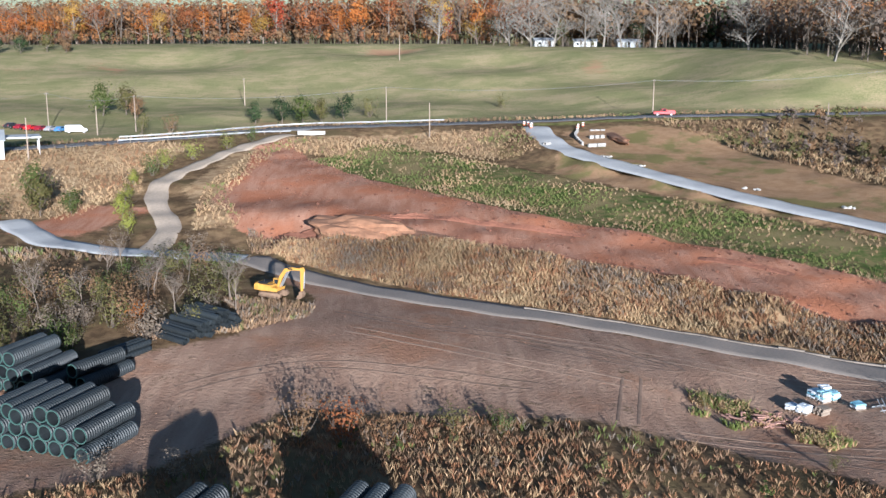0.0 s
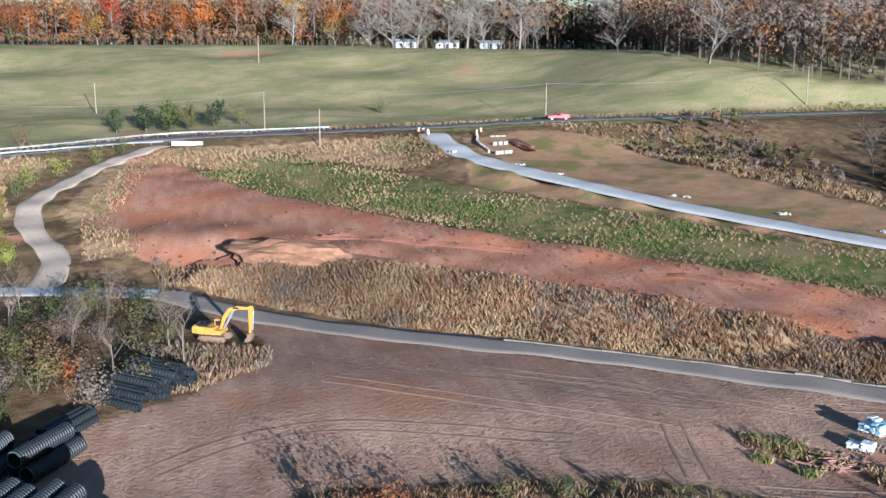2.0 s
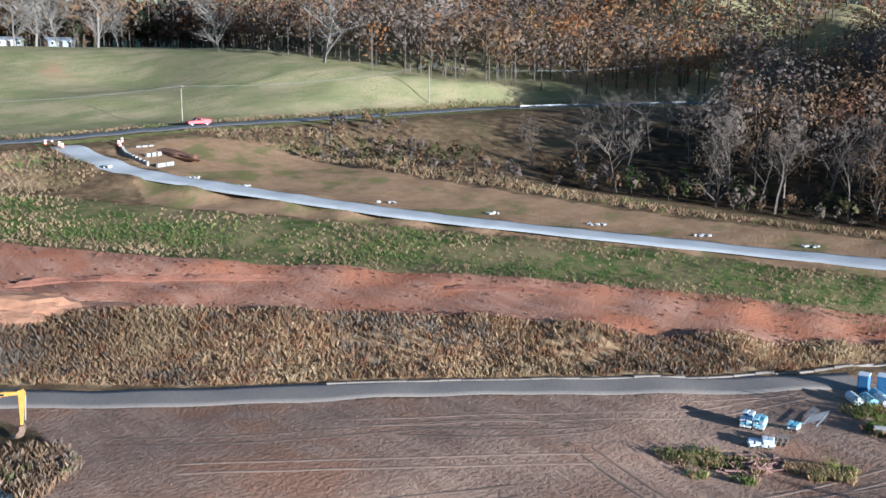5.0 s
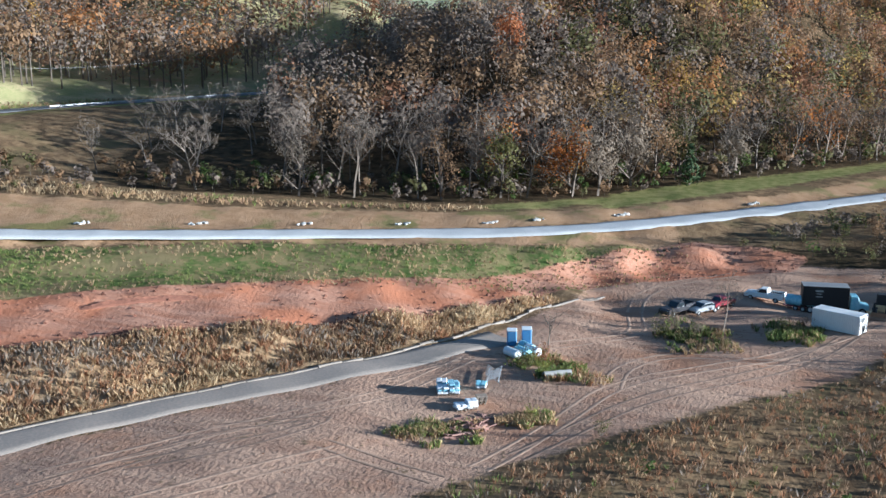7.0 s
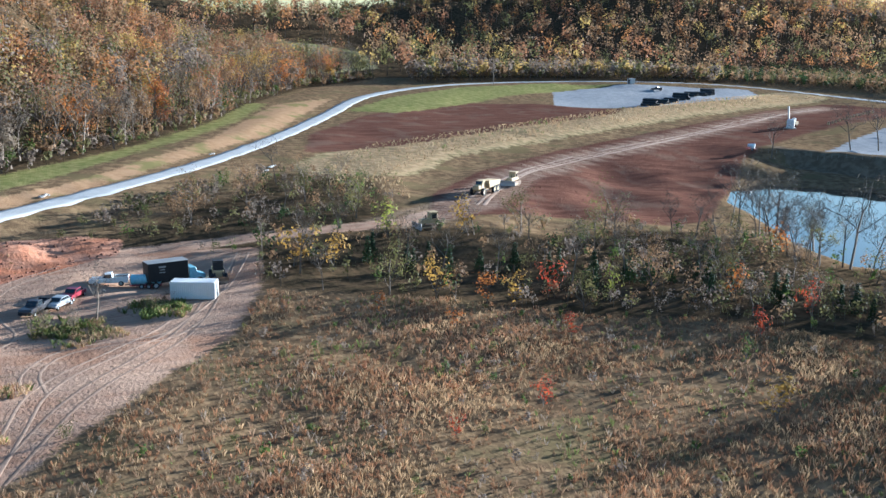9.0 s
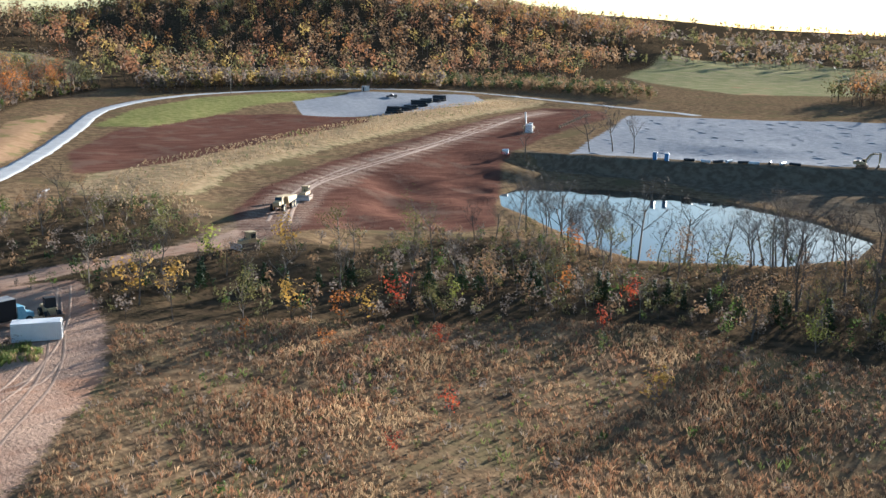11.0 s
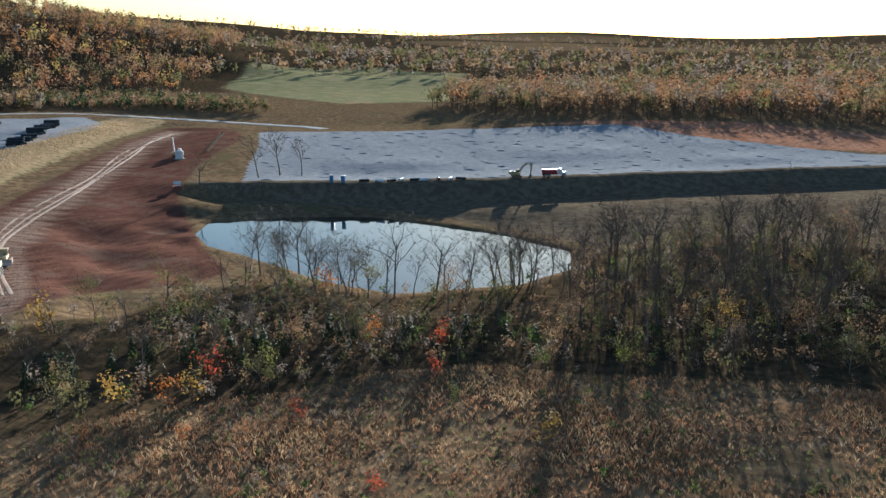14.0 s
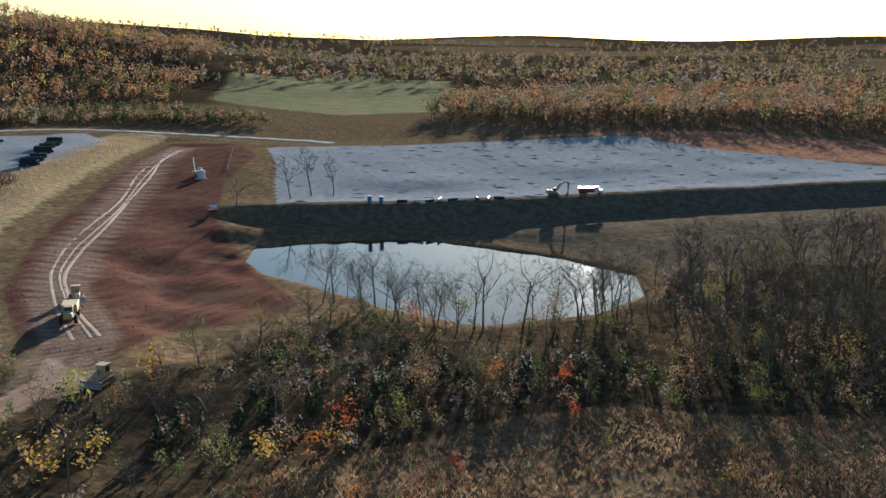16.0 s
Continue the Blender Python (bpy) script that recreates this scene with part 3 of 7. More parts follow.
def foliage(name, col, tint, through_light=0.4, random=0.25, attr=False):
    """Leaves: matt, a little light passes through; each plant a little different."""
    m = bpy.data.materials.new(name)
    m.use_nodes = True
    t = m.node_tree
    b = t.nodes["Principled BSDF"]
    b.inputs["Roughness"].default_value, b.inputs["Specular IOR Level"].default_value = 0.75, 0.2
    geo = t.nodes.new("ShaderNodeNewGeometry")
    mixc = t.nodes.new("ShaderNodeMix")
    mixc.data_type = "RGBA"
    mixc.inputs["A"].default_value, mixc.inputs["B"].default_value = (*col, 1), (*tint, 1)
    t.links.new(geo.outputs["Random Per Island"], mixc.inputs["Factor"])
    out = mixc.outputs["Result"]
    hsv = t.nodes.new("ShaderNodeHueSaturation")
    if attr:
        a = t.nodes.new("ShaderNodeAttribute")
        a.attribute_name = "tint"
        out = a.outputs["Color"]
        src = geo.outputs["Random Per Island"]
    else:
        src = t.nodes.new("ShaderNodeObjectInfo").outputs["Random"]
    val = t.nodes.new("ShaderNodeMapRange")
    val.inputs["To Min"].default_value, val.inputs["To Max"].default_value = 1 - random, 1 + random
    t.links.new(src, val.inputs["Value"])
    t.links.new(val.outputs[0], hsv.inputs["Value"])
    t.links.new(out, hsv.inputs["Color"])
    out = hsv.outputs["Color"]
    t.links.new(out, b.inputs["Base Color"])
    tr = t.nodes.new("ShaderNodeBsdfTranslucent")
    t.links.new(out, tr.inputs["Color"])
    ms = t.nodes.new("ShaderNodeMixShader")
    ms.inputs[0].default_value = through_light
    t.links.new(b.outputs[0], ms.inputs[1])
    t.links.new(tr.outputs[0], ms.inputs[2])
    t.links.new(ms.outputs[0], t.nodes["Material Output"].inputs["Surface"])
    return m


MAT_LEAF = {
    "orange": foliage("leaves_orange", (0.36, 0.115, 0.03), (0.44, 0.19, 0.05)),
    "rust": foliage("leaves_rust", (0.26, 0.085, 0.035), (0.35, 0.15, 0.06)),
    "red": foliage("leaves_red", (0.30, 0.045, 0.025), (0.38, 0.10, 0.04)),
    "yellow": foliage("leaves_yellow", (0.32, 0.19, 0.045), (0.40, 0.26, 0.065)),
    "brown": foliage("leaves_brown", (0.20, 0.12, 0.065), (0.29, 0.18, 0.095)),
    "olive": foliage("leaves_olive", (0.10, 0.10, 0.035), (0.17, 0.15, 0.055)),
    "green": foliage("leaves_green", (0.06, 0.09, 0.025), (0.12, 0.14, 0.04)),
    "dark": foliage("leaves_evergreen", (0.025, 0.045, 0.018), (0.05, 0.075, 0.028), 0.12),
    "lime": foliage("leaves_lime", (0.19, 0.22, 0.045), (0.28, 0.27, 0.06)),
    "grey": foliage("leaves_dry", (0.17, 0.135, 0.10), (0.25, 0.20, 0.15)),
}
MAT_BARK = material("bark", (0.16, 0.13, 0.105), 0.95, vary=0.3, grain=6, big=0.6, random=0.3)
MAT_PALE_BARK = material("pale_bark", (0.21, 0.19, 0.165), 0.9, vary=0.25, grain=4, big=0.5, random=0.15)
MAT_STUFF = foliage("far_leaves", (0, 0, 0), (0, 0, 0), 0.42, 0.1, True)
MAT_GRASS = foliage("dry_grass", (0, 0, 0), (0, 0, 0), 0.33, 0.16, True)


def tubes(segs, sides=4):
    """Tapered limbs from rows of p0, p1, r0, r1."""
    s = np.array([[*a, *b, c, d] for a, b, c, d in segs])
    p0, p1, r0, r1 = s[:, :3], s[:, 3:6], s[:, 6], s[:, 7]
    ax = p1 - p0
    ax /= np.linalg.norm(ax, axis=1)[:, None] + 1e-9
    u = np.cross(ax, np.where(np.abs(ax[:, 2:3]) > 0.9, [[1.0, 0, 0]], [[0, 0, 1.0]]))
    u /= np.linalg.norm(u, axis=1)[:, None] + 1e-9
    w = np.cross(ax, u)
    v = []
    for p, r in ((p0, r0), (p1, r1)):
        for k in range(sides):
            a = 2 * math.pi * k / sides
            v.append(p + (u * math.cos(a) + w * math.sin(a)) * r[:, None])
    v = np.stack(v, 1).reshape(-1, 3)
    i = np.arange(len(s))[:, None] * 2 * sides
    k = np.arange(sides)[None, :]
    f = np.stack([i + k, i + (k + 1) % sides, i + sides + (k + 1) % sides, i + sides + k], 2).reshape(-1, 4)
    return v, f


def limbs(r, h, spread=0.9, levels=3, kids=3, lean=0.05, first=0.3, upright=0.35, thick=0.022):
    """A trunk that forks again and again; returns limb rows and the tips."""
    segs, tips = [], []

    def grow(p, d, length, rad, level):
        q = p
        n = 3 if level == 0 else (2 if level == 1 else 1)
        for k in range(n):
            d = d + r.normal(0, 0.10 + 0.05 * level, 3)
            d /= np.linalg.norm(d)
            e = q + d * length / n
            segs.append((q, e, rad * (1 - 0.55 * k / n), rad * (1 - 0.55 * (k + 1) / n)))
            q = e
            if level < levels and (level > 0 or k > 0 or first < 0.25):
                for _ in range(kids if level == 0 else kids - 1):
                    a = r.uniform(0, 2 * math.pi)
                    side = np.array([math.cos(a), math.sin(a), upright + r.uniform(-0.2, 0.3)]) * spread + d * 0.5
                    side /= np.linalg.norm(side)
                    grow(q - d * length / n * r.uniform(0, 0.6), side, length * r.uniform(0.42, 0.66), rad * 0.42 * (1 - 0.4 * k / n), level + 1)
        tips.append(q)
    grow(np.array([0, 0, -0.3]), np.array([r.normal(0, lean), r.normal(0, lean), 1.0]), h * 0.82, h * thick, 0)
    return segs, np.array(tips)


def leaf_cards(r, centres, spread, n, size):
    """Small bent leaf clumps, each of two triangles, strewn round the centres and facing outward."""
    mid_c = centres.mean(0)
    off = r.normal(0, 1, (n, 3))
    c = centres[r.integers(0, len(centres), n)] + off * np.asarray(spread)
    whole = c - mid_c
    whole /= np.linalg.norm(whole, axis=1)[:, None] + 1e-9
    face = whole * 1.3 + 0.45 * off / (np.linalg.norm(off, axis=1)[:, None] + 1e-9) + r.normal(0, 0.28, (n, 3)) + [0, 0, 0.2]
    face /= np.linalg.norm(face, axis=1)[:, None] + 1e-9
    a = np.cross(face, r.normal(0, 1, (n, 3)))
    a /= np.linalg.norm(a, axis=1)[:, None] + 1e-9
    b = np.cross(face, a)
    s = size * r.uniform(0.5, 1.3, n)[:, None]
    v = np.stack([c - a * s, c - b * s * 0.7, c + a * s, c + b * s * 0.7 - face * s * 0.3], 1).reshape(-1, 3)
    f = np.arange(n)[:, None] * 4 + np.arange(4)[None, :]
    return v, f


def leafy(seed, h, n=760, size=0.21, wide=1.0):
    r = np.random.default_rng(seed)
    segs, tips = limbs(r, h, 0.95 * wide, 2, 3, first=0.2)
    keep = tips[tips[:, 2] > h * 0.18]
    top = np.concatenate([keep, keep + r.normal(0, 0.06 * h, keep.shape)])
    return tubes(segs, 3), leaf_cards(r, top, h * 0.06, n, size * h / 12)


def bare(seed, h, levels=3, wide=0.9, kids=3):
    r = np.random.default_rng(seed)
    segs, tips = limbs(r, h, wide, levels, kids, upright=0.55)
    v, f = tubes(segs, 3)
    m = len(tips) * 5
    p = tips.repeat(5, 0) - [0, 0, 0.01 * h]
    d = r.normal(0, 1, (m, 3)) + [0, 0, 0.7]
    d /= np.linalg.norm(d, axis=1)[:, None]
    e = p + d * (h * r.uniform(0.05, 0.11, m))[:, None]
    s = np.cross(d, [0.3, 0.9, 0.2]) * h * 0.0022
    tv = np.stack([p - s, p + s, e + s * 0.4, e - s * 0.4], 1).reshape(-1, 3)
    return (np.concatenate([v, tv]), np.concatenate([f, len(v) + np.arange(m)[:, None] * 4 + np.arange(4)[None, :]])), leaf_cards(r, tips, h * 0.05, 90, 0.07 * h / 10)


def oak(seed, h, n=900):
    """A tall broadleaf tree, its crown of several rounded masses reaching low."""
    r = np.random.default_rng(seed)
    segs, tips = limbs(r, h * 0.95, 0.8, 2, 3, first=0.2)
    c = r.normal(0, 1, (34, 3))
    c /= np.linalg.norm(c, axis=1)[:, None]
    c = c * [0.27 * h, 0.27 * h, 0.40 * h] * r.uniform(0.5, 1.0, (34, 1)) + [0, 0, 0.56 * h]
    c[:, :2] *= (1.15 - 0.55 * np.clip(c[:, 2:3] / h, 0, 1))
    v, f = leaf_cards(r, c, h * 0.05, n, 0.23 * h / 12)
    v[:, 2] = np.maximum(v[:, 2], 0.05)
    return tubes(segs, 3), (v, f)


def spreading(seed, h):
    """An old pale tree, leafless, whose heavy limbs spread wide."""
    r = np.random.default_rng(seed)
    segs, tips = limbs(r, h, 1.35, 3, 4, first=0.2, upright=0.5, thick=0.026)
    v, f = tubes(segs, 3)
    m = len(tips) * 4
    p = tips.repeat(4, 0)
    d = r.normal(0, 1, (m, 3)) + [0, 0, 0.5]
    d /= np.linalg.norm(d, axis=1)[:, None]
    e = p + d * (h * r.uniform(0.04, 0.09, m))[:, None]
    s = np.cross(d, [0.3, 0.9, 0.2]) * h * 0.003
    tv = np.stack([p - s, p + s, e + s * 0.4, e - s * 0.4], 1).reshape(-1, 3)
    return (np.concatenate([v, tv]), np.concatenate([f, len(v) + np.arange(m)[:, None] * 4 + np.arange(4)[None, :]])), leaf_cards(r, tips, h * 0.05, 160, 0.07 * h / 10)


def bushy(seed, h, n=850):
    """A dense round tree, leafy almost to the ground."""
    r = np.random.default_rng(seed)
    segs, tips = limbs(r, h * 0.9, 0.9, 2, 3, first=0.1)
    c = r.normal(0, 1, (40, 3))
    c /= np.linalg.norm(c, axis=1)[:, None]
    c = c * [0.30 * h, 0.30 * h, 0.40 * h] * r.uniform(0.55, 1.05, (40, 1)) + [0, 0, 0.48 * h]
    v, f = leaf_cards(r, c, h * 0.065, n, 0.27 * h / 9)
    v[:, 2] = np.maximum(v[:, 2], 0.05)
    return tubes(segs, 3), (v, f)


def cedar(seed, h, n=420):
    r = np.random.default_rng(seed)
    z = r.uniform(0.05, 1, n) ** 1.2
    a = r.uniform(0, 2 * math.pi, n)
    rad = (1 - z) * h * 0.26 * r.uniform(0.6, 1.1, n) * (1 + 0.25 * np.sin(a * 3 + z * 9))
    pts = np.stack([rad * np.cos(a), rad * np.sin(a), z * h], 1)
    return tubes([(np.array([0, 0, -0.3]), np.array([0, 0, h * 0.9]), h * 0.02, h * 0.004)]), leaf_cards(r, pts, 0.03 * h, n, 0.42 * h / 9)


def shrub(seed, h, n=420, size=0.125):
    r = np.random.default_rng(seed)
    segs, tips = [], []
    for _ in range(9):
        a, out = r.uniform(0, 2 * math.pi), r.uniform(0.15, 0.75)
        p = np.array([math.cos(a) * 0.1, math.sin(a) * 0.1, -0.1])
        for k in range(3):
            q = p + np.array([math.cos(a) * out * h * 0.3, math.sin(a) * out * h * 0.3, h * 0.33 * (1.1 - 0.3 * out)]) + r.normal(0, 0.05 * h, 3)
            segs.append((p, q, h * 0.012 * (1 - k / 3.5), h * 0.012 * (1 - (k + 1) / 3.5)))
            p = q
            tips.append(q)
    return tubes(segs, 3), leaf_cards(r, np.array(tips), h * 0.13, n, size * h / 3)


KITS = {"leafy": [leafy(11 + k, 12, wide=0.85 + 0.12 * k) for k in range(5)],
        "bare": [bare(31 + k, 12, wide=0.7 + 0.1 * k) for k in range(4)],
        "oak": [oak(131 + k, 12) for k in range(4)],
        "spreading": [spreading(151 + k, 12) for k in range(3)],
        "bushy": [bushy(111 + k, 9) for k in range(3)],
        "cedar": [cedar(51 + k, 8) for k in range(2)],
        "shrub": [shrub(71 + k, 3) for k in range(4)],
        "sapling": [leafy(91 + k, 4.5, 170, 0.62, 0.55) for k in range(3)]}
SIZE = {"oak": 12, "spreading": 12, "bushy": 9, "leafy": 12, "bare": 12, "cedar": 8, "shrub": 3, "sapling": 4.5}
MESHES = {}
WORDS = {"orange": "orange", "rust": "rust-brown", "red": "dark red", "yellow": "golden yellow", "brown": "dry brown", "olive": "dull olive", "green": "green", "dark": "dark green", "lime": "yellow-green", "grey": "grey-brown"}
KIND = {"leafy": ("autumn_tree", "broadleaf tree with {} autumn leaves", "tree"), "bare": ("bare_tree", "nearly leafless tree with fine {} twigs", "tree"),
        "oak": ("autumn_tree", "tall full-crowned tree with {} autumn leaves", "tree"), "spreading": ("bare_tree", "old wide-limbed tree, leafless, with pale bark", "tree"),
        "bushy": ("bushy_tree", "dense round tree with {} leaves", "tree"),
        "cedar": ("cedar_tree", "dense conical {} evergreen cedar", "tree"), "shrub": ("shrub", "tangled low shrub with {} leaves", "shrub"),
        "sapling": ("sapling", "slender young tree with {} leaves", "sapling")}


def plant(kit, colour, x, y, h, pale=False, group=""):
    """One tree or shrub: an empty at its foot with trunk and crown."""
    k = int(rng.integers(len(KITS[kit])))
    for part_name in (0, 1):
        key = (kit, k, part_name, colour if part_name else pale)
        if key not in MESHES:
            v, f = KITS[kit][k][part_name]
            MESHES[key] = np_mesh(KIND[kit][0], v, f, MAT_LEAF[colour] if part_name else (MAT_PALE_BARK if pale else MAT_BARK))
    name, label, cat = KIND[kit]
    e = new(name)
    e.empty_display_size = 0.3
    s = h / SIZE[kit]
    e.matrix_basis = Matrix.LocRotScale((x, y, at(x, y)), Euler((0, 0, rng.uniform(0, 6.28))), (s * rng.uniform(0.85, 1.15), s * rng.uniform(0.85, 1.15), s))
    for part_name, key in (("trunk", (kit, k, 0, pale)), ("crown", (kit, k, 1, colour))):
        new(part_name, MESHES[key]).parent = e
    return tagged(e, label.format(WORDS[colour]), cat, group)


def strew(poly, spacing, keep=None):
    """Places in a polygon, no two nearer than about the spacing."""
    p = np.array([q[:2] for q in poly], float)
    lo, hi = p.min(0), p.max(0)
    xs, ys = np.meshgrid(np.arange(lo[0], hi[0], spacing), np.arange(lo[1], hi[1], spacing))
    xs, ys = xs.ravel() + rng.uniform(-0.45, 0.45, xs.size) * spacing, ys.ravel() + rng.uniform(-0.45, 0.45, ys.size) * spacing
    d = inside(xs, ys, p)
    ok = d > 0
    if keep is not None:
        ok &= keep(xs, ys)
    return xs[ok], ys[ok], d[ok]


PALETTE = {"orange": (0.34, 0.165, 0.065), "rust": (0.26, 0.13, 0.07), "yellow": (0.37, 0.26, 0.085), "brown": (0.23, 0.145, 0.08), "olive": (0.13, 0.12, 0.05), "grey": (0.19, 0.15, 0.12), "dark": (0.035, 0.055, 0.022), "green": (0.08, 0.11, 0.03)}


def thicket(name, xs, ys, hs, cols, label, n=90, size=0.6, category="woods"):
    """Many far plants in one mesh: each a short stem and a ragged crown of small leaf clumps."""
    zs = height(xs, ys)
    vs, fs, tint, base = [], [], [], 0
    for x, y, z, h, c in zip(xs, ys, zs, hs, cols):
        wide = h * rng.uniform(0.26, 0.36)
        m = 9
        cen = rng.normal(0, 1, (m, 3))
        cen /= np.linalg.norm(cen, axis=1)[:, None]
        cen = cen * [wide * 0.8, wide * 0.8, h * 0.28] + [0, 0, h * 0.6]
        v, f = leaf_cards(rng, cen, [wide * 0.26, wide * 0.26, h * 0.10], n, size * h / 12)
        v[:, 2] = np.maximum(v[:, 2], 0.1)
        tv, tf = tubes([(np.array([0, 0, -0.5]), np.array([0, 0, h * 0.7]), h * 0.014, h * 0.006), (np.array([0, 0, h * 0.35]), np.array([wide * 0.6, 0, h * 0.8]), h * 0.007, h * 0.002), (np.array([0, 0, h * 0.3]), np.array([-wide * 0.5, wide * 0.4, h * 0.75]), h * 0.007, h * 0.002)], 3)
        vs += [tv + [x, y, z], v + [x, y, z]]
        fs += [tf + base, f + base + len(tv)]
        tint += [np.tile([0.15, 0.125, 0.10, 1], (len(tv), 1)), np.tile([*c, 1], (len(v), 1)) * np.append(rng.uniform(0.9, 1.1, (len(v) // 4, 1)).repeat(4, 0).repeat(3, 1), np.ones((len(v), 1)), 1)]
        base += len(tv) + len(v)
    ob = new(name, np_mesh(name, np.concatenate(vs), np.concatenate(fs), MAT_STUFF, False, {"tint": np.concatenate(tint)}))
    return tagged(ob, label, category, kind="stuff")


def pick(n, weights):
    keys = list(weights)
    p = np.array([weights[k] for k in keys], float)
    return [keys[i] for i in rng.choice(len(keys), n, p=p / p.sum())]


def off_roads(x, y):
    return np.minimum(distance(x, y, HIGHWAY) - 9, np.minimum(distance(x, y, GRAVEL) - 8, distance(x, y, HAUL) - 5)) > 0


# woods on the eastern slope: an edge of thin bare growth, then coloured crowns
wx, wy, wd = strew(WOODS_EAST, 7.6, off_roads)
foot_d = distance(wx, wy, WOODS_FOOT)
near = (foot_d < 27) | (wy > 0.62 * wx + 88)
# greys for the north end: bare twigs, and hillside shade put into the colour
bare_shade_mix = {"grey": 8, "brown": 4, "olive": 1, "rust": 0.5}
mixed = {"orange": 1.6, "rust": 1.6, "brown": 5, "grey": 6, "yellow": 1.4, "olive": 4, "dark": 0.8}
for x, y, d in zip(wx[near], wy[near], foot_d[near]):
    c = pick(1, mixed if y < 125 else bare_shade_mix)[0]
    if y > 0.62 * x + 88:
        if rng.random() < 0.6:
            plant("bare", "grey", x, y, rng.uniform(6, 11), group="trees of the hillside woods")
    elif d < 11 or rng.random() < (0.42 if y < 125 else 0.8):
        plant("bare", "grey" if rng.random() < 0.7 else "brown", x, y, rng.uniform(6, 9) if d < 11 else rng.uniform(9, 14), group="trees of the hillside woods")
    elif c == "dark":
        plant("cedar", "dark", x, y, rng.uniform(7, 11), group="trees of the hillside woods")
    else:
        plant("oak" if rng.random() < 0.45 else "leafy", c, x, y, rng.uniform(11, 17), group="trees of the hillside woods")
# crowns north of the line go grey-brown, painting the shade that lies there
cols = [PALETTE[pick(1, {"orange": 2, "rust": 2.4, "brown": 6, "grey": 4, "yellow": 1.4, "olive": 3.5} if y < 0.62 * x + 10 else {"grey": 6, "brown": 4, "rust": 0.6})[0]] for x, y in zip(wx[~near], wy[~near])]
thicket("woods_hillside", wx[~near], wy[~near], rng.uniform(12, 19, (~near).sum()), cols, "mixed autumn woods covering the steep hillside", 210, 0.38)
ux, uy, ud = strew(WOODS_EAST, 3.6, lambda x, y: off_roads(x, y) & (distance(x, y, WOODS_FOOT) < 30))
thicket("undergrowth_hillside", ux, uy, rng.uniform(1.5, 4.5, len(ux)), [PALETTE[c] for c in pick(len(ux), {"olive": 4, "brown": 4, "grey": 4, "green": 2})], "grey-brown scrub along the foot of the woods", 34, 1.5, "scrub")

# woods beyond the pasture
wx, wy, wd = strew(WOODS_NORTH_EAST, 8.0, off_roads)
cols = [PALETTE[c] for c in pick(len(wx), {"grey": 6, "brown": 5, "rust": 2, "orange": 0.8})]
thicket("woods_north_east", wx, wy, rng.uniform(16, 24, len(wx)), cols, "dark leafless woods behind the pasture", 110, 0.42)
ROW = [(-320, 560), (-240, 512), (-165, 487), (-60, 462), (0, 437), (20, 425), (60, 470), (120, 520), (0, 590), (-240, 640), (-330, 660)]
wx, wy, wd = strew(ROW, 9)
front = wd < 9
ex, ey, ed = strew([(-320, 555), (-240, 507), (-165, 482), (-60, 457), (0, 432), (20, 421), (26, 428), (2, 441), (-60, 466), (-165, 491), (-240, 516), (-320, 565)], 3.4)
thicket("undergrowth_pasture", ex, ey, rng.uniform(3, 8, len(ex)), [PALETTE[c] for c in pick(len(ex), {"rust": 3, "brown": 5, "olive": 2, "orange": 2})], "brown and rust undergrowth along the pasture", 34, 1.3, "scrub")
for x, y in zip(wx[front], wy[front]):
    plant("oak" if rng.random() < 0.8 else "bare", pick(1, {"orange": 6, "rust": 4, "red": 0.8, "yellow": 0.8, "brown": 1.5})[0], x, y, rng.uniform(17, 26), group="trees along the pasture")
thicket("woods_north", wx[~front], wy[~front], rng.uniform(19, 26, (~front).sum()), [PALETTE[c] for c in pick((~front).sum(), {"orange": 4, "rust": 4, "brown": 3})], "orange and rust autumn woods above the pasture", 90, 0.5)
wx, wy, wd = strew([(22, 425), (40, 412), (104, 406), (140, 400), (190, 520), (60, 520)], 7.5)
thicket("woods_behind_houses", wx, wy, rng.uniform(17, 25, len(wx)), [PALETTE[c] for c in pick(len(wx), {"grey": 4, "brown": 4, "rust": 2, "dark": 1})], "brown woods behind the small houses", 100)

# southern hill, tree lines and distance
wx, wy, wd = strew([(430, -110), (470, -210), (440, -340), (420, -420), (480, -540), (540, -600), (560, -680), (660, -830), (900, -960), (1200, -1000), (1150, -300), (800, -60), (590, -20), (560, -60)], 15.5, lambda x, y: inside(x, y, CLEARING) < -4)
thicket("woods_south_hill", wx, wy, rng.uniform(13, 20, len(wx)), [PALETTE[c] for c in pick(len(wx), {"orange": 2, "rust": 3, "brown": 6, "yellow": 1.5, "olive": 3})], "autumn woods on the long southern ridge", 75, 0.6)
wx, wy, wd = strew([(175, -390), (130, -405), (40, -430), (-120, -360), (-330, -330), (-420, -620), (-100, -640), (120, -640), (260, -500), (240, -420)], 10)
thicket("woods_south", wx, wy, rng.uniform(13, 19, len(wx)), [PALETTE[c] for c in pick(len(wx), {"orange": 0.8, "rust": 1.5, "brown": 6, "olive": 3.5, "grey": 2})], "broad belt of autumn woods beyond the gravel pad", 90, 0.55)
ang, rad = rng.uniform(1.75, 4.1, 5200), 760 * (2900 / 760) ** rng.uniform(0, 1, 5200)
fx, fy = rad * np.sin(ang), rad * np.cos(ang)
grove = wave(fx, fy, 170, 3) + 0.5 * wave(fx, fy, 60, 5) > -0.55
fx, fy = fx[grove], fy[grove]
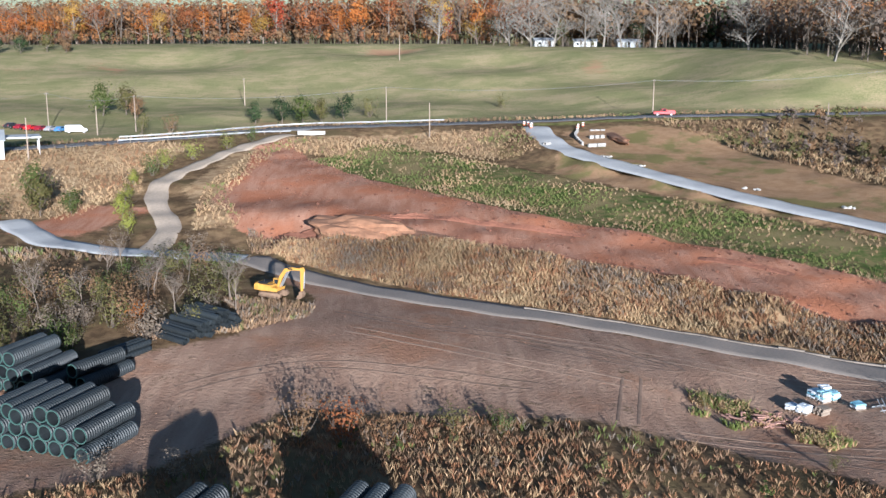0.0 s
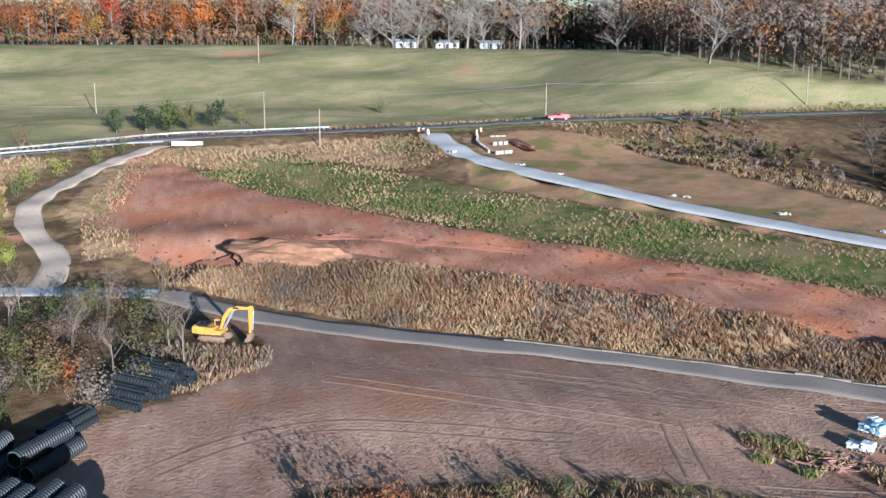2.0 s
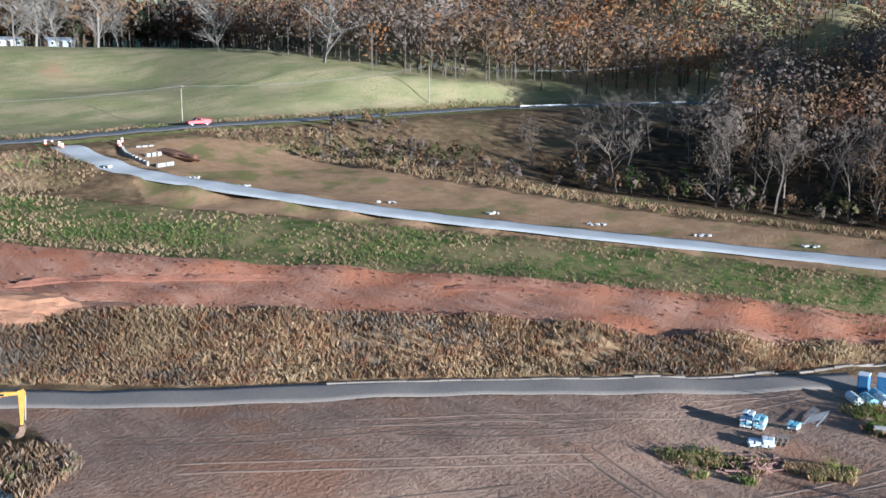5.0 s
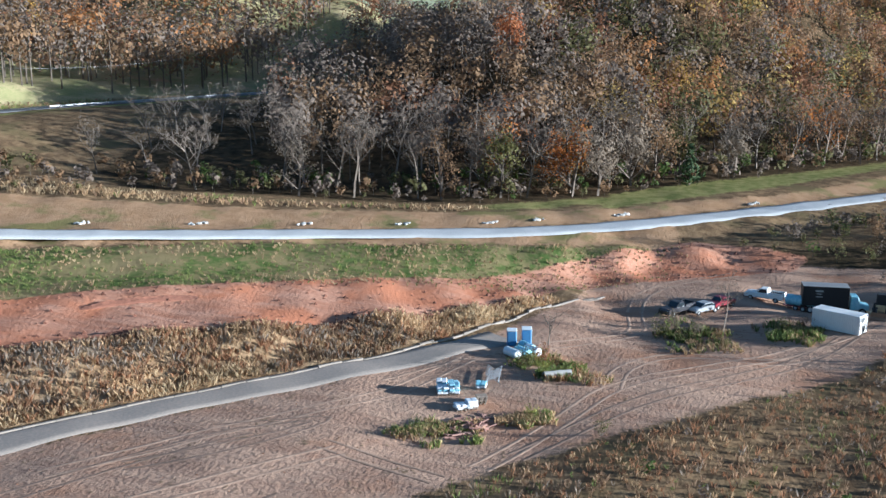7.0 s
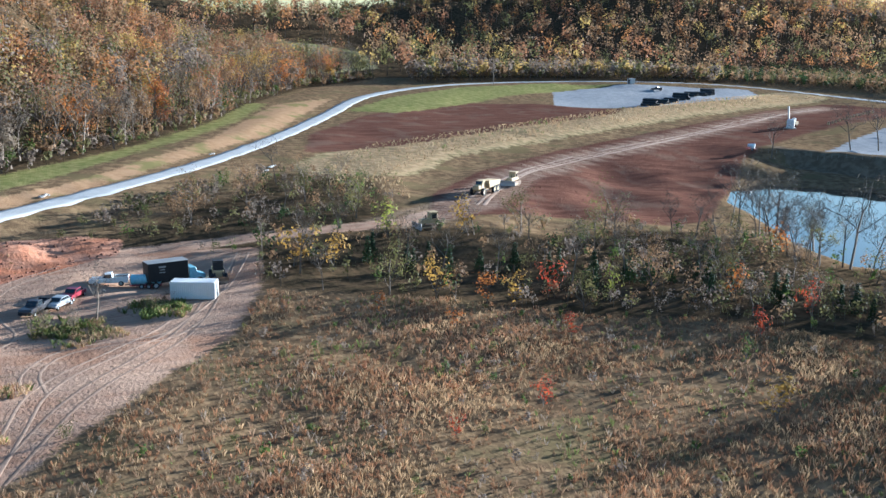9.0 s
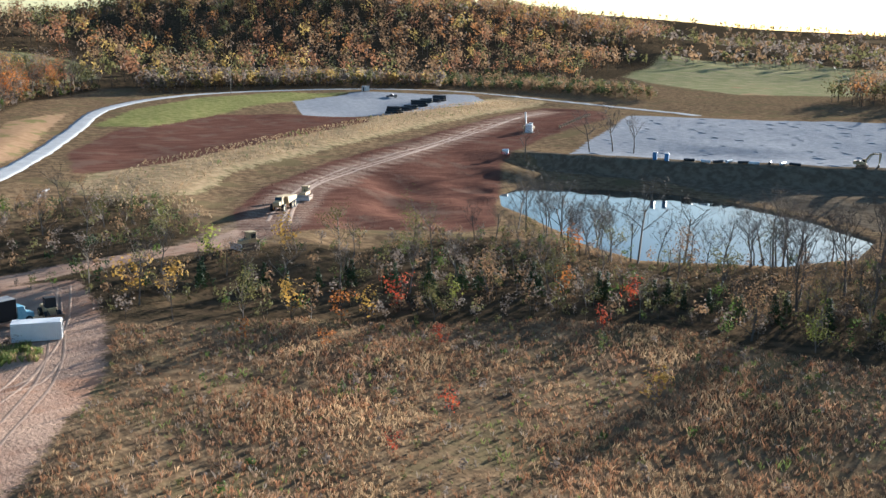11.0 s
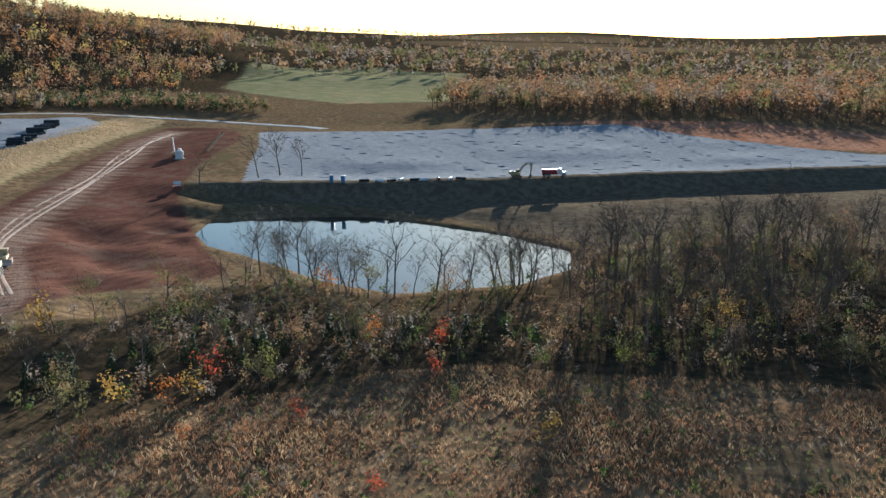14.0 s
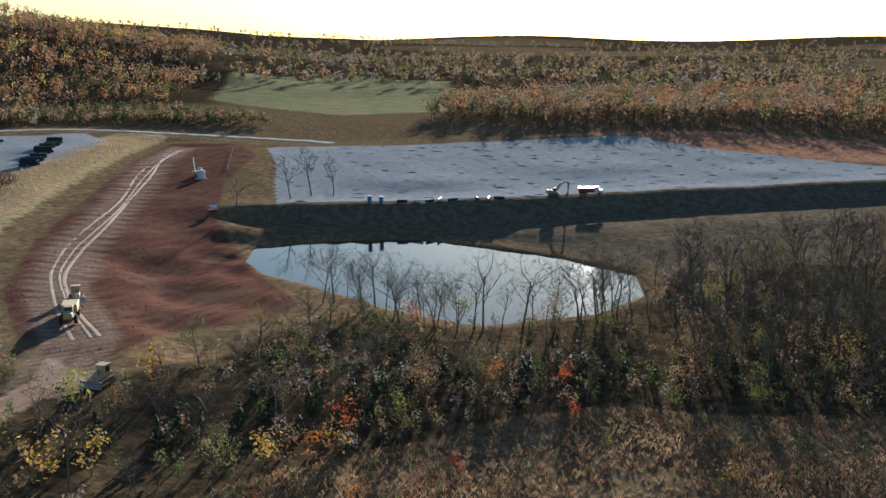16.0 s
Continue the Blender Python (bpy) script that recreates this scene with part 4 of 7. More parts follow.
thicket("woods_distant", fx, fy, rng.uniform(11, 15, len(fx)), [PALETTE[c] for c in pick(len(fx), {"brown": 5, "grey": 4, "olive": 4})], "low wooded ridges far along the horizon", 16, 1.6)
for poly, hh, wts, lab in (([(385, -290), (360, -320), (330, -335), (300, -350), (330, -380), (420, -390), (470, -330), (440, -270)], (5, 9), {"olive": 3, "brown": 4, "dark": 2}, "olive thicket behind the far road"),
                           ([(398, -100), (404, -160), (400, -220), (388, -270), (420, -300), (470, -230), (450, -120)], (6, 12), {"brown": 3, "yellow": 2, "grey": 4, "olive": 2}, "thin yellowing trees beyond the haul road")):
    wx, wy, wd = strew(poly, 5)
    thicket("thicket", wx, wy, rng.uniform(*hh, len(wx)), [PALETTE[c] for c in pick(len(wx), wts)], lab, 60, 0.9)

wx, wy, wd = strew([(100, 110), (112, 92), (124, 78), (142, 62), (160, 46), (160, 28), (132, 46), (119, 64), (117, 84), (99, 99)], 3.0, lambda x, y: (distance(x, y, GRAVEL) > 13) & (distance(x, y, HAUL) > 4))
thicket("thicket_gravel_road", wx, wy, rng.uniform(2.0, 4.2, len(wx)), [PALETTE[c] for c in pick(len(wx), {"olive": 5, "grey": 5, "brown": 3, "green": 1})], "dense grey-green thicket below the gravel road", 80, 0.8)
# belt of scrub round the pond
wx, wy, wd = strew(BELT, 2.7, lambda x, y: (distance(x, y, HAUL) > 5) & (inside(x, y, POND) < -2))
keep = rng.random(len(wx)) < np.clip(0.55 + 0.5 * wave(wx, wy, 13, 4), 0.25, 1)
wx, wy = wx[keep], wy[keep]
thicket("scrub_belt", wx, wy, rng.uniform(1.6, 4.2, len(wx)), [PALETTE[c] for c in pick(len(wx), {"olive": 5, "brown": 4, "grey": 4, "green": 2, "dark": 1})], "dense olive and brown scrub round the pond", 46, 0.8, "scrub")
wx, wy, wd = strew(BELT, 12, lambda x, y: (distance(x, y, HAUL) > 6) & (inside(x, y, POND) < -3))
for x, y in zip(wx, wy):
    c = pick(1, {"olive": 3, "brown": 2, "yellow": 0.2, "lime": 0.3, "grey": 8})[0]
    plant("bare" if c == "grey" else "leafy", c, x, y, rng.uniform(5, 8.5), group="trees of the pond scrub")
POND_WOODS = [(38, -88), (34, -55), (28, -30), (0, -32), (-60, -45), (-120, -70), (-70, -145), (20, -130)]
wx, wy, wd = strew(POND_WOODS, 8.0)
thicket("woods_pond", wx, wy, rng.uniform(5, 9, len(wx)), [PALETTE[c] for c in pick(len(wx), {"grey": 5, "brown": 4, "olive": 3})], "grey-brown thicket filling the woods beside the pond", 110, 0.30)
wx, wy, wd = strew(POND_WOODS, 9.0)
bv, bf, base = [], [], 0
for x, y, z in zip(wx, wy, height(wx, wy)):
    (tv, tf), _ = KITS["bare"][int(rng.integers(4))]
    turn_, size_ = rng.uniform(0, 6.28), rng.uniform(8, 13.5) / 12
    c_, s_ = math.cos(turn_) * size_, math.sin(turn_) * size_
    bv.append(np.stack([tv[:, 0] * c_ - tv[:, 1] * s_ + x, tv[:, 0] * s_ + tv[:, 1] * c_ + y, tv[:, 2] * size_ + z], 1))
    bf.append(tf + base)
    base += len(tv)
tagged(new("bare_woods", np_mesh("bare_woods", np.concatenate(bv), np.concatenate(bf), MAT_BARK)), "leafless grey trunks and twigs beside the pond", "woods", kind="stuff")
for k in range(34):
    u = k / 33
    x, y = np.interp(u, [0, 0.3, 0.6, 1], [92, 74, 60, 20]) + rng.normal(0, 2.5), np.interp(u, [0, 0.3, 0.6, 1], [30, 2, -14, -34]) + rng.normal(0, 2.5)
    plant("cedar", "dark", x, y, rng.uniform(3, 5), group="evergreens at the meadow edge")
POND_TREES = [(68, -49, 13), (62, -55, 12), (84, -56, 9), (91, -54, 8), (97, -56, 8), (58, -62, 10), (54, -66, 9), (49, -74, 9), (77, -48, 8), (47, -82, 8), (167, -158, 12), (160, -160, 10), (170, -150, 11), (172, -122, 10), (44, -95, 8), (104, -62, 6), (72, -46, 9), (65, -51, 8), (88, -52, 7), (80, -46, 7)]
for k in range(26):
    u = rng.uniform(0, 1)
    POND_TREES.append((np.interp(u, [0, 0.3, 0.55, 1], [46, 58, 72, 110]) + rng.normal(0, 1.5), np.interp(u, [0, 0.3, 0.55, 1], [-74, -57, -45, -56]) + rng.normal(0, 1.8), rng.uniform(6, 12)))
for x, y, h in POND_TREES:
    plant("bare", "grey", x, y, h, group="bare trees at the pond")
for x, y, h, c in [(68.6, 27, 5, "yellow"), (66.8, 25, 4.5, "brown"), (65.6, 20.5, 4, "orange"), (64, 17.6, 4, "yellow"), (66.7, 10.3, 4.6, "red"), (61.3, 3.1, 4, "lime"), (63.6, 37.5, 2.6, "orange"), (38, -4, 3, "red"), (31.8, 3.5, 2.6, "green"), (15.6, 13, 4, "yellow"), (28, 32.4, 2.6, "red"), (47, 17.8, 2.6, "red"), (90, 41.8, 5.5, "yellow"), (80.9, -44.8, 5, "orange"), (87.4, 36.3, 5, "yellow"), (43, -17, 4, "red"), (53, -12, 4.5, "orange"), (99, 8, 5.5, "yellow"), (102, 22, 5, "lime"), (22, 45, 2, "red"), (55, 30, 2.2, "orange")]:
    plant("sapling", c, x, y, h)

# trees and bushes by the yard, the roads and the houses
for kit, c, x, y, h in [("bushy", "olive", -71, 181, 9), ("bushy", "green", -75, 190, 9), ("shrub", "olive", -78, 178, 4), ("bushy", "green", -66, 183, 6), ("bushy", "lime", -52, 170, 5), ("bushy", "lime", -56, 180, 5), ("bushy", "lime", -58, 190, 4.5), ("bushy", "lime", -60, 202, 4), ("shrub", "green", -59, 212, 4), ("shrub", "lime", -58, 219, 4), ("shrub", "lime", -54, 228, 4), ("shrub", "lime", -48, 238, 4), ("shrub", "green", -44, 247, 3.5),
                        ("bushy", "dark", -49, 281, 7), ("bushy", "dark", -42, 283, 9), ("bushy", "green", -36, 281, 10), ("bushy", "olive", -31, 283, 8), ("bushy", "dark", -25, 287, 9), ("shrub", "olive", -18, 289, 5), ("bushy", "green", -96, 297, 11), ("bushy", "olive", -90, 300, 10), ("bushy", "brown", -84, 290, 8), ("shrub", "olive", -75, 262, 5), ("shrub", "brown", -68, 264, 4), ("shrub", "olive", 20, 297, 3.5),
                        ("bushy", "dark", -162, 407, 9), ("bushy", "olive", -153, 411, 9), ("bushy", "brown", -145, 409, 8), ("bushy", "dark", -170, 405, 8), ("bare", "grey", -150, 470, 14), ("bare", "grey", -128, 466, 13)]:
    plant(kit, c, x, y, h)
for x, y, h in [(116, 296, 20), (162, 303, 19), (104, 338, 15), (38, 396, 17), (46, 392, 15), (58, 392, 15), (65, 392, 18), (72, 392, 18), (84, 388, 17), (92, 391, 14), (30, 402, 15), (2, 428, 15)]:
    plant("spreading", "grey" if x > 100 or h > 16 else "yellow", x, y, h, True, "pale bare trees by the pasture")
for k in range(14):
    plant("shrub", "olive" if k % 3 else "brown", 32 + k * 4.2, 396 + rng.normal(0, 1), rng.uniform(2, 3.4))
plant("leafy", "yellow", 18, 414, 12), plant("leafy", "dark", 24, 412, 11), plant("leafy", "green", 50, 396, 9), plant("leafy", "dark", 78, 394, 9), plant("oak", "yellow", 205, 306, 20), plant("leafy", "orange", 218, 296, 16), plant("oak", "orange", 141, 110, 17), plant("oak", "orange", 138, 113, 13), plant("oak", "yellow", 210, 101, 18), plant("oak", "rust", 191, 140, 20)
wx, wy, wd = strew(SHADE_BUSH, 3.2, lambda x, y: distance(x, y, NEAR_ROAD) > 4)
for x, y in zip(wx, wy):
    thin = inside(x, y, [(-55, 118), (-24, 116), (-19, 130), (-30, 150), (-55, 150)]) > 0
    if thin and rng.random() < 0.35:
        plant("bare", "grey", x, y, rng.uniform(4, 6.5), False, "trees of the yard thicket")
    elif rng.random() < 0.7:
        plant("shrub", pick(1, {"olive": 4, "green": 3, "brown": 3, "grey": 3, "red": 0.25, "orange": 0.1})[0], x, y, rng.uniform(1.8, 4.2), group="shrubs of the yard thicket")
for c, x, y, h in [("brown", -12, 84, 4.0), ("rust", -8, 85, 3.6), ("brown", -4, 85, 3.0), ("grey", -27, 76, 2.2), ("grey", -21, 76, 2.2), ("olive", 2, 88, 2.4), ("green", 6, 87, 2.2), ("olive", 26.5, 93, 1.6), ("green", 28.5, 94.5, 1.3), ("lime", 36, 85.5, 1.2),
                   ("olive", 49, 90, 2.2), ("rust", 51.5, 89, 2.2), ("lime", 48, 88, 1.6), ("olive", 70, 79, 2.4), ("grey", 72, 75, 2.4), ("brown", 70, 72, 1.8), ("olive", 76, 65, 1.8), ("brown", 78, 63, 1.8), ("grey", 74, 78, 2.2), ("olive", 33, 78, 1.4)]:
    plant("shrub", c, x, y, h)
plant("bare", "brown", 73, 72, 6), plant("bare", "rust", 57, 90, 4.5)
# unseen trees added near the flight's start only to throw shadows across the yard
for x, y, h in [(-56, 84, 9), (-60, 70, 12), (-66, 82, 11), (-58, 96, 7)]:
    plant("bushy", "olive", x, y, h, group="trees beside the pipe yard")
wx, wy, wd = strew([(64, 226), (74, 200), (82, 186), (90, 182), (96, 200), (98, 236), (84, 242)], 4.2)
thicket("scrub_slope", wx, wy, rng.uniform(1.5, 5, len(wx)), [PALETTE[c] for c in pick(len(wx), {"grey": 5, "brown": 4, "olive": 2})], "grey-brown scrub on the slope below the road", 50, 1.2, "scrub")

# ---- grass ----
GRASS = {"straw": (0.43, 0.30, 0.17), "pale": (0.46, 0.35, 0.21), "brown": (0.28, 0.185, 0.115), "green": (0.17, 0.20, 0.06), "rust": (0.32, 0.17, 0.09), "grey": (0.28, 0.23, 0.18)}


def tufts(name, xs, ys, h, wts, label, blades=7, width=0.026):
    """Standing grass: each tuft a fan of thin bent blades."""
    n = len(xs)
    z = height(xs, ys)
    order = [c for c in ("green", "grey", "brown", "rust", "straw", "pale") if c in wts]
    share = np.cumsum([wts[c] for c in order]) / sum(wts.values())
    u = 0.5 + 0.62 * (0.6 * wave(xs, ys, 4.4, 8) + 0.4 * wave(xs, ys, 1.7, 4)) + rng.normal(0, 0.2, n)
    col = np.array([GRASS[c] for c in order])[np.searchsorted(share, np.clip(u, 0, 0.999))]
    col = col * (1 + 0.28 * wave(xs, ys, 3.7, 3) + 0.18 * wave(xs, ys, 11, 1))[:, None]
    p = np.stack([xs, ys, z - 0.05], 1).repeat(blades, 0)
    hh = (h * (1 + 0.3 * wave(xs, ys, 5.3, 6)) * rng.uniform(0.55, 1.25, n)).repeat(blades) * rng.uniform(0.7, 1.1, n * blades)
    a = rng.uniform(0, 2 * math.pi, n * blades)
    out = np.stack([np.cos(a), np.sin(a), np.zeros_like(a)], 1)
    side = np.stack([-np.sin(a), np.cos(a), np.zeros_like(a)], 1) * (width * rng.uniform(0.6, 1.3, n * blades))[:, None]
    foot = p + out * 0.12 * h
    knee = foot + out * (hh * rng.uniform(0.05, 0.25, n * blades))[:, None] + np.array([0, 0, 0.65]) * hh[:, None]
    tip = knee + out * (hh * rng.uniform(0.1, 0.35, n * blades))[:, None] + np.array([0, 0, 0.35]) * hh[:, None]
    v = np.stack([foot - side, foot + side, tip, knee - side], 1).reshape(-1, 3)
    f = np.arange(n * blades)[:, None] * 4 + np.arange(4)[None, :]
    tint = np.column_stack([col.repeat(blades, 0) * rng.uniform(0.85, 1.15, (n * blades, 1)), np.ones(n * blades)]).repeat(4, 0)
    return tagged(new(name, np_mesh(name, v, f, MAT_GRASS, False, {"tint": tint})), label, "grass", kind="stuff")


gx2, gy2, gd = strew(MEADOW, 0.56)
ok = rng.random(len(gx2)) < np.clip(0.62 + 0.5 * wave(gx2, gy2, 5, 2), 0.15, 1)
tufts("meadow_grass", gx2[ok], gy2[ok], 0.62, {"straw": 5, "brown": 5, "rust": 4.5, "green": 1, "grey": 1.5}, "tall dry brown and rust meadow grass", 7, 0.022)
mx, my, md = strew(MEADOW, 3.1)
ok = rng.random(len(mx)) < np.clip(0.35 + 0.6 * wave(mx, my, 7, 5), 0.06, 0.9)
mx, my = mx[ok], my[ok]
thicket("meadow_weeds", mx, my, rng.uniform(0.7, 1.7, len(mx)), [PALETTE[c] for c in pick(len(mx), {"grey": 4, "brown": 4, "rust": 1.2, "olive": 3, "green": 1.5})], "grey and rust weeds standing in the meadow", 40, 1.3, "weeds")
gx2, gy2, gd = strew([p[:2] for p in TOE] + [p[:2] for p in CREST[::-1][1:]], 0.36)
ok = rng.random(len(gx2)) < np.clip(0.75 + 0.4 * wave(gx2, gy2, 4, 1), 0.1, 1)
tufts("bank_grass", gx2[ok], gy2[ok], 0.85, {"straw": 6, "pale": 4, "brown": 3, "grey": 1.5, "rust": 2}, "tall straw-coloured grass covering the bank", 11, 0.02)
gx2, gy2, gd = strew([p[:2] for p in BENCH_BACK[1:]] + [p[:2] for p in DITCH[::-1][2:]], 0.8)
ok = rng.random(len(gx2)) < np.clip(0.5 + 0.6 * wave(gx2, gy2, 6, 3), 0.1, 1)
tufts("strip_grass", gx2[ok], gy2[ok], 0.5, {"green": 5, "straw": 3, "pale": 2, "brown": 1}, "green and straw weeds on the slope", 9, 0.025)
gx2, gy2, gd = strew([(-140, 150), (-62, 157), (-48, 154), (-36, 152), (-60, 152), (-80, 118), (-120, 110)], 1.1)
tufts("west_grass", gx2, gy2, 0.9, {"straw": 4, "brown": 3, "grey": 2, "green": 1}, "dry grass beside the gravel lane", 9, 0.028)
gx2, gy2, gd = strew([(-130, 185), (-66, 178), (-58, 200), (-62, 215), (-56, 240), (-66, 240), (-90, 226), (-140, 205)], 1.2)
tufts("field_grass", gx2, gy2, 0.8, {"straw": 5, "pale": 3, "rust": 2}, "pale dry grass field", 9, 0.028)
gx2, gy2, gd = strew([(-42, 172), (-44, 186), (-46, 200), (-42, 235), (-36, 250), (0, 250), (22, 244), (24, 222), (12, 220), (0, 233), (-24, 232), (-36, 240), (-38, 215), (-40, 195), (-33, 173)], 1.1)
tufts("slope_grass", gx2, gy2, 0.7, {"straw": 4, "pale": 2, "brown": 2, "green": 1.5}, "straw-coloured grass below the country road", 9, 0.028)
gx2, gy2, gd = strew([(-32, 172), (-30, 162), (-14, 150), (-6, 150), (-13, 162), (-24, 163)], 0.6)
tufts("corner_grass", gx2, gy2, 1.0, {"straw": 4, "brown": 3, "grey": 2}, "dry weeds at the end of the bank", 7)
gx2, gy2, gd = strew([(-34, 111), (-23, 114), (-15, 122), (-15, 128), (-26, 130), (-30, 122)], 0.5)
tufts("weedy_patch", gx2, gy2, 0.8, {"straw": 3, "brown": 4, "grey": 3, "green": 1}, "brown weeds in front of the excavator", 7)
gx2, gy2, gd = strew([(66, 224), (76, 196), (84, 182), (92, 164), (104, 140), (112, 122), (118, 118), (104, 150), (92, 186), (90, 214), (84, 236), (50, 250), (52, 246)], 1.2)
tufts("woods_edge_grass", gx2, gy2, 0.9, {"straw": 4, "pale": 3, "brown": 2, "green": 1}, "pale grass along the foot of the woods", 9, 0.028)
sx, sy, sd = strew([(x, y + 4) for x, y, _ in HIGHWAY] + [(x, y + 10) for x, y, _ in HIGHWAY[::-1]], 1.3)
tufts("verge_grass", sx, sy, 0.8, {"straw": 3, "brown": 3, "green": 2}, "rank grass on the country road verge", 8, 0.035)
for cx, cy, r0, wts in ((28.5, 92, 4, {"green": 3, "straw": 2}), (50, 87, 5.5, {"green": 3, "straw": 3, "rust": 1}), (70, 75, 6.5, {"green": 3, "straw": 3}), (76, 64, 5, {"green": 3, "straw": 2}), (35, 85.5, 2.5, {"straw": 2, "green": 2})):
    a, q = rng.uniform(0, 6.28, 800), rng.uniform(0, 1, 800) ** 0.75
    q = q * (0.85 + 0.3 * np.sin(2 * a + cx) + 0.22 * np.sin(5 * a + cy))
    keep = wave(cx + r0 * q * np.cos(a), cy + r0 * q * np.sin(a), 0.9, cx) > rng.normal(-0.25, 0.25, 800)
    a, q = a[keep], q[keep]
    tufts("island_grass", cx + r0 * q * np.cos(a), cy + r0 * q * np.sin(a), 0.75, wts, "weeds growing on a patch in the yard", 7, 0.035)
sx, sy, sd = strew([(x + 9, y + 6) for x, y, _ in STRIP] + [(x - 9, y - 6) for x, y, _ in STRIP[::-1]], 1.7)
tufts("strip_top_grass", sx, sy, 0.6, {"straw": 4, "pale": 4, "green": 1}, "pale grass on the long spoil bank", 5, 0.08)

# ---- things: common shapes ----
MAT_YELLOW = material("machine_yellow", (0.50, 0.27, 0.05), 0.6, vary=0.25, grain=3, big=0.8, spec=0.4)
MAT_TAN_MACHINE = material("dusty_tan_paint", (0.48, 0.36, 0.2), 0.7, vary=0.2, grain=2, big=0.5)
MAT_BLACK = material("black_rubber", (0.02, 0.02, 0.022), 0.7, vary=0.3, grain=4, big=0.5)
MAT_TRACK = material("muddy_steel_track", (0.20, 0.135, 0.09), 0.8, vary=0.35, grain=4, big=0.8, bump=0.3)
MAT_PIPE = material("black_plastic_pipe", (0.026, 0.032, 0.036), 0.5, vary=0.25, grain=1.5, big=0.4, spec=0.35, random=0.3)
MAT_PIPE_RIM = material("green_pipe_rim", (0.05, 0.10, 0.09), 0.5, vary=0.2, grain=3, big=0.5)
MAT_GLASS = material("dark_glass", (0.02, 0.028, 0.035), 0.08, vary=0.1, grain=1, big=0.3, spec=0.6)
MAT_WHITE = material("white_paint", (0.70, 0.70, 0.69), 0.45, vary=0.06, grain=2, big=0.4)
MAT_BLUE_WRAP = material("pale_blue_wrap", (0.16, 0.46, 0.62), 0.4, vary=0.2, grain=3, big=0.6, tint=(0.42, 0.66, 0.74))
MAT_WRAP = material("white_plastic_wrap", (0.70, 0.74, 0.77), 0.35, vary=0.12, grain=3, big=0.7)
MAT_BLUE = material("blue_plastic", (0.09, 0.22, 0.42), 0.45, vary=0.15, grain=3, big=0.5)
MAT_RED = material("red_car_paint", (0.50, 0.02, 0.025), 0.3, vary=0.1, grain=2, big=0.4, spec=0.6)
MAT_DARK_RED = material("maroon_car_paint", (0.22, 0.015, 0.03), 0.3, vary=0.1, grain=2, big=0.4, spec=0.6)
MAT_DARK_CAR = material("dark_car_paint", (0.03, 0.03, 0.036), 0.3, vary=0.1, grain=2, big=0.4, spec=0.6)
MAT_SILVER = material("silver_car_paint", (0.42, 0.43, 0.44), 0.3, 0.3, vary=0.08, grain=2, big=0.4)
MAT_BOX = material("black_box_body", (0.016, 0.016, 0.018), 0.6, vary=0.2, grain=2, big=0.3)
MAT_CONCRETE = material("pale_concrete", (0.33, 0.32, 0.30), 0.9, vary=0.15, grain=4, big=0.5, bump=0.2, random=0.15)
MAT_KERB = material("dusty_kerb", (0.22, 0.19, 0.16), 0.9, vary=0.2, grain=4, big=0.5, random=0.2)
MAT_STONE = material("pale_rip_rap", (0.42, 0.41, 0.39), 0.9, vary=0.2, grain=3, big=0.5, bump=0.4, random=0.25)
MAT_STEEL = material("galvanised_steel", (0.40, 0.41, 0.42), 0.55, 0.5, vary=0.12, grain=2, big=0.3)
MAT_WOOD = material("weathered_wood", (0.27, 0.22, 0.175), 0.9, vary=0.25, grain=4, big=0.6, random=0.2)
MAT_PINK_WOOD = material("split_red_timber", (0.34, 0.20, 0.16), 0.9, vary=0.3, grain=4, big=0.8, random=0.35)
MAT_ORANGE = material("orange_plastic", (0.75, 0.13, 0.03), 0.5, vary=0.1, grain=3, big=0.5)
MAT_ROOF = material("grey_roof", (0.30, 0.32, 0.34), 0.8, vary=0.15, grain=2, big=0.3)
MAT_SIDING = material("white_siding", (0.5, 0.51, 0.51), 0.8, vary=0.08, grain=1, big=0.2)
# clod colour, kept dark so the windrows read as shadow on the bench
MAT_CLOD_SHADE = material("red_clods_and_shade", (0.19, 0.085, 0.055), 0.95, vary=0.3, grain=3, big=0.4, bump=0.5, random=0.2)
MAT_SPOIL = material("tan_spoil_earth", (0.29, 0.155, 0.092), 0.95, vary=0.2, grain=1.5, big=0.3, bump=0.5)
MAT_MARK = material("grey_lettering", (0.35, 0.34, 0.33), 0.7, vary=0.1)
MAT_LINE = material("road_paint", (0.62, 0.60, 0.52), 0.8, vary=0.2, grain=2, big=0.5)
MAT_CABLE = material("dull_cable", (0.2, 0.2, 0.21), 0.5, 0.4, vary=0.1)


def thing(name, x, y, yaw=0.0, lift=0.0, z=None):
    e = new(name)
    e.empty_display_size = 0.3
    e.matrix_basis = pose(x, y, (at(x, y) if z is None else z) + lift, 0, 0, yaw)
    return e


def part(name, bm, mat, parent, label=""):
    me = bpy.data.meshes.new(name)
    bm.normal_update()
    bm.to_mesh(me)
    bm.free()
    for m in (mat if isinstance(mat, (list, tuple)) else [mat]):
        me.materials.append(m)
    ob = new(name, me)
    ob.parent = parent
    if label:
        ob["label"] = label
    return ob


def box(size, loc=(0, 0, 0), turn=(0, 0, 0), bevel=0.03, bm=None):
    own = bmesh.new()
    bmesh.ops.create_cube(own, size=1)
    bmesh.ops.scale(own, vec=size, verts=own.verts)
    if bevel:
        bmesh.ops.bevel(own, geom=own.edges[:], offset=min(bevel, min(size) * 0.3), segments=1, affect="EDGES")
    bmesh.ops.transform(own, matrix=pose(*loc, *turn), verts=own.verts)
    return join(bm, own)


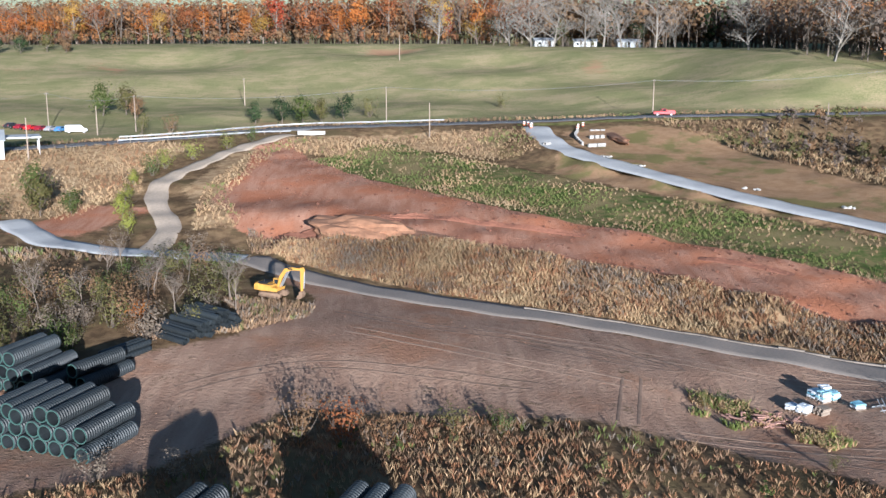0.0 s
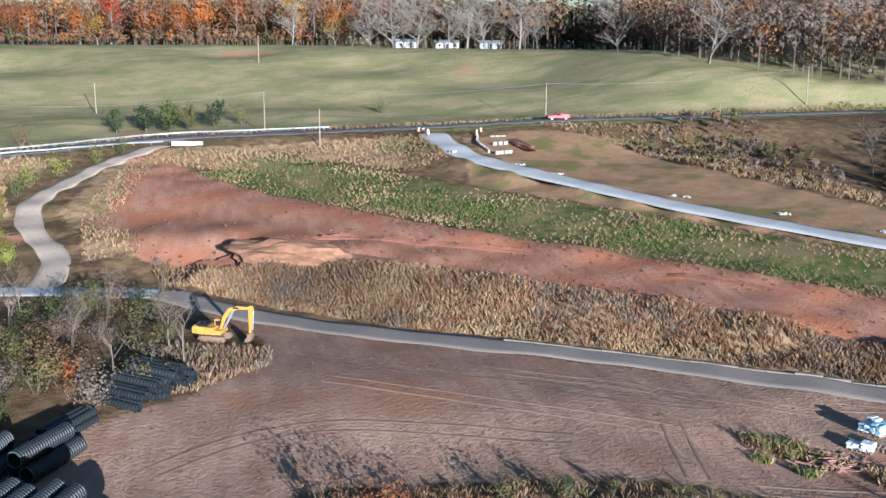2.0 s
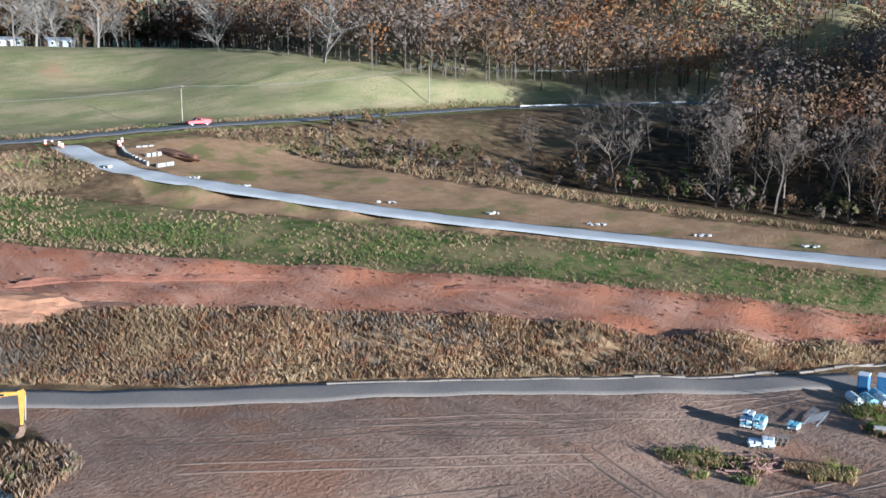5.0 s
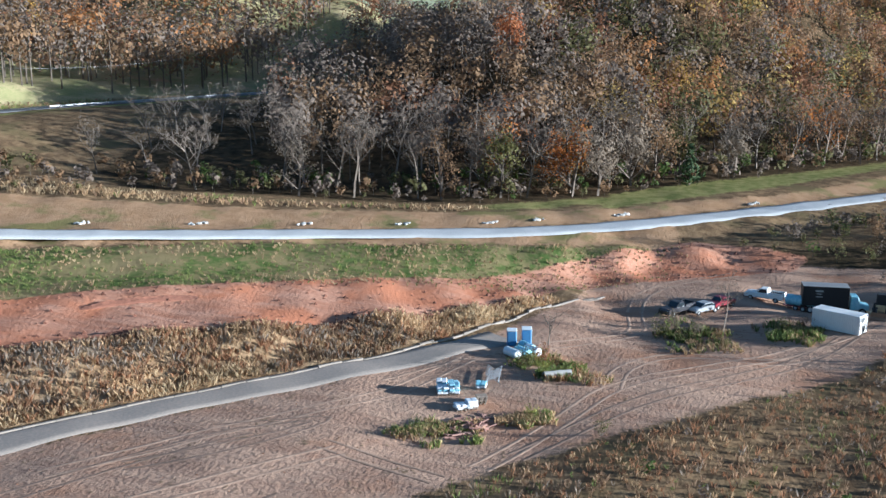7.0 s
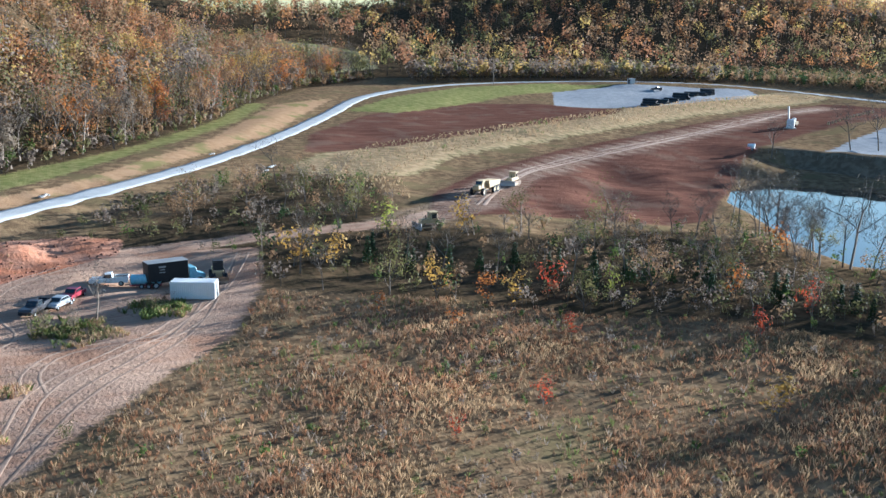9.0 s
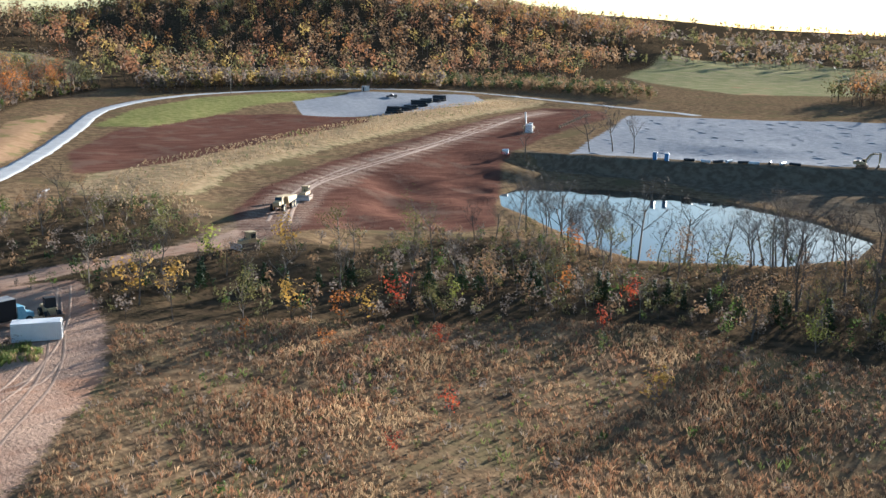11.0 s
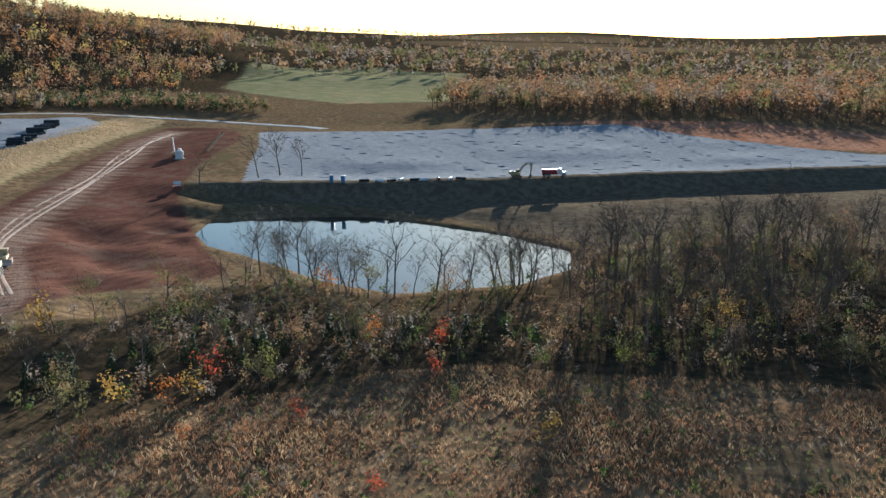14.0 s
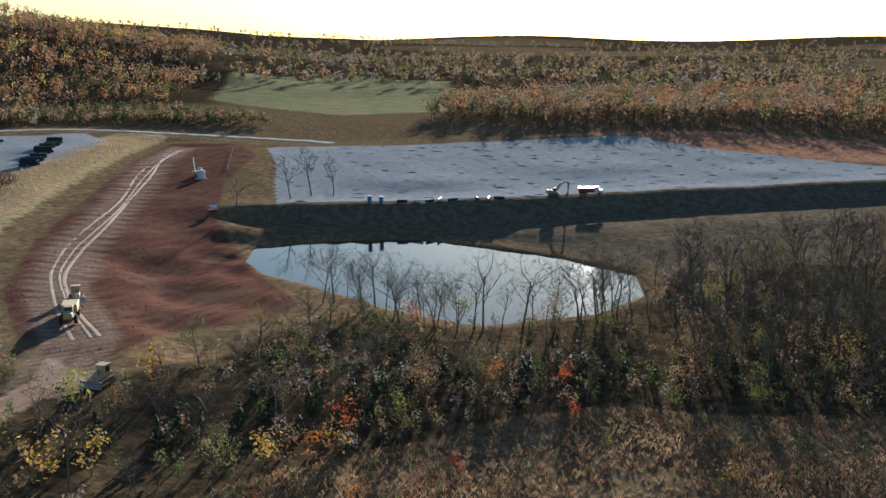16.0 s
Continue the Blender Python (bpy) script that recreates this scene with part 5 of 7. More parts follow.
def join(bm, own):
    if bm is None:
        return own
    me = bpy.data.meshes.new("joined")
    own.to_mesh(me)
    own.free()
    bm.from_mesh(me)
    bpy.data.meshes.remove(me)
    return bm


def rod(p0, p1, r, r1=None, sides=10, bm=None):
    """A round bar between two points."""
    own = bmesh.new()
    d = Vector(p1) - Vector(p0)
    bmesh.ops.create_cone(own, cap_ends=True, segments=sides, radius1=r, radius2=r if r1 is None else r1, depth=d.length)
    bmesh.ops.transform(own, matrix=Matrix.Translation((Vector(p0) + Vector(p1)) / 2) @ d.to_track_quat("Z", "Y").to_matrix().to_4x4(), verts=own.verts)
    return join(bm, own)


def slab(outline, y0, y1, bevel=0.04, bm=None):
    """An outline in x and z given a thickness from y0 to y1."""
    own = bmesh.new()
    f = own.faces.new([own.verts.new((x, y0, z)) for x, z in outline])
    ext = bmesh.ops.extrude_face_region(own, geom=[f])
    bmesh.ops.translate(own, vec=(0, y1 - y0, 0), verts=[v for v in ext["geom"] if isinstance(v, bmesh.types.BMVert)])
    bmesh.ops.recalc_face_normals(own, faces=own.faces)
    if bevel:
        bmesh.ops.bevel(own, geom=own.edges[:], offset=bevel, segments=1, affect="EDGES")
    return join(bm, own)


def lathe(profile, sides=20):
    """A ring of (along x, radius) points turned round the x axis, closed on itself."""
    bm = bmesh.new()
    rings = [[bm.verts.new((x, r * math.cos(2 * math.pi * k / sides), r * math.sin(2 * math.pi * k / sides))) for k in range(sides)] for x, r in profile]
    for a, b in zip(rings, rings[1:] + rings[:1]):
        for k in range(sides):
            bm.faces.new((a[k], a[(k + 1) % sides], b[(k + 1) % sides], b[k]))
    bmesh.ops.recalc_face_normals(bm, faces=bm.faces)
    return bm


def rough_lump(sx, sy, sz, seed, detail=2, rough=0.18):
    bm = bmesh.new()
    bmesh.ops.create_icosphere(bm, subdivisions=detail, radius=1)
    for v in bm.verts:
        n = noise.noise(v.co * 1.7 + Vector((seed * 3.1, seed, 0))) + 0.5 * noise.noise(v.co * 4 + Vector((0, seed * 2.3, seed)))
        v.co = Vector((v.co.x * sx, v.co.y * sy, v.co.z * sz)) * (1 + rough * 2 * n)
    return bm


# ---- pipes ----
def pipe_mesh(name, length, radius, ribs, sides=18):
    prof = []
    for k in range(ribs):
        x = length * k / ribs
        prof += [(x, radius * 0.90), (x + length / ribs * 0.2, radius), (x + length / ribs * 0.65, radius), (x + length / ribs * 0.8, radius * 0.90)]
    prof += [(length, radius * 0.90), (length, radius * 0.82), (0, radius * 0.82)]
    bm = lathe(prof, sides)
    me = bpy.data.meshes.new(name)
    bm.to_mesh(me)
    bm.free()
    me.materials.append(MAT_PIPE)
    return me


def rim_mesh(radius):
    bm = lathe([(-0.03, radius * 0.93), (0.06, radius * 0.93), (0.06, radius * 0.80), (-0.03, radius * 0.80)], 18)
    me = bpy.data.meshes.new("rim")
    bm.to_mesh(me)
    bm.free()
    me.materials.append(MAT_PIPE_RIM)
    return me


BIG_PIPE, BIG_RIM = pipe_mesh("corrugated_pipe", 6.8, 0.80, 22, 16), rim_mesh(0.80)
SMALL_PIPE = pipe_mesh("drain_pipe", 6.0, 0.36, 14, 10)
DARK_PIPE = pipe_mesh("far_pipe", 6.0, 0.55, 10, 10)


def stack(mesh, name, label, group, x, y, yaw, radius, layers, rim=None, jitter=0.25):
    """Pipes lying side by side in layers, each one a thing."""
    c, s = math.cos(radians(yaw)), math.sin(radians(yaw))
    z0 = at(x + 3 * c, y + 3 * s) - 0.08
    for j, (start, n) in enumerate(layers):
        for k in range(n):
            off = (start + k + 0.5 * j) * radius * 2.03
            slip = rng.normal(0, jitter)
            e = new(name, mesh)
            e.matrix_basis = pose(x - s * off + c * slip, y + c * off + s * slip, z0 + radius * (1 + 1.72 * j), rng.uniform(0, 90), 0, yaw + rng.normal(0, 0.5))
            tagged(e, label, "pipe", group)
            if rim:
                r = new("rim", rim)
                r.parent = e
                r["label"] = "green-edged pipe mouth"


stack(BIG_PIPE, "corrugated_pipe", "large black corrugated plastic pipe in a stack", "large pipes in the yard", -29.4, 80.6, 70, 0.80, [(0, 8), (0, 7), (1, 5)], BIG_RIM)
stack(BIG_PIPE, "corrugated_pipe", "large black corrugated plastic pipe in a stack", "large pipes in the yard", -39.5, 96.0, 70, 0.80, [(0, 5), (0, 4), (1, 2)], BIG_RIM)
stack(BIG_PIPE, "corrugated_pipe", "large black corrugated plastic pipe in a stack", "large pipes in the yard", -35.6, 97.6, 62, 0.80, [(0, 2), (0, 1)], BIG_RIM)
stack(BIG_PIPE, "corrugated_pipe", "large black corrugated plastic pipe in a stack", "large pipes in the yard", -2.6, 58.4, 72, 0.80, [(0, 5), (0, 4), (0, 3)], BIG_RIM)
stack(BIG_PIPE, "corrugated_pipe", "large black corrugated plastic pipe in a stack", "large pipes in the yard", -15.4, 59.0, 72, 0.80, [(0, 4), (0, 3), (0, 2)], BIG_RIM)
stack(SMALL_PIPE, "drain_pipe", "slim dark ribbed drain pipe in a heap", "drain pipes by the thicket", -31.6, 115.4, -40, 0.36, [(-3, 13), (-2, 11), (0, 8), (2, 4)], None, 0.5)
stack(SMALL_PIPE, "drain_pipe", "slim dark ribbed drain pipe in a heap", "drain pipes by the thicket", -34.4, 103.6, 62, 0.36, [(0, 4), (0, 3)])
for k in range(7):
    stack(DARK_PIPE, "drain_pipe", "black pipe stacked on the gravel pad", "pipes on the small pad", 282 + k * 8.2, -160 - k * 11.0, 28, 0.55, [(0, 3), (0, 2)] if k % 3 else [(0, 4), (0, 3), (0, 2)])


# ---- machines ----
def wheel(parent, x, y, r, w, hub=MAT_STEEL):
    bm = lathe([(-w / 2, r * 0.6), (-w / 2, r * 0.92), (-w * 0.3, r), (w * 0.3, r), (w / 2, r * 0.92), (w / 2, r * 0.6)], 16)
    bmesh.ops.transform(bm, matrix=pose(x, y, r, 0, 0, 90), verts=bm.verts)
    t = part("tyre", bm, MAT_BLACK, parent)
    part("rim", rod((x, y - w * 0.35, r), (x, y + w * 0.35, r), r * 0.6, sides=12), hub, t)


def track_unit(parent, y, length, h, w):
    prof = []
    for k in range(9):
        a = math.pi / 2 + math.pi * k / 8
        prof.append((-length / 2 + h / 2 + h / 2 * math.cos(a), h / 2 + h / 2 * math.sin(a)))
    for k in range(9):
        a = -math.pi / 2 + math.pi * k / 8
        prof.append((length / 2 - h / 2 + h / 2 * math.cos(a), h / 2 + h / 2 * math.sin(a)))
    bm = slab(prof, y - w / 2, y + w / 2, 0.04)
    for k in range(16):
        x = -length / 2 + 0.25 + (length - 0.5) * k / 15
        box((0.10, w * 1.02, 0.06), (x, y, h + 0.01), bevel=0, bm=bm)
    t = part("track", bm, MAT_TRACK, parent, "mud-caked steel crawler track")
    for k in range(5):
        x = -length / 2 + h / 2 + (length - h) * k / 4
        part("roller", rod((x, y - w * 0.54, h * 0.45), (x, y + w * 0.54, h * 0.45), h * (0.36 if k in (0, 4) else 0.22), sides=12), MAT_TRACK, t)


def excavator(x, y, yaw, paint, label, pose_boom=None):
    e = thing("excavator", x, y, yaw)
    for s in (-1, 1):
        track_unit(e, s * 1.2, 4.1, 0.95, 0.62)
    part("undercarriage", box((2.2, 1.9, 0.4), (0, 0, 0.75)), MAT_TRACK, e)
    part("turntable", rod((0, 0, 0.9), (0, 0, 1.15), 0.75, sides=18), MAT_TRACK, e)
    part("house", slab([(-2.0, 1.15), (1.35, 1.15), (1.45, 1.35), (1.4, 1.75), (0.35, 1.85), (0.3, 2.15), (-2.0, 2.25)], -1.3, 1.3), paint, e)
    part("counterweight", slab([(-2.95, 1.25), (-2.0, 1.15), (-2.0, 2.35), (-2.7, 2.4), (-2.95, 2.1)], -1.32, 1.32, 0.1), paint, e)
    part("engine_cover", box((1.5, 2.3, 0.22), (-1.5, 0, 2.38), bevel=0.06), MAT_BLACK, e, "dark engine cover")
    part("exhaust", rod((-1.3, -0.6, 2.4), (-1.3, -0.6, 2.95), 0.07), MAT_BLACK, e)
    cab = part("cab", slab([(-0.25, 1.85), (1.25, 1.3), (1.42, 1.7), (1.3, 2.4), (0.95, 3.0), (-0.2, 3.0)], 0.35, 1.28, 0.06), paint, e)
    part("windscreen", slab([(1.32, 1.6), (1.44, 1.72), (1.33, 2.38), (0.98, 2.93), (0.9, 2.9), (1.24, 2.36)], 0.42, 1.2, 0), MAT_GLASS, cab)
    part("side_window", box((0.85, 0.03, 0.8), (0.42, 1.295, 2.42)), MAT_GLASS, cab)
    part("side_window", box((0.85, 0.03, 0.8), (0.42, 0.345, 2.42)), MAT_GLASS, cab)
    part("handrail", rod((0.0, -1.25, 2.2), (-1.9, -1.25, 2.75), 0.03, bm=rod((-1.9, -1.25, 2.2), (-1.9, -1.25, 2.75), 0.03)), MAT_BLACK, e)
    boom = part("boom", slab([(0.75, 1.7), (1.15, 1.65), (1.75, 3.2), (2.6, 4.35), (3.6, 4.75), (5.45, 4.85), (5.5, 5.15), (3.6, 5.25), (2.3, 4.95), (1.3, 3.6)], -0.27, 0.13), paint, e)
    part("badge", box((0.9, 0.02, 0.25), (3.4, -0.285, 4.98), (0, 3, 0)), MAT_BLACK, boom, "dark badge plate")
    arm = part("arm", slab([(5.1, 5.25), (5.75, 5.45), (6.0, 5.0), (5.75, 3.2), (5.5, 1.35), (5.2, 1.35), (5.2, 3.6), (5.2, 4.6)], -0.24, 0.10), paint, e)
    part("ram", rod((1.5, -0.4, 1.9), (2.9, -0.4, 4.5), 0.09, bm=rod((1.5, 0.26, 1.9), (2.9, 0.26, 4.5), 0.09)), MAT_STEEL, boom)
    part("arm_ram", rod((2.9, -0.07, 5.3), (5.4, -0.07, 5.55), 0.10), MAT_BLACK, boom)
    part("bucket_ram", rod((5.95, -0.07, 4.7), (5.75, -0.07, 1.9), 0.08), MAT_STEEL, arm)
    bucket = part("bucket", slab([(5.1, 1.4), (5.55, 1.45), (5.75, 0.9), (5.5, 0.3), (4.95, 0.05), (4.6, 0.15), (4.75, 0.6), (5.05, 0.9)], -0.7, 0.55, 0.05), MAT_TRACK, e, "muddy digging bucket")
    for k in range(5):
        part("tooth", box((0.3, 0.1, 0.08), (4.5, -0.6 + k * 0.26, 0.12), (0, -15, 0), 0.02), MAT_STEEL, bucket)
    e.scale = (0.82, 0.82, 0.82)
    return tagged(e, label, "excavator")


excavator(-21.6, 133.2, -22, MAT_YELLOW, "yellow crawler excavator parked with its arm folded down")
excavator(91.5, -177.6, 205, MAT_TAN_MACHINE, "dusty tan excavator working on the pad embankment")


def dozer(x, y, yaw, label):
    e = thing("bulldozer", x, y, yaw)
    for s in (-1, 1):
        track_unit(e, s * 1.05, 3.6, 1.1, 0.6)
    part("hull", slab([(-1.9, 0.7), (1.9, 0.7), (1.9, 1.75), (0.2, 1.9), (0.1, 1.6), (-1.9, 1.6)], -0.7, 0.7), MAT_TAN_MACHINE, e)
    cab = part("cab", slab([(-1.3, 1.6), (0.15, 1.6), (0.1, 2.9), (-1.2, 2.9)], -0.75, 0.75, 0.06), MAT_TAN_MACHINE, e)
    for s in (-1, 1):
        part("window", box((0.95, 0.03, 0.8), (-0.55, s * 0.765, 2.3)), MAT_GLASS, cab)
    part("roof", box((1.7, 1.8, 0.12), (-0.55, 0, 2.98)), MAT_TAN_MACHINE, e)
    part("blade", slab([(2.5, 0.1), (2.75, 0.15), (2.65, 0.7), (2.75, 1.35), (2.55, 1.3), (2.45, 0.7)], -1.8, 1.8), MAT_STEEL, e, "worn steel push blade")
    for s in (-1, 1):
        part("push_arm", rod((0.2, s * 1.45, 0.5), (2.5, s * 1.45, 0.5), 0.12), MAT_TAN_MACHINE, e)
    part("exhaust", rod((0.9, 0.2, 1.8), (0.9, 0.2, 2.5), 0.07), MAT_BLACK, e)
    return tagged(e, label, "bulldozer")


dozer(142, -22.5, 130, "dusty tan bulldozer standing on the red haul road")
dozer(106, 12.5, 95, "dusty tan bulldozer parked among scrub")


def scraper(x, y, yaw, label):
    e = thing("dump_hauler", x, y, yaw)
    part("chassis", box((8.0, 1.6, 0.5), (0, 0, 1.2)), MAT_TAN_MACHINE, e)
    part("tray", slab([(-4.2, 1.6), (0.8, 1.3), (1.2, 2.9), (-4.6, 2.5)], -1.4, 1.4, 0.08), MAT_TAN_MACHINE, e)
    cab = part("cab", slab([(1.5, 1.3), (3.3, 1.3), (3.2, 2.2), (2.9, 3.0), (1.5, 3.0)], -0.8, 0.8, 0.06), MAT_TAN_MACHINE, e)
    part("windscreen", box((0.04, 1.4, 0.6), (3.1, 0, 2.6), (0, -18, 0)), MAT_GLASS, cab)
    part("bonnet", box((1.4, 1.5, 0.9), (4.0, 0, 1.7), bevel=0.1), MAT_TAN_MACHINE, e)
    for wx in (-3.2, -1.6, 3.4):
        for s in (-1, 1):
            wheel(e, wx, s * 1.25, 0.8, 0.6, MAT_TAN_MACHINE)
    return tagged(e, label, "dump truck")


scraper(134, -12, 128, "dusty tan articulated hauler on the red track")


# ---- vehicles ----
def motor(kind, name, x, y, yaw, paint, label, group=""):
    e = thing(name, x, y, yaw, 0.02)
    if kind == "pickup":
        body = [(-2.7, 0.5), (2.7, 0.5), (2.75, 0.95), (2.5, 1.12), (1.0, 1.2), (-0.6, 1.2), (-0.6, 1.15), (-2.75, 1.15)]
        roof, ws = [(-0.65, 1.15), (1.15, 1.15), (0.5, 1.8), (-0.5, 1.82)], 1.75
    elif kind == "van":
        body = [(-2.8, 0.45), (2.7, 0.45), (2.75, 1.05), (1.9, 1.3), (1.2, 2.1), (-2.75, 2.15)]
        roof, ws = [(0.7, 1.35), (1.75, 1.35), (1.15, 2.0), (0.7, 2.0)], 1.85
    else:
        body = [(-2.25, 0.4), (2.25, 0.4), (2.3, 0.75), (1.9, 0.92), (0.9, 1.0), (-1.5, 1.02), (-2.25, 0.98)]
        roof, ws = [(-1.75, 1.0), (1.0, 1.0), (0.3, 1.45), (-1.1, 1.47)], 1.6
    part("body", slab(body, -0.95, 0.95, 0.07), paint, e)
    cabin = part("cabin", slab(roof, -0.8, 0.8, 0.06), paint if kind != "van" else MAT_GLASS, e)
    if kind != "van":
        xs = [p[0] for p in roof]
        zs = [p[1] for p in roof]
        for s in (-1, 1):
            part("side_window", slab([(xs[0] + 0.2, zs[0] + 0.08), (xs[1] - 0.3, zs[1] + 0.08), (xs[2] - 0.05, zs[2] - 0.08), (xs[3] + 0.1, zs[3] - 0.08)], s * 0.815 - 0.01, s * 0.815 + 0.01, 0), MAT_GLASS, cabin)
        part("windscreen", box((0.03, 1.4, math.hypot(xs[1] - xs[2], zs[2] - zs[1]) * 0.8), ((xs[1] + xs[2]) / 2 + 0.03, 0, (zs[1] + zs[2]) / 2), (0, -math.degrees(math.atan2(xs[1] - xs[2], zs[2] - zs[1])), 0)), MAT_GLASS, cabin)
    if kind == "pickup":
        part("bed", box((1.9, 1.5, 0.06), (-1.7, 0, 1.17)), MAT_BLACK, e, "dark open load bed")
        part("bed_side", box((2.0, 0.1, 0.3), (-1.7, 0.88, 1.25), bm=box((2.0, 0.1, 0.3), (-1.7, -0.88, 1.25), bm=box((0.1, 1.8, 0.3), (-2.7, 0, 1.25)))), paint, e)
    for wx in (-ws, ws):
        for s in (-1, 1):
            wheel(e, wx, s * 0.86, 0.38 if kind != "car" else 0.33, 0.24)
    for s in (-1, 1):
        part("headlight", box((0.06, 0.35, 0.16), (2.7 if kind != "car" else 2.27, s * 0.68, 0.85 if kind != "car" else 0.72)), MAT_WHITE, e)
        part("tail_light", box((0.06, 0.22, 0.18), (-2.74 if kind != "car" else -2.26, s * 0.8, 0.95 if kind != "car" else 0.85)), MAT_RED, e)
    part("bumper", box((0.12, 1.8, 0.18), (2.75 if kind != "car" else 2.3, 0, 0.5)), MAT_BLACK, e)
    return tagged(e, label, {"car": "car", "pickup": "pickup truck", "van": "van"}[kind], group)


motor("pickup", "pickup_truck", 58.5, 257.2, 176, MAT_RED, "bright red pickup truck on the country road")
motor("pickup", "pickup_truck", 81.2, 79.0, 150, MAT_DARK_CAR, "dark pickup truck parked behind weeds", "vehicles in the yard")
motor("car", "car", 83.6, 76.0, 145, MAT_SILVER, "silver car parked beside dark pickup", "vehicles in the yard")
motor("car", "car", 86.6, 74.0, 150, MAT_DARK_RED, "maroon car parked in the yard", "vehicles in the yard")
motor("pickup", "pickup_truck", 92.6, 68.6, 78, MAT_WHITE, "white pickup truck hitched to blue tank", "vehicles in the yard")
motor("van", "van", -93.3, 266.4, 20, MAT_WHITE, "white delivery van parked beside the road")
for k, m in enumerate((MAT_DARK_CAR, MAT_DARK_RED, MAT_RED, MAT_DARK_RED, MAT_SILVER, MAT_BLUE)):
    motor("car", "car", -112.5 + k * 2.9, 272.5 - k * 0.7, 70, m, "car parked in a row by the garage", "cars by the garage")

tank = thing("tank_trailer", 91.2, 63.6, 74)
body = part("tank", rod((-2.0, 0, 1.25), (2.0, 0, 1.25), 0.75, sides=18), MAT_BLUE_WRAP, tank, "pale blue round water tank")
part("end_cap", rod((2.0, 0, 1.25), (2.2, 0, 1.25), 0.72, 0.4, 18, rod((-2.2, 0, 1.25), (-2.0, 0, 1.25), 0.4, 0.72, 18)), MAT_BLUE_WRAP, body)
part("frame", box((4.6, 1.4, 0.15), (0, 0, 0.5)), MAT_DARK_RED, tank)
part("drawbar", rod((2.3, 0, 0.5), (3.4, 0, 0.45), 0.06), MAT_BLACK, tank)
for wx in (-0.5, 0.5):
    for s in (-1, 1):
        wheel(tank, wx, s * 0.85, 0.36, 0.22)
tagged(tank, "pale blue water tank on a small trailer", "trailer")

truck = thing("box_truck", 91.4, 59.8, -80)
cargo = part("cargo_box", box((6.0, 2.5, 2.7), (-0.9, 0, 2.45)), MAT_BOX, truck, "black cargo box with grey roof")
part("roof", box((6.02, 2.52, 0.08), (-0.9, 0, 3.83)), MAT_MARK, cargo)
for k, w in enumerate((1.0, 0.7, 0.9)):
    part("lettering", box((w, 0.02, 0.26 if k == 0 else 0.12), (-1.8, -1.265, 3.2 - k * 0.4)), MAT_MARK, cargo)
part("chassis", box((8.6, 1.0, 0.3), (0.3, 0, 0.8)), MAT_BLACK, truck)
cab = part("cab", slab([(2.3, 0.7), (3.5, 0.7), (3.55, 1.6), (3.3, 2.6), (2.3, 2.65)], -1.1, 1.1, 0.08), MAT_BLUE_WRAP, truck, "pale blue cab")
part("windscreen", box((0.04, 1.9, 0.8), (3.46, 0, 2.1), (0, -14, 0)), MAT_GLASS, cab)
part("bonnet", slab([(3.45, 0.7), (4.8, 0.7), (4.8, 1.4), (3.5, 1.6)], -0.95, 0.95, 0.1), MAT_BLUE_WRAP, truck)
for wx in (-2.8, 3.9):
    for s in (-1, 1):
        wheel(truck, wx, s * 1.05, 0.5, 0.3)
tagged(truck, "box truck with black cargo box and pale blue cab", "truck")

cont = thing("shipping_container", 79.4, 58.6, 66)
bm = box((6.1, 2.35, 2.4), (0, 0, 1.35), bevel=0.03)
part("shell", bm, MAT_WHITE, cont, "white steel shell")
for k in range(22):
    x = -2.9 + k * 5.8 / 21
    for s in (-1, 1):
        part("corrugation", box((0.13, 0.05, 2.1), (x, s * 1.19, 1.35), bevel=0.015), MAT_WHITE, cont)
for s in (-1, 1):
    part("door", box((0.05, 1.1, 2.2), (-3.07, s * 0.57, 1.35)), MAT_WHITE, cont)
    part("lock_bar", rod((-3.12, s * 0.3, 0.3), (-3.12, s * 0.3, 2.4), 0.03), MAT_STEEL, cont)
part("door_plate", box((0.03, 0.4, 0.5), (-3.12, 0.0, 0.7)), MAT_BLACK, cont, "small dark plate")
part("skid", box((6.0, 0.2, 0.15), (0, 0.9, 0.08), bm=box((6.0, 0.2, 0.15), (0, -0.9, 0.08))), MAT_WOOD, cont)
tagged(cont, "white steel storage container standing in the yard", "container")

loader = thing("wheel_loader", 89.5, 53.4, 175)
part("hull", slab([(-2.4, 0.7), (1.2, 0.7), (1.2, 1.6), (-0.6, 1.7), (-2.4, 1.6)], -0.75, 0.75), MAT_TAN_MACHINE, loader)
cab = part("cab", slab([(-0.6, 1.6), (0.9, 1.6), (0.8, 3.0), (-0.5, 3.0)], -0.75, 0.75), MAT_BLACK, loader, "dark cab")
part("window", box((1.0, 1.54, 0.8), (0.15, 0, 2.35)), MAT_GLASS, cab)
part("bucket", slab([(2.7, 0.1), (3.7, 0.1), (3.6, 0.3), (3.0, 0.5), (3.1, 1.1), (2.7, 1.0)], -1.2, 1.2), MAT_TRACK, loader)
for s in (-1, 1):
    part("lift_arm", rod((0.6, s * 0.6, 1.5), (2.9, s * 0.6, 0.6), 0.12), MAT_BLACK, loader)
for wx in (-1.5, 1.3):
    for s in (-1, 1):
        wheel(loader, wx, s * 0.95, 0.65, 0.45, MAT_TAN_MACHINE)
tagged(loader, "dark wheel loader parked in the shade", "loader")

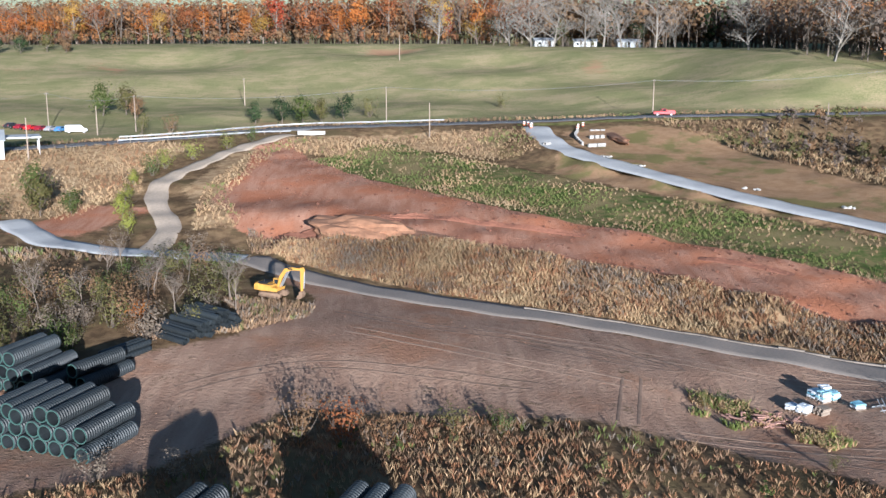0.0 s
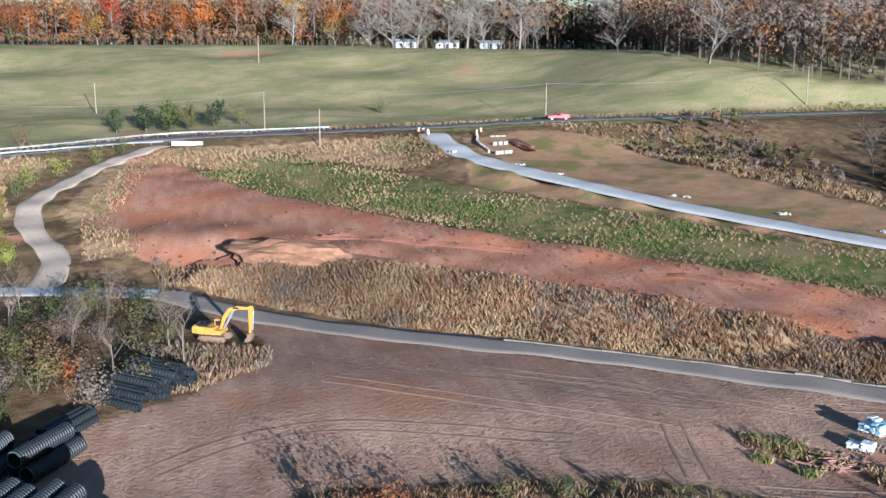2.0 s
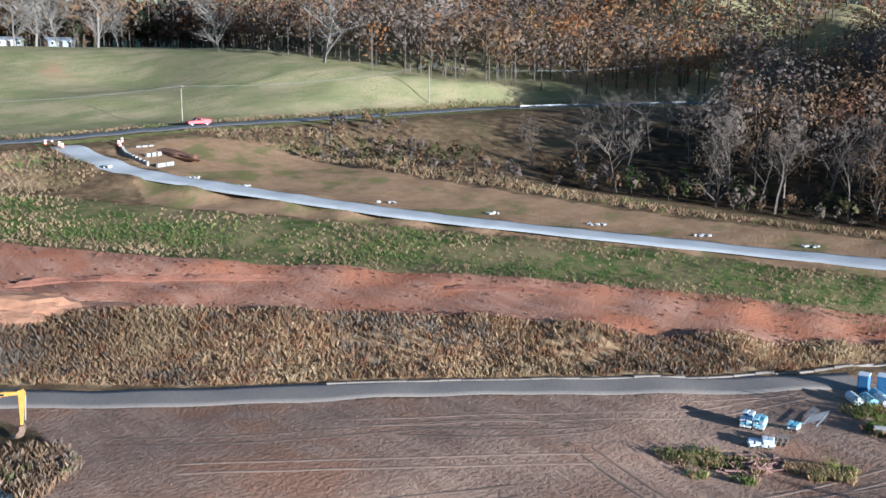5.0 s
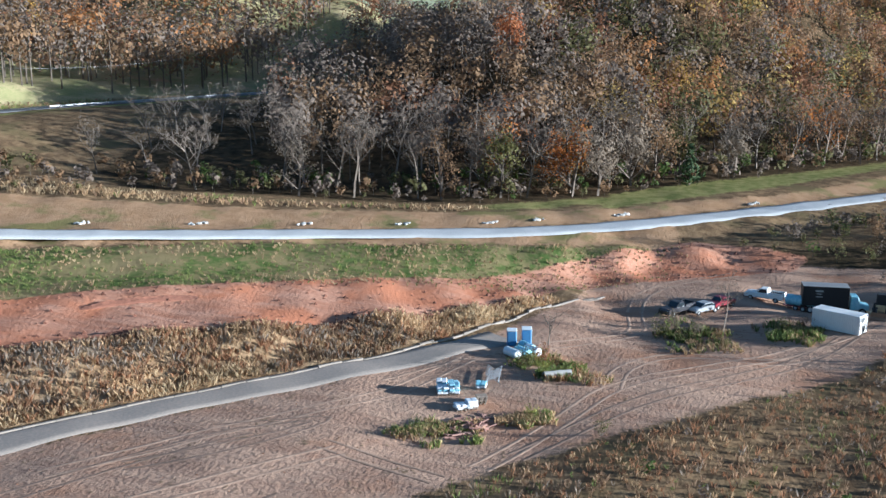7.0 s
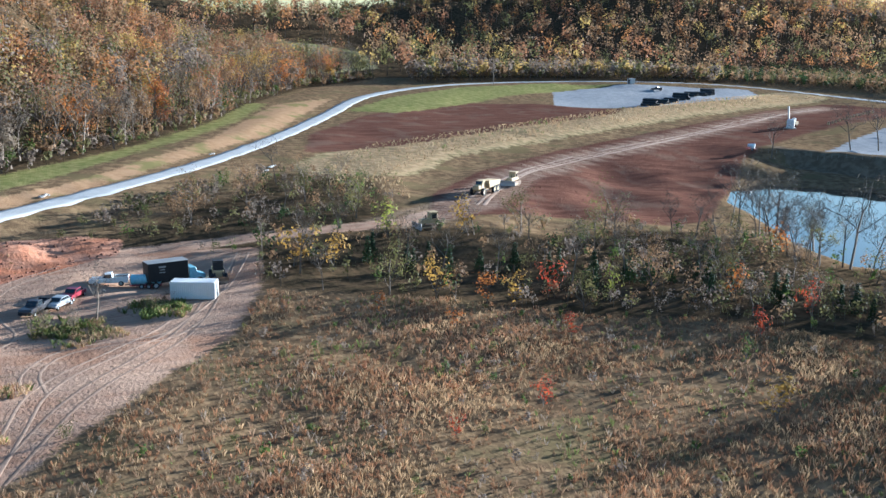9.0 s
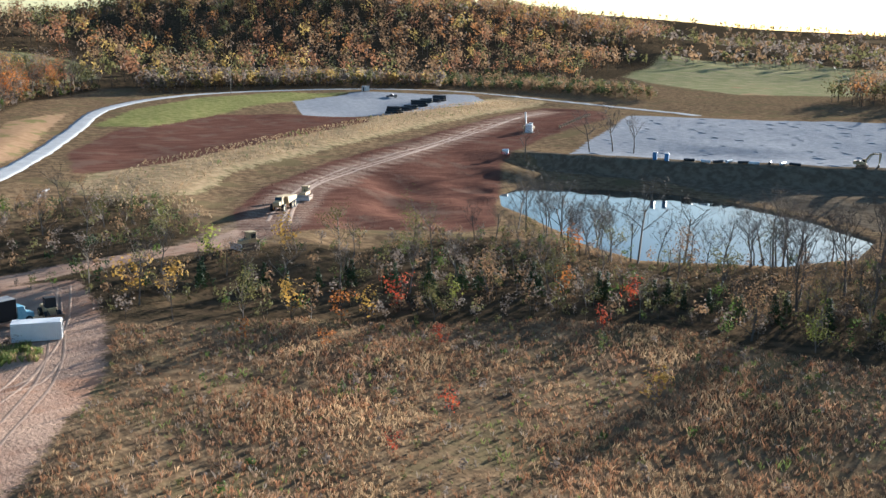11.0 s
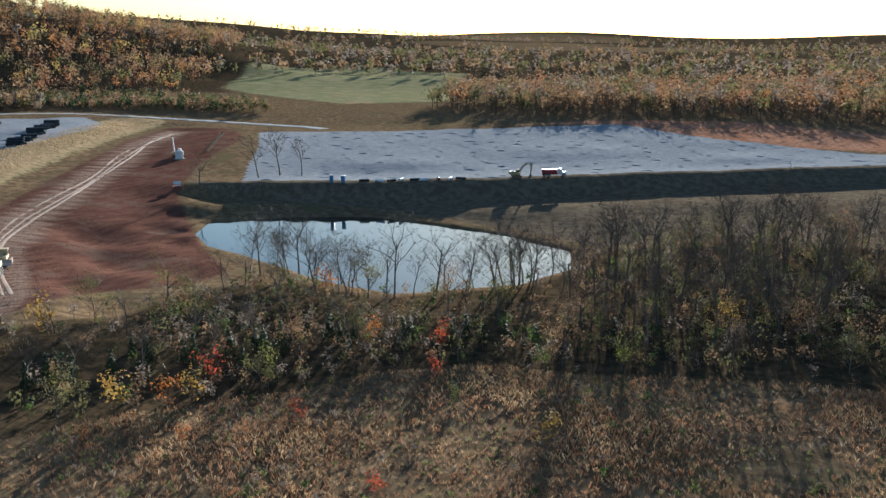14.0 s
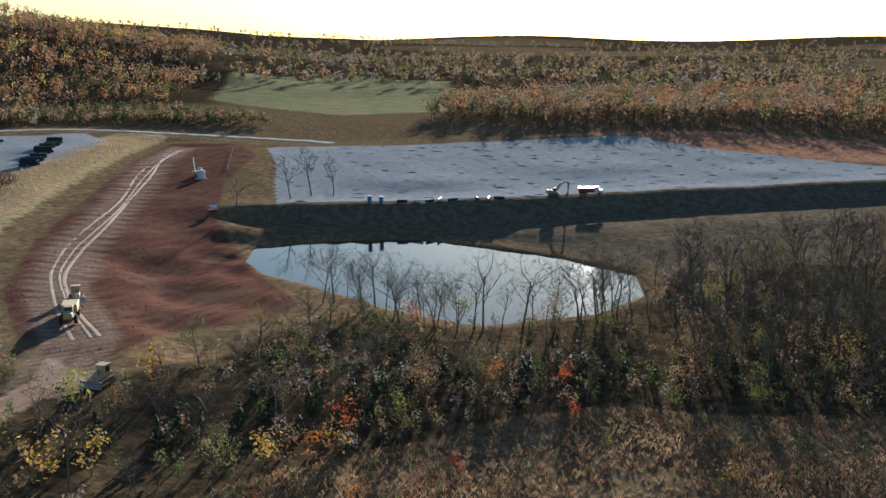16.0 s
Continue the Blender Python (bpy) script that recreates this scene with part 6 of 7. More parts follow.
dump = thing("dump_truck", 81.5, -184.5, 205)
part("chassis", box((7.5, 1.0, 0.3), (0, 0, 0.9)), MAT_BLACK, dump)
part("tipper_body", slab([(-3.8, 1.1), (0.9, 1.1), (1.1, 2.5), (-3.9, 2.4)], -1.2, 1.2), MAT_DARK_RED, dump, "dull red tipper body")
cab = part("cab", slab([(1.3, 0.8), (2.6, 0.8), (2.6, 1.7), (2.4, 2.6), (1.3, 2.6)], -1.1, 1.1, 0.08), MAT_WHITE, dump)
part("windscreen", box((0.04, 1.9, 0.7), (2.54, 0, 2.15), (0, -12, 0)), MAT_GLASS, cab)
part("bonnet", box((1.2, 1.8, 0.8), (3.2, 0, 1.25), bevel=0.1), MAT_WHITE, dump)
for wx in (-2.9, -1.6, 3.0):
    for s in (-1, 1):
        wheel(dump, wx, s * 1.0, 0.5, 0.4)
tagged(dump, "dump truck with white cab and red tipper", "dump truck")

# ---- supplies in the yard ----
def pallet(parent, x, y, z=0.0):
    for k in range(6):
        part("deck_board", box((0.12, 1.1, 0.03), (x - 0.48 + k * 0.19, y, z + 0.13), bevel=0), MAT_WOOD, parent)
    for s in (-0.45, 0, 0.45):
        part("bearer", box((1.15, 0.1, 0.1), (x, y + s, z + 0.055), bevel=0), MAT_WOOD, parent)


def bags(x, y, yaw, cols, rows, layers, mat, label):
    e = thing("pallet_of_bags", x, y, yaw)
    for i in range(cols):
        for j in range(rows):
            pallet(e, i * 1.3, j * 1.2)
            for k in range(layers - (1 if (i + j) % 2 else 0)):
                for a in (-0.27, 0.27):
                    bm = box((1.12 + rng.normal(0, 0.05), 0.56, 0.24), (i * 1.3 + rng.normal(0, 0.06), j * 1.2 + a, 0.28 + k * 0.24), (rng.normal(0, 3), rng.normal(0, 3), rng.normal(0, 7)), 0.08)
                    part("bag", bm, mat if (k + i) % 2 else MAT_WRAP, e)
    return tagged(e, label, "pallet")


bags(38.6, 94.6, 25, 2, 2, 4, MAT_BLUE_WRAP, "pallets of white and blue wrapped bags")
bags(41.2, 92.6, 15, 1, 1, 2, MAT_BLUE_WRAP, "low pallet of white wrapped bags")
bags(35.6, 91.6, 40, 1, 2, 3, MAT_WRAP, "leaning stack of pale wrapped sacks on pallets")
stackp = thing("pallet_stack", 37.2, 91.2, 30)
for k in range(5):
    pallet(stackp, rng.normal(0, 0.05), rng.normal(0, 0.05), k * 0.15)
tagged(stackp, "stack of empty grey wooden pallets", "pallet")
pile = thing("timber_pile", 31.2, 90.2, 0)
for k in range(46):
    a, q = rng.uniform(0, 6.28), rng.uniform(0, 1) ** 0.6
    ox, oy = 3.2 * q * math.cos(a), 1.9 * q * math.sin(a)
    part("timber", box((rng.uniform(0.8, 2.2), 0.16, 0.10), (ox, oy, 0.12 + 0.55 * (1 - q) * rng.uniform(0.5, 1)), (rng.normal(0, 12), rng.normal(0, 12), rng.uniform(0, 180)), 0), MAT_PINK_WOOD, pile)
tagged(pile, "heap of broken reddish timber on weedy ground", "wood pile")
for x, y, yaw, h in ((56.8, 94.4, 20, 1.9), (58.2, 93.0, 20, 1.9)):
    e = thing("blue_tank", x, y, yaw)
    part("body", box((1.15, 1.15, h), (0, 0, h / 2 + 0.1), bevel=0.12), MAT_BLUE, e)
    part("lid", box((1.2, 1.2, 0.18), (0, 0, h + 0.15), bevel=0.08), MAT_WRAP, e)
    tagged(e, "tall blue portable toilet cabin with pale roof", "portable toilet", "portable toilets")
for k, (x, y) in enumerate(((52.4, 92.9), (53.6, 92.0), (54.8, 91.2), (55.8, 92.2))):
    e = thing("wrapped_roll", x, y, 55)
    part("roll", rod((-1.1, 0, 0.5), (1.1, 0, 0.5), 0.5, sides=16), MAT_BLUE_WRAP if k % 2 else MAT_WRAP, e)
    part("core", rod((-1.13, 0, 0.5), (1.13, 0, 0.5), 0.1), MAT_BLACK, e)
    tagged(e, "roll of sheeting in pale blue plastic wrap", "roll", "wrapped rolls")
frames = thing("steel_frames", 44.6, 92.4, 15)
for k in range(7):
    part("frame_bar", rod((-1.6 + k * 0.5, -0.7, 0.05), (-1.3 + k * 0.5, 0.8, 0.9), 0.04), MAT_STEEL, frames)
    part("frame_bar", rod((-1.8 + k * 0.45, 0.9, 0.05), (-1.2 + k * 0.5, -0.8, 0.8), 0.04), MAT_STEEL, frames)
for s in (-0.6, 0.6):
    part("rail", rod((-2.0, s, 0.25), (2.0, s, 0.4), 0.05), MAT_STEEL, frames)
tagged(frames, "tangle of galvanised steel frames on the ground", "frame")
for k in range(2):
    e = thing("concrete_pipe", 46.6 + k * 0.6, 86.4 - k * 0.7, -50)
    bm = lathe([(-1.1, 0.30), (-1.1, 0.42), (1.1, 0.42), (1.1, 0.30)], 16)
    bmesh.ops.translate(bm, vec=(0, 0, 0.42), verts=bm.verts)
    part("barrel", bm, MAT_CONCRETE, e)
    tagged(e, "short pale concrete drain pipe on grass", "pipe", "concrete pipes")

# ---- earthworks: a dumped heap at the end of the bank, windrows darkened as the bench shadow, a kerb ----
def heap(name, x, y, sx, sy, sz, yaw, mat, label, seed):
    bm = rough_lump(sx, sy, sz, seed, 4, 0.16)
    ob = new(name)
    ob.matrix_basis = pose(x, y, at(x, y) - 0.1, 0, 0, yaw)
    part("earth", bm, mat, ob)
    return tagged(ob, label, "earth heap")


heap("earth_heap", -12, 163, 10, 3.8, 2.4, -28, MAT_SPOIL, "long heap of freshly dumped tan earth", 1)
heap("earth_heap", -2, 158, 8, 2.4, 0.9, -32, MAT_SPOIL, "low tail of dumped tan earth", 2)


def ridge(name, line, width, tall, mat, label, seed):
    """A long loose bank of earth with an uneven crest."""
    p = along([(x, y, 0) for x, y in line], 0.5)
    d = np.gradient(p[:, :2], axis=0)
    d /= np.linalg.norm(d, axis=1)[:, None]
    side = np.stack([d[:, 1], -d[:, 0]], 1)
    n, cols_ = len(p), 9
    u = np.linspace(-1, 1, cols_)
    ends = np.clip(np.minimum(np.arange(n), np.arange(n)[::-1]) / 8, 0, 1)
    vary = np.interp(np.arange(n), np.arange(0, n + 6, 5), np.random.default_rng(seed).uniform(0.45, 1.15, len(np.arange(0, n + 6, 5))))
    r = np.random.default_rng(seed + 1)
    v = []
    for k in range(cols_):
        xy = p[:, :2] + side * (u[k] * width / 2 + 0.25 * wave(p[:, 0], p[:, 1], 1.1, seed + k * 0.2))[:, None]
        lift = tall * ends * vary * (1 - abs(u[k])) ** 0.8 + r.normal(0, 0.08 * tall, n) * (1 - abs(u[k])) - (0.15 if abs(u[k]) == 1 else 0)
        v.append(np.column_stack([xy, height(xy[:, 0], xy[:, 1]) + lift]))
    v = np.stack(v, 1).reshape(-1, 3)
    i = (np.arange(n - 1)[:, None] * cols_ + np.arange(cols_ - 1)[None, :]).ravel()
    e = new(name)
    new("earth", np_mesh("earth", v, np.stack([i, i + 1, i + 1 + cols_, i + cols_], 1), mat)).parent = e
    return tagged(e, label, "earth bank")


# low ridges whose dark colour paints the shadow band across the bench
ridge("shade_windrow", [(-9, 171.6), (-2, 170.4), (6, 166.4), (14, 161.8), (24, 156)], 1.9, 0.8, MAT_CLOD_SHADE, "long low clod ridge darkened as the bench shadow band", 3)
ridge("shade_windrow", [(38, 142), (43, 138.5), (49, 133)], 1.6, 0.6, MAT_CLOD_SHADE, "short low clod ridge darkened as a shadow streak", 5)
ridge("shade_windrow", [(-27, 168.4), (-20, 167.4), (-12, 168.6), (-5, 169)], 2.4, 1.0, MAT_CLOD_SHADE, "crumbled clay ridge darkened as the shadow behind the heap", 8)
ridge("bank_lip", [(0, 155.6), (14, 146), (28, 135.5), (42, 120.6), (54, 110.8), (66, 103.4), (78, 97.4)], 1.7, 0.55, MAT_CLOD_SHADE, "low clay lip along the top of the bank", 7)
kerb = along([(12, 128.6, 0), (22, 122.4, 0), (32.6, 115.6, 0), (46.5, 106.6, 0), (56, 102.2, 0), (66, 98.4, 0), (78, 94.2, 0), (86, 90, 0)], 2.4)
kerb_thing = thing("kerb", 0, 0, 0, z=0)
for a, b in zip(kerb[:-1], kerb[1:]):
    m = (a + b) / 2
    part("kerb_stone", box((np.linalg.norm(b - a) - 0.05, 0.3, 0.45), (m[0], m[1], at(m[0], m[1]) + 0.0), (0, 0, math.degrees(math.atan2(b[1] - a[1], b[0] - a[0]))), 0.02), MAT_KERB, kerb_thing)
tagged(kerb_thing, "line of pale concrete kerb at the foot of the bank", "kerb", kind="structure")


def litter(name, xs, ys, smin, smax, mat, label, shape=(1, 1, 1)):
    """Loose clods and stones in one mesh."""
    n = len(xs)
    oct_v = np.array([(1, 0, 0), (0, 1, 0), (-1, 0, 0), (0, -1, 0), (0, 0, 0.8), (0, 0, -0.5)])
    oct_f = np.array([(0, 1, 4), (1, 2, 4), (2, 3, 4), (3, 0, 4), (1, 0, 5), (2, 1, 5), (3, 2, 5), (0, 3, 5)])
    s = rng.uniform(smin, smax, n) ** 1.0
    v = oct_v[None] * (s[:, None, None] * rng.uniform(0.6, 1.4, (n, 6, 3)) * shape) + np.stack([xs, ys, height(xs, ys)], 1)[:, None]
    f = oct_f[None] + np.arange(n)[:, None, None] * 6
    return tagged(new(name, np_mesh(name, v.reshape(-1, 3), f.reshape(-1, 3), mat)), label, "clods", kind="stuff")


cx, cy, cd = strew(BENCH_AREA, 1.6)
edge = (cd < 3.5) | (rng.random(len(cx)) < 0.25)
litter("clods_bench", cx[edge], cy[edge], 0.08, 0.4, MAT_CLOD_SHADE, "loose red clay clods on the graded bench")
cx, cy, cd = strew(SLOPE_AREA, 4.0)
litter("clods_slope", cx, cy, 0.08, 0.25, MAT_CLOD_SHADE, "red clay clods on the cut slope")
cx, cy, cd = strew(YARD, 2.4)
litter("yard_stones", cx, cy, 0.03, 0.10, MAT_SPOIL, "small stones and clods in the yard")
cx, cy, cd = strew(PAD_BIG, 13)
litter("pad_heaps", cx, cy, 0.5, 1.1, MAT_ROOF, "low flat grey dashes in rows on the pad", (2.6, 0.5, 0.35))

# ---- erosion check stones beside the gravel road ----
for x, y in ((36.4, 213.4), (41.5, 204), (58.6, 183.9), (71.4, 170.0), (81.4, 155.8), (90.4, 141.7), (99.2, 127.7), (106.9, 114.8), (112.4, 107.7), (122.6, 95.8), (142.2, 75.2), (191.2, 34.6), (173.5, 24.2), (169, 27)):
    e = thing("stone_check", x, y, -35)
    for k in range(9):
        bm = rough_lump(rng.uniform(0.25, 0.5), rng.uniform(0.2, 0.4), rng.uniform(0.15, 0.3), k + x, 1, 0.2)
        bmesh.ops.translate(bm, vec=(rng.uniform(-1.6, 1.6), rng.uniform(-0.4, 0.4), 0.15), verts=bm.verts)
        part("stone", bm, MAT_STONE, e)
    tagged(e, "low dam of pale rip-rap stones beside the road", "stones", "stone dams along the road")

# ---- culvert inlet at the junction ----
wall_thing = thing("culvert_wall", 0, 0, 0, z=0)
for line, courses in (([(34.5, 241), (33.2, 236), (32.8, 231), (33.5, 226)], 2), ([(34.5, 224), (38.5, 226)], 2), ([(36, 233), (39.8, 234.5)], 2), ([(37.5, 241.5), (41, 241)], 1)):
    pts = along([(x, y, 0) for x, y in line], 1.1)
    for a, b in zip(pts[:-1], pts[1:]):
        m = (a + b) / 2
        for c in range(courses):
            part("block", box((1.06, 0.5, 0.42), (m[0], m[1], at(m[0], m[1]) + 0.1 + c * 0.43), (0, 0, math.degrees(math.atan2(b[1] - a[1], b[0] - a[0]))), 0.03), MAT_CONCRETE, wall_thing)
tagged(wall_thing, "pale concrete block walls of a culvert inlet", "wall")
heap("earth_heap", 42.2, 234, 1.6, 9, 1.0, 8, MAT_SPOIL, "curved bank of orange earth round the inlet", 5)
culv = thing("culvert_end", 25.4, 224.6, 40)
bm = lathe([(-0.8, 0.42), (-0.8, 0.52), (0.8, 0.52), (0.8, 0.42)], 16)
bmesh.ops.translate(bm, vec=(0, 0, 0.4), verts=bm.verts)
part("barrel", bm, MAT_CONCRETE, culv)
tagged(culv, "pale concrete culvert end under the road", "culvert")
for x, y in ((22.6, 251.0), (23.4, 249.4), (24.0, 246.8), (23.6, 243.8), (35.0, 244.3), (36.4, 246.0), (34.6, 242.4)):
    e = thing("traffic_drum", x, y)
    part("base", rod((0, 0, 0), (0, 0, 0.1), 0.42, sides=14), MAT_BLACK, e)
    for k in range(4):
        part("band", rod((0, 0, 0.1 + k * 0.24), (0, 0, 0.34 + k * 0.24), 0.33 - k * 0.02, 0.31 - k * 0.02, 14), MAT_WHITE if k % 2 else MAT_ORANGE, e)
    tagged(e, "orange and white striped traffic drum", "traffic drum", "drums at the junction")

# ---- country road: lines, rails, barrier, poles ----
def guard_rail(line, label):
    pts = along(line, 3.8)
    e = thing("guard_rail", 0, 0, 0, z=0)
    for a, b in zip(pts[:-1], pts[1:]):
        za, zb = at(a[0], a[1]), at(b[0], b[1])
        part("post", box((0.16, 0.16, 0.95), (a[0], a[1], za + 0.45)), MAT_WOOD, e)
        yaw = math.degrees(math.atan2(b[1] - a[1], b[0] - a[0]))
        for dz in (0.62, 0.80):
            part("beam", box((np.linalg.norm(b[:2] - a[:2]), 0.07, 0.15), ((a[0] + b[0]) / 2, (a[1] + b[1]) / 2, (za + zb) / 2 + dz), (0, -math.degrees(math.atan2(zb - za, np.linalg.norm(b[:2] - a[:2]))), yaw), 0.02), MAT_STEEL, e)
    return tagged(e, label, "guard rail")


guard_rail([(-74, 238.5, 0), (-55, 248, 0), (-36, 258.3, 0)], "galvanised guard rail on the near road side")
guard_rail([(-76, 246.5, 0), (-62, 253.5, 0), (-38, 268, 0), (-20, 268, 0), (3, 266, 0)], "galvanised guard rail on the far road side")
guard_rail([(146, 245, 0), (162, 240.5, 0), (185, 233, 0), (215, 222, 0)], "galvanised guard rail before the woods")
bar = thing("barrier", -30.4, 254.2, -12)
for k in range(3):
    part("section", slab([(-0.32, 0), (0.32, 0), (0.3, 0.15), (0.1, 0.45), (0.08, 0.95), (-0.08, 0.95), (-0.1, 0.45), (-0.3, 0.15)], -1.15, 1.15, 0.02), MAT_WHITE, bar).matrix_basis = pose(-2.4 + k * 2.4, 0, 0, 0, 0, 90)
tagged(bar, "white road barrier closing the dusty track", "barrier")
for off, lab in ((-3.3, "edge"), (3.3, "edge"), (0.08, "middle")):
    p = along(HIGHWAY, 3.0)
    d = np.gradient(p[:, :2], axis=0)
    d /= np.linalg.norm(d, axis=1)[:, None]
    side = np.stack([d[:, 1], -d[:, 0]], 1)
    l, r_ = p[:, :2] + side * (off - 0.09), p[:, :2] + side * (off + 0.09)
    zz = np.maximum(height(p[:, 0] + side[:, 0] * off, p[:, 1] + side[:, 1] * off), p[:, 2] - 0.1) + 0.185
    v = np.stack([np.column_stack([l, zz]), np.column_stack([r_, zz])], 1).reshape(-1, 3)
    i = np.arange(len(p) - 1) * 2
    tagged(new("trim_road_line", np_mesh("trim_road_line", v, np.stack([i, i + 1, i + 3, i + 2], 1), MAT_LINE)), "worn pale painted line on the country road", "road line", kind="structure")


def pole(x, y, h, label, arm=True):
    e = thing("utility_pole", x, y, rng.uniform(-5, 5))
    part("shaft", rod((0, 0, -0.5), (0, 0, h), 0.17, 0.11, 8), MAT_WOOD, e)
    if arm:
        arm_ob = part("crossarm", box((0.12, 2.2, 0.12), (0, 0, h - 0.5)), MAT_WOOD, e)
        for s in (-1, 0, 1):
            part("insulator", rod((0, s, h - 0.44), (0, s, h - 0.2), 0.05, sides=6), MAT_CONCRETE, arm_ob)
    return tagged(e, label, "utility pole", "poles along the road")


POLES = [(-160, 250, 9), (-102.5, 272, 10), (-77.6, 266, 9.5), (-12.5, 274, 9.5), (56.6, 261.5, 9), (128, 262, 10), (200, 244, 11)]
for x, y, h in POLES:
    pole(x, y, h, "weathered wooden utility pole beside the country road")
pole(-0.8, 246.8, 8.5, "short wooden pole at the bend", False)
pole(-58.5, 318, 8.5, "wooden pole standing in the pasture edge")
pole(-12, 372, 9, "lone wooden pole in the pasture", False)
pole(-85.7, 260, 7.5, "short leaning wooden pole", False)
pole(96, 246.4, 3, "short marker post on the verge", False)
pole(-86, 215.5, 9, "light pole beside the garage", False)
pole(377, -133, 13, "tall light pole by the haul road", False)
for (xa, ya, ha), (xb, yb, hb) in zip(POLES[:-1], POLES[1:]):
    for s in (-1, 0, 1):
        cu = bpy.data.curves.new("power_cable", "CURVE")
        cu.dimensions, cu.bevel_depth, cu.bevel_resolution = "3D", 0.013, 1
        sp = cu.splines.new("POLY")
        sp.points.add(12)
        za, zb = at(xa, ya) + ha - 0.2, at(xb, yb) + hb - 0.2
        for k in range(13):
            u = k / 12
            sp.points[k].co = (xa + (xb - xa) * u, ya + (yb - ya) * u + s, za + (zb - za) * u - 1.6 * 4 * u * (1 - u), 1)
        cu.materials.append(MAT_CABLE)
        tagged(new("power_cable", cu), "thin sagging power cable between poles", "cable", "power cables")


# ---- buildings ----
def house(x, y, yaw, l, w, h, wall_mat, roof_mat, label, name="house"):
    e = thing(name, x, y, yaw)
    part("wall", box((l, w, h + 0.6), (0, 0, h / 2 - 0.3), bevel=0.02), wall_mat, e)
    rise = w * 0.22
    bm = bmesh.new()
    bm.free()
    bm = slab([(-w / 2 - 0.4, h - 0.05), (w / 2 + 0.4, h - 0.05), (w / 2 + 0.4, h + 0.1), (0, h + rise), (-w / 2 - 0.4, h + 0.1)], -l / 2 - 0.4, l / 2 + 0.4, 0.02)
    bmesh.ops.rotate(bm, cent=(0, 0, 0), matrix=Matrix.Rotation(radians(90), 3, "Z"), verts=bm.verts)
    part("roof", bm, roof_mat, e)
    n = max(2, int(l / 3))
    for k in range(n):
        px_ = -l / 2 + l * (k + 0.5) / n
        for s in (-1, 1):
            if k == n // 2:
                part("door", box((0.95, 0.06, 2.0), (px_, s * (w / 2 + 0.02), 1.0)), MAT_BLACK, e)
            else:
                win = part("window", box((1.1, 0.08, 1.1), (px_, s * (w / 2 + 0.02), h * 0.58)), MAT_WHITE, e)
                part("pane", box((0.9, 0.04, 0.9), (px_, s * (w / 2 + 0.06), h * 0.58), bevel=0), MAT_GLASS, win)
    return tagged(e, label, "house" if name == "house" else "building")


house(44, 409, 4, 8, 5, 2.3, MAT_SIDING, MAT_ROOF, "small white house under pale bare trees")
house(60, 407, -3, 9, 5, 2.3, MAT_SIDING, MAT_ROOF, "low white house with grey roof under trees")
house(77, 407, 2, 9, 5, 2.3, MAT_ROOF, MAT_ROOF, "low grey house under bare trees")
house(-100, 216, 24, 16, 9, 3.6, MAT_SIDING, MAT_ROOF, "grey-roofed white garage building beside the road", "garage")
canopy = thing("canopy", -91, 222, 24)
part("roof", box((10, 7, 0.35), (0, 0, 3.6)), MAT_SIDING, canopy)
for sx in (-1, 1):
    for sy in (-1, 1):
        part("post", rod((sx * 4.5, sy * 3, -0.3), (sx * 4.5, sy * 3, 3.5), 0.1), MAT_WHITE, canopy)
tagged(canopy, "flat white canopy on thin posts", "canopy")

# ---- far site: cabins, tank, marker drums, materials ----
for x, y in ((139.4, -144.6), (136.4, -146.4)):
    e = thing("portable_toilet", x, y, 30)
    part("cabin", box((1.2, 1.2, 2.2), (0, 0, 1.15), bevel=0.08), MAT_BLUE, e)
    part("roof", box((1.25, 1.25, 0.15), (0, 0, 2.3), bevel=0.06), MAT_WHITE, e)
    tagged(e, "dark blue portable toilet on the embankment", "portable toilet", "portable toilets")
silo = thing("white_tank", 218, -170, 0)
part("body", rod((0, 0, 0.3), (0, 0, 3.0), 1.35, sides=24), MAT_WHITE, silo)
part("top", rod((0, 0, 3.0), (0, 0, 3.3), 1.35, 0.5, 24), MAT_WHITE, silo)
part("base", box((3.0, 3.0, 0.3), (0, 0, 0.15)), MAT_CONCRETE, silo)
tagged(silo, "white upright storage tank on the graded slope", "tank")
rig = thing("drill_rig", 223, -175, 20)
for s in (-1, 1):
    track_unit(rig, s * 0.9, 3.2, 0.8, 0.5)
part("deck", box((4.0, 2.0, 1.0), (0, 0, 1.35)), MAT_TAN_MACHINE, rig)
part("mast", box((0.5, 0.5, 5.5), (1.4, 0, 4.2), (0, 6, 0)), MAT_STEEL, rig, "tilted steel mast")
part("cab", box((1.2, 1.0, 1.3), (-1.0, 0.4, 2.4), bevel=0.06), MAT_WHITE, rig)
tagged(rig, "tan drill rig with tilted mast", "drill rig")
mix_m = thing("concrete_mixer", 178, -119.5, 40)
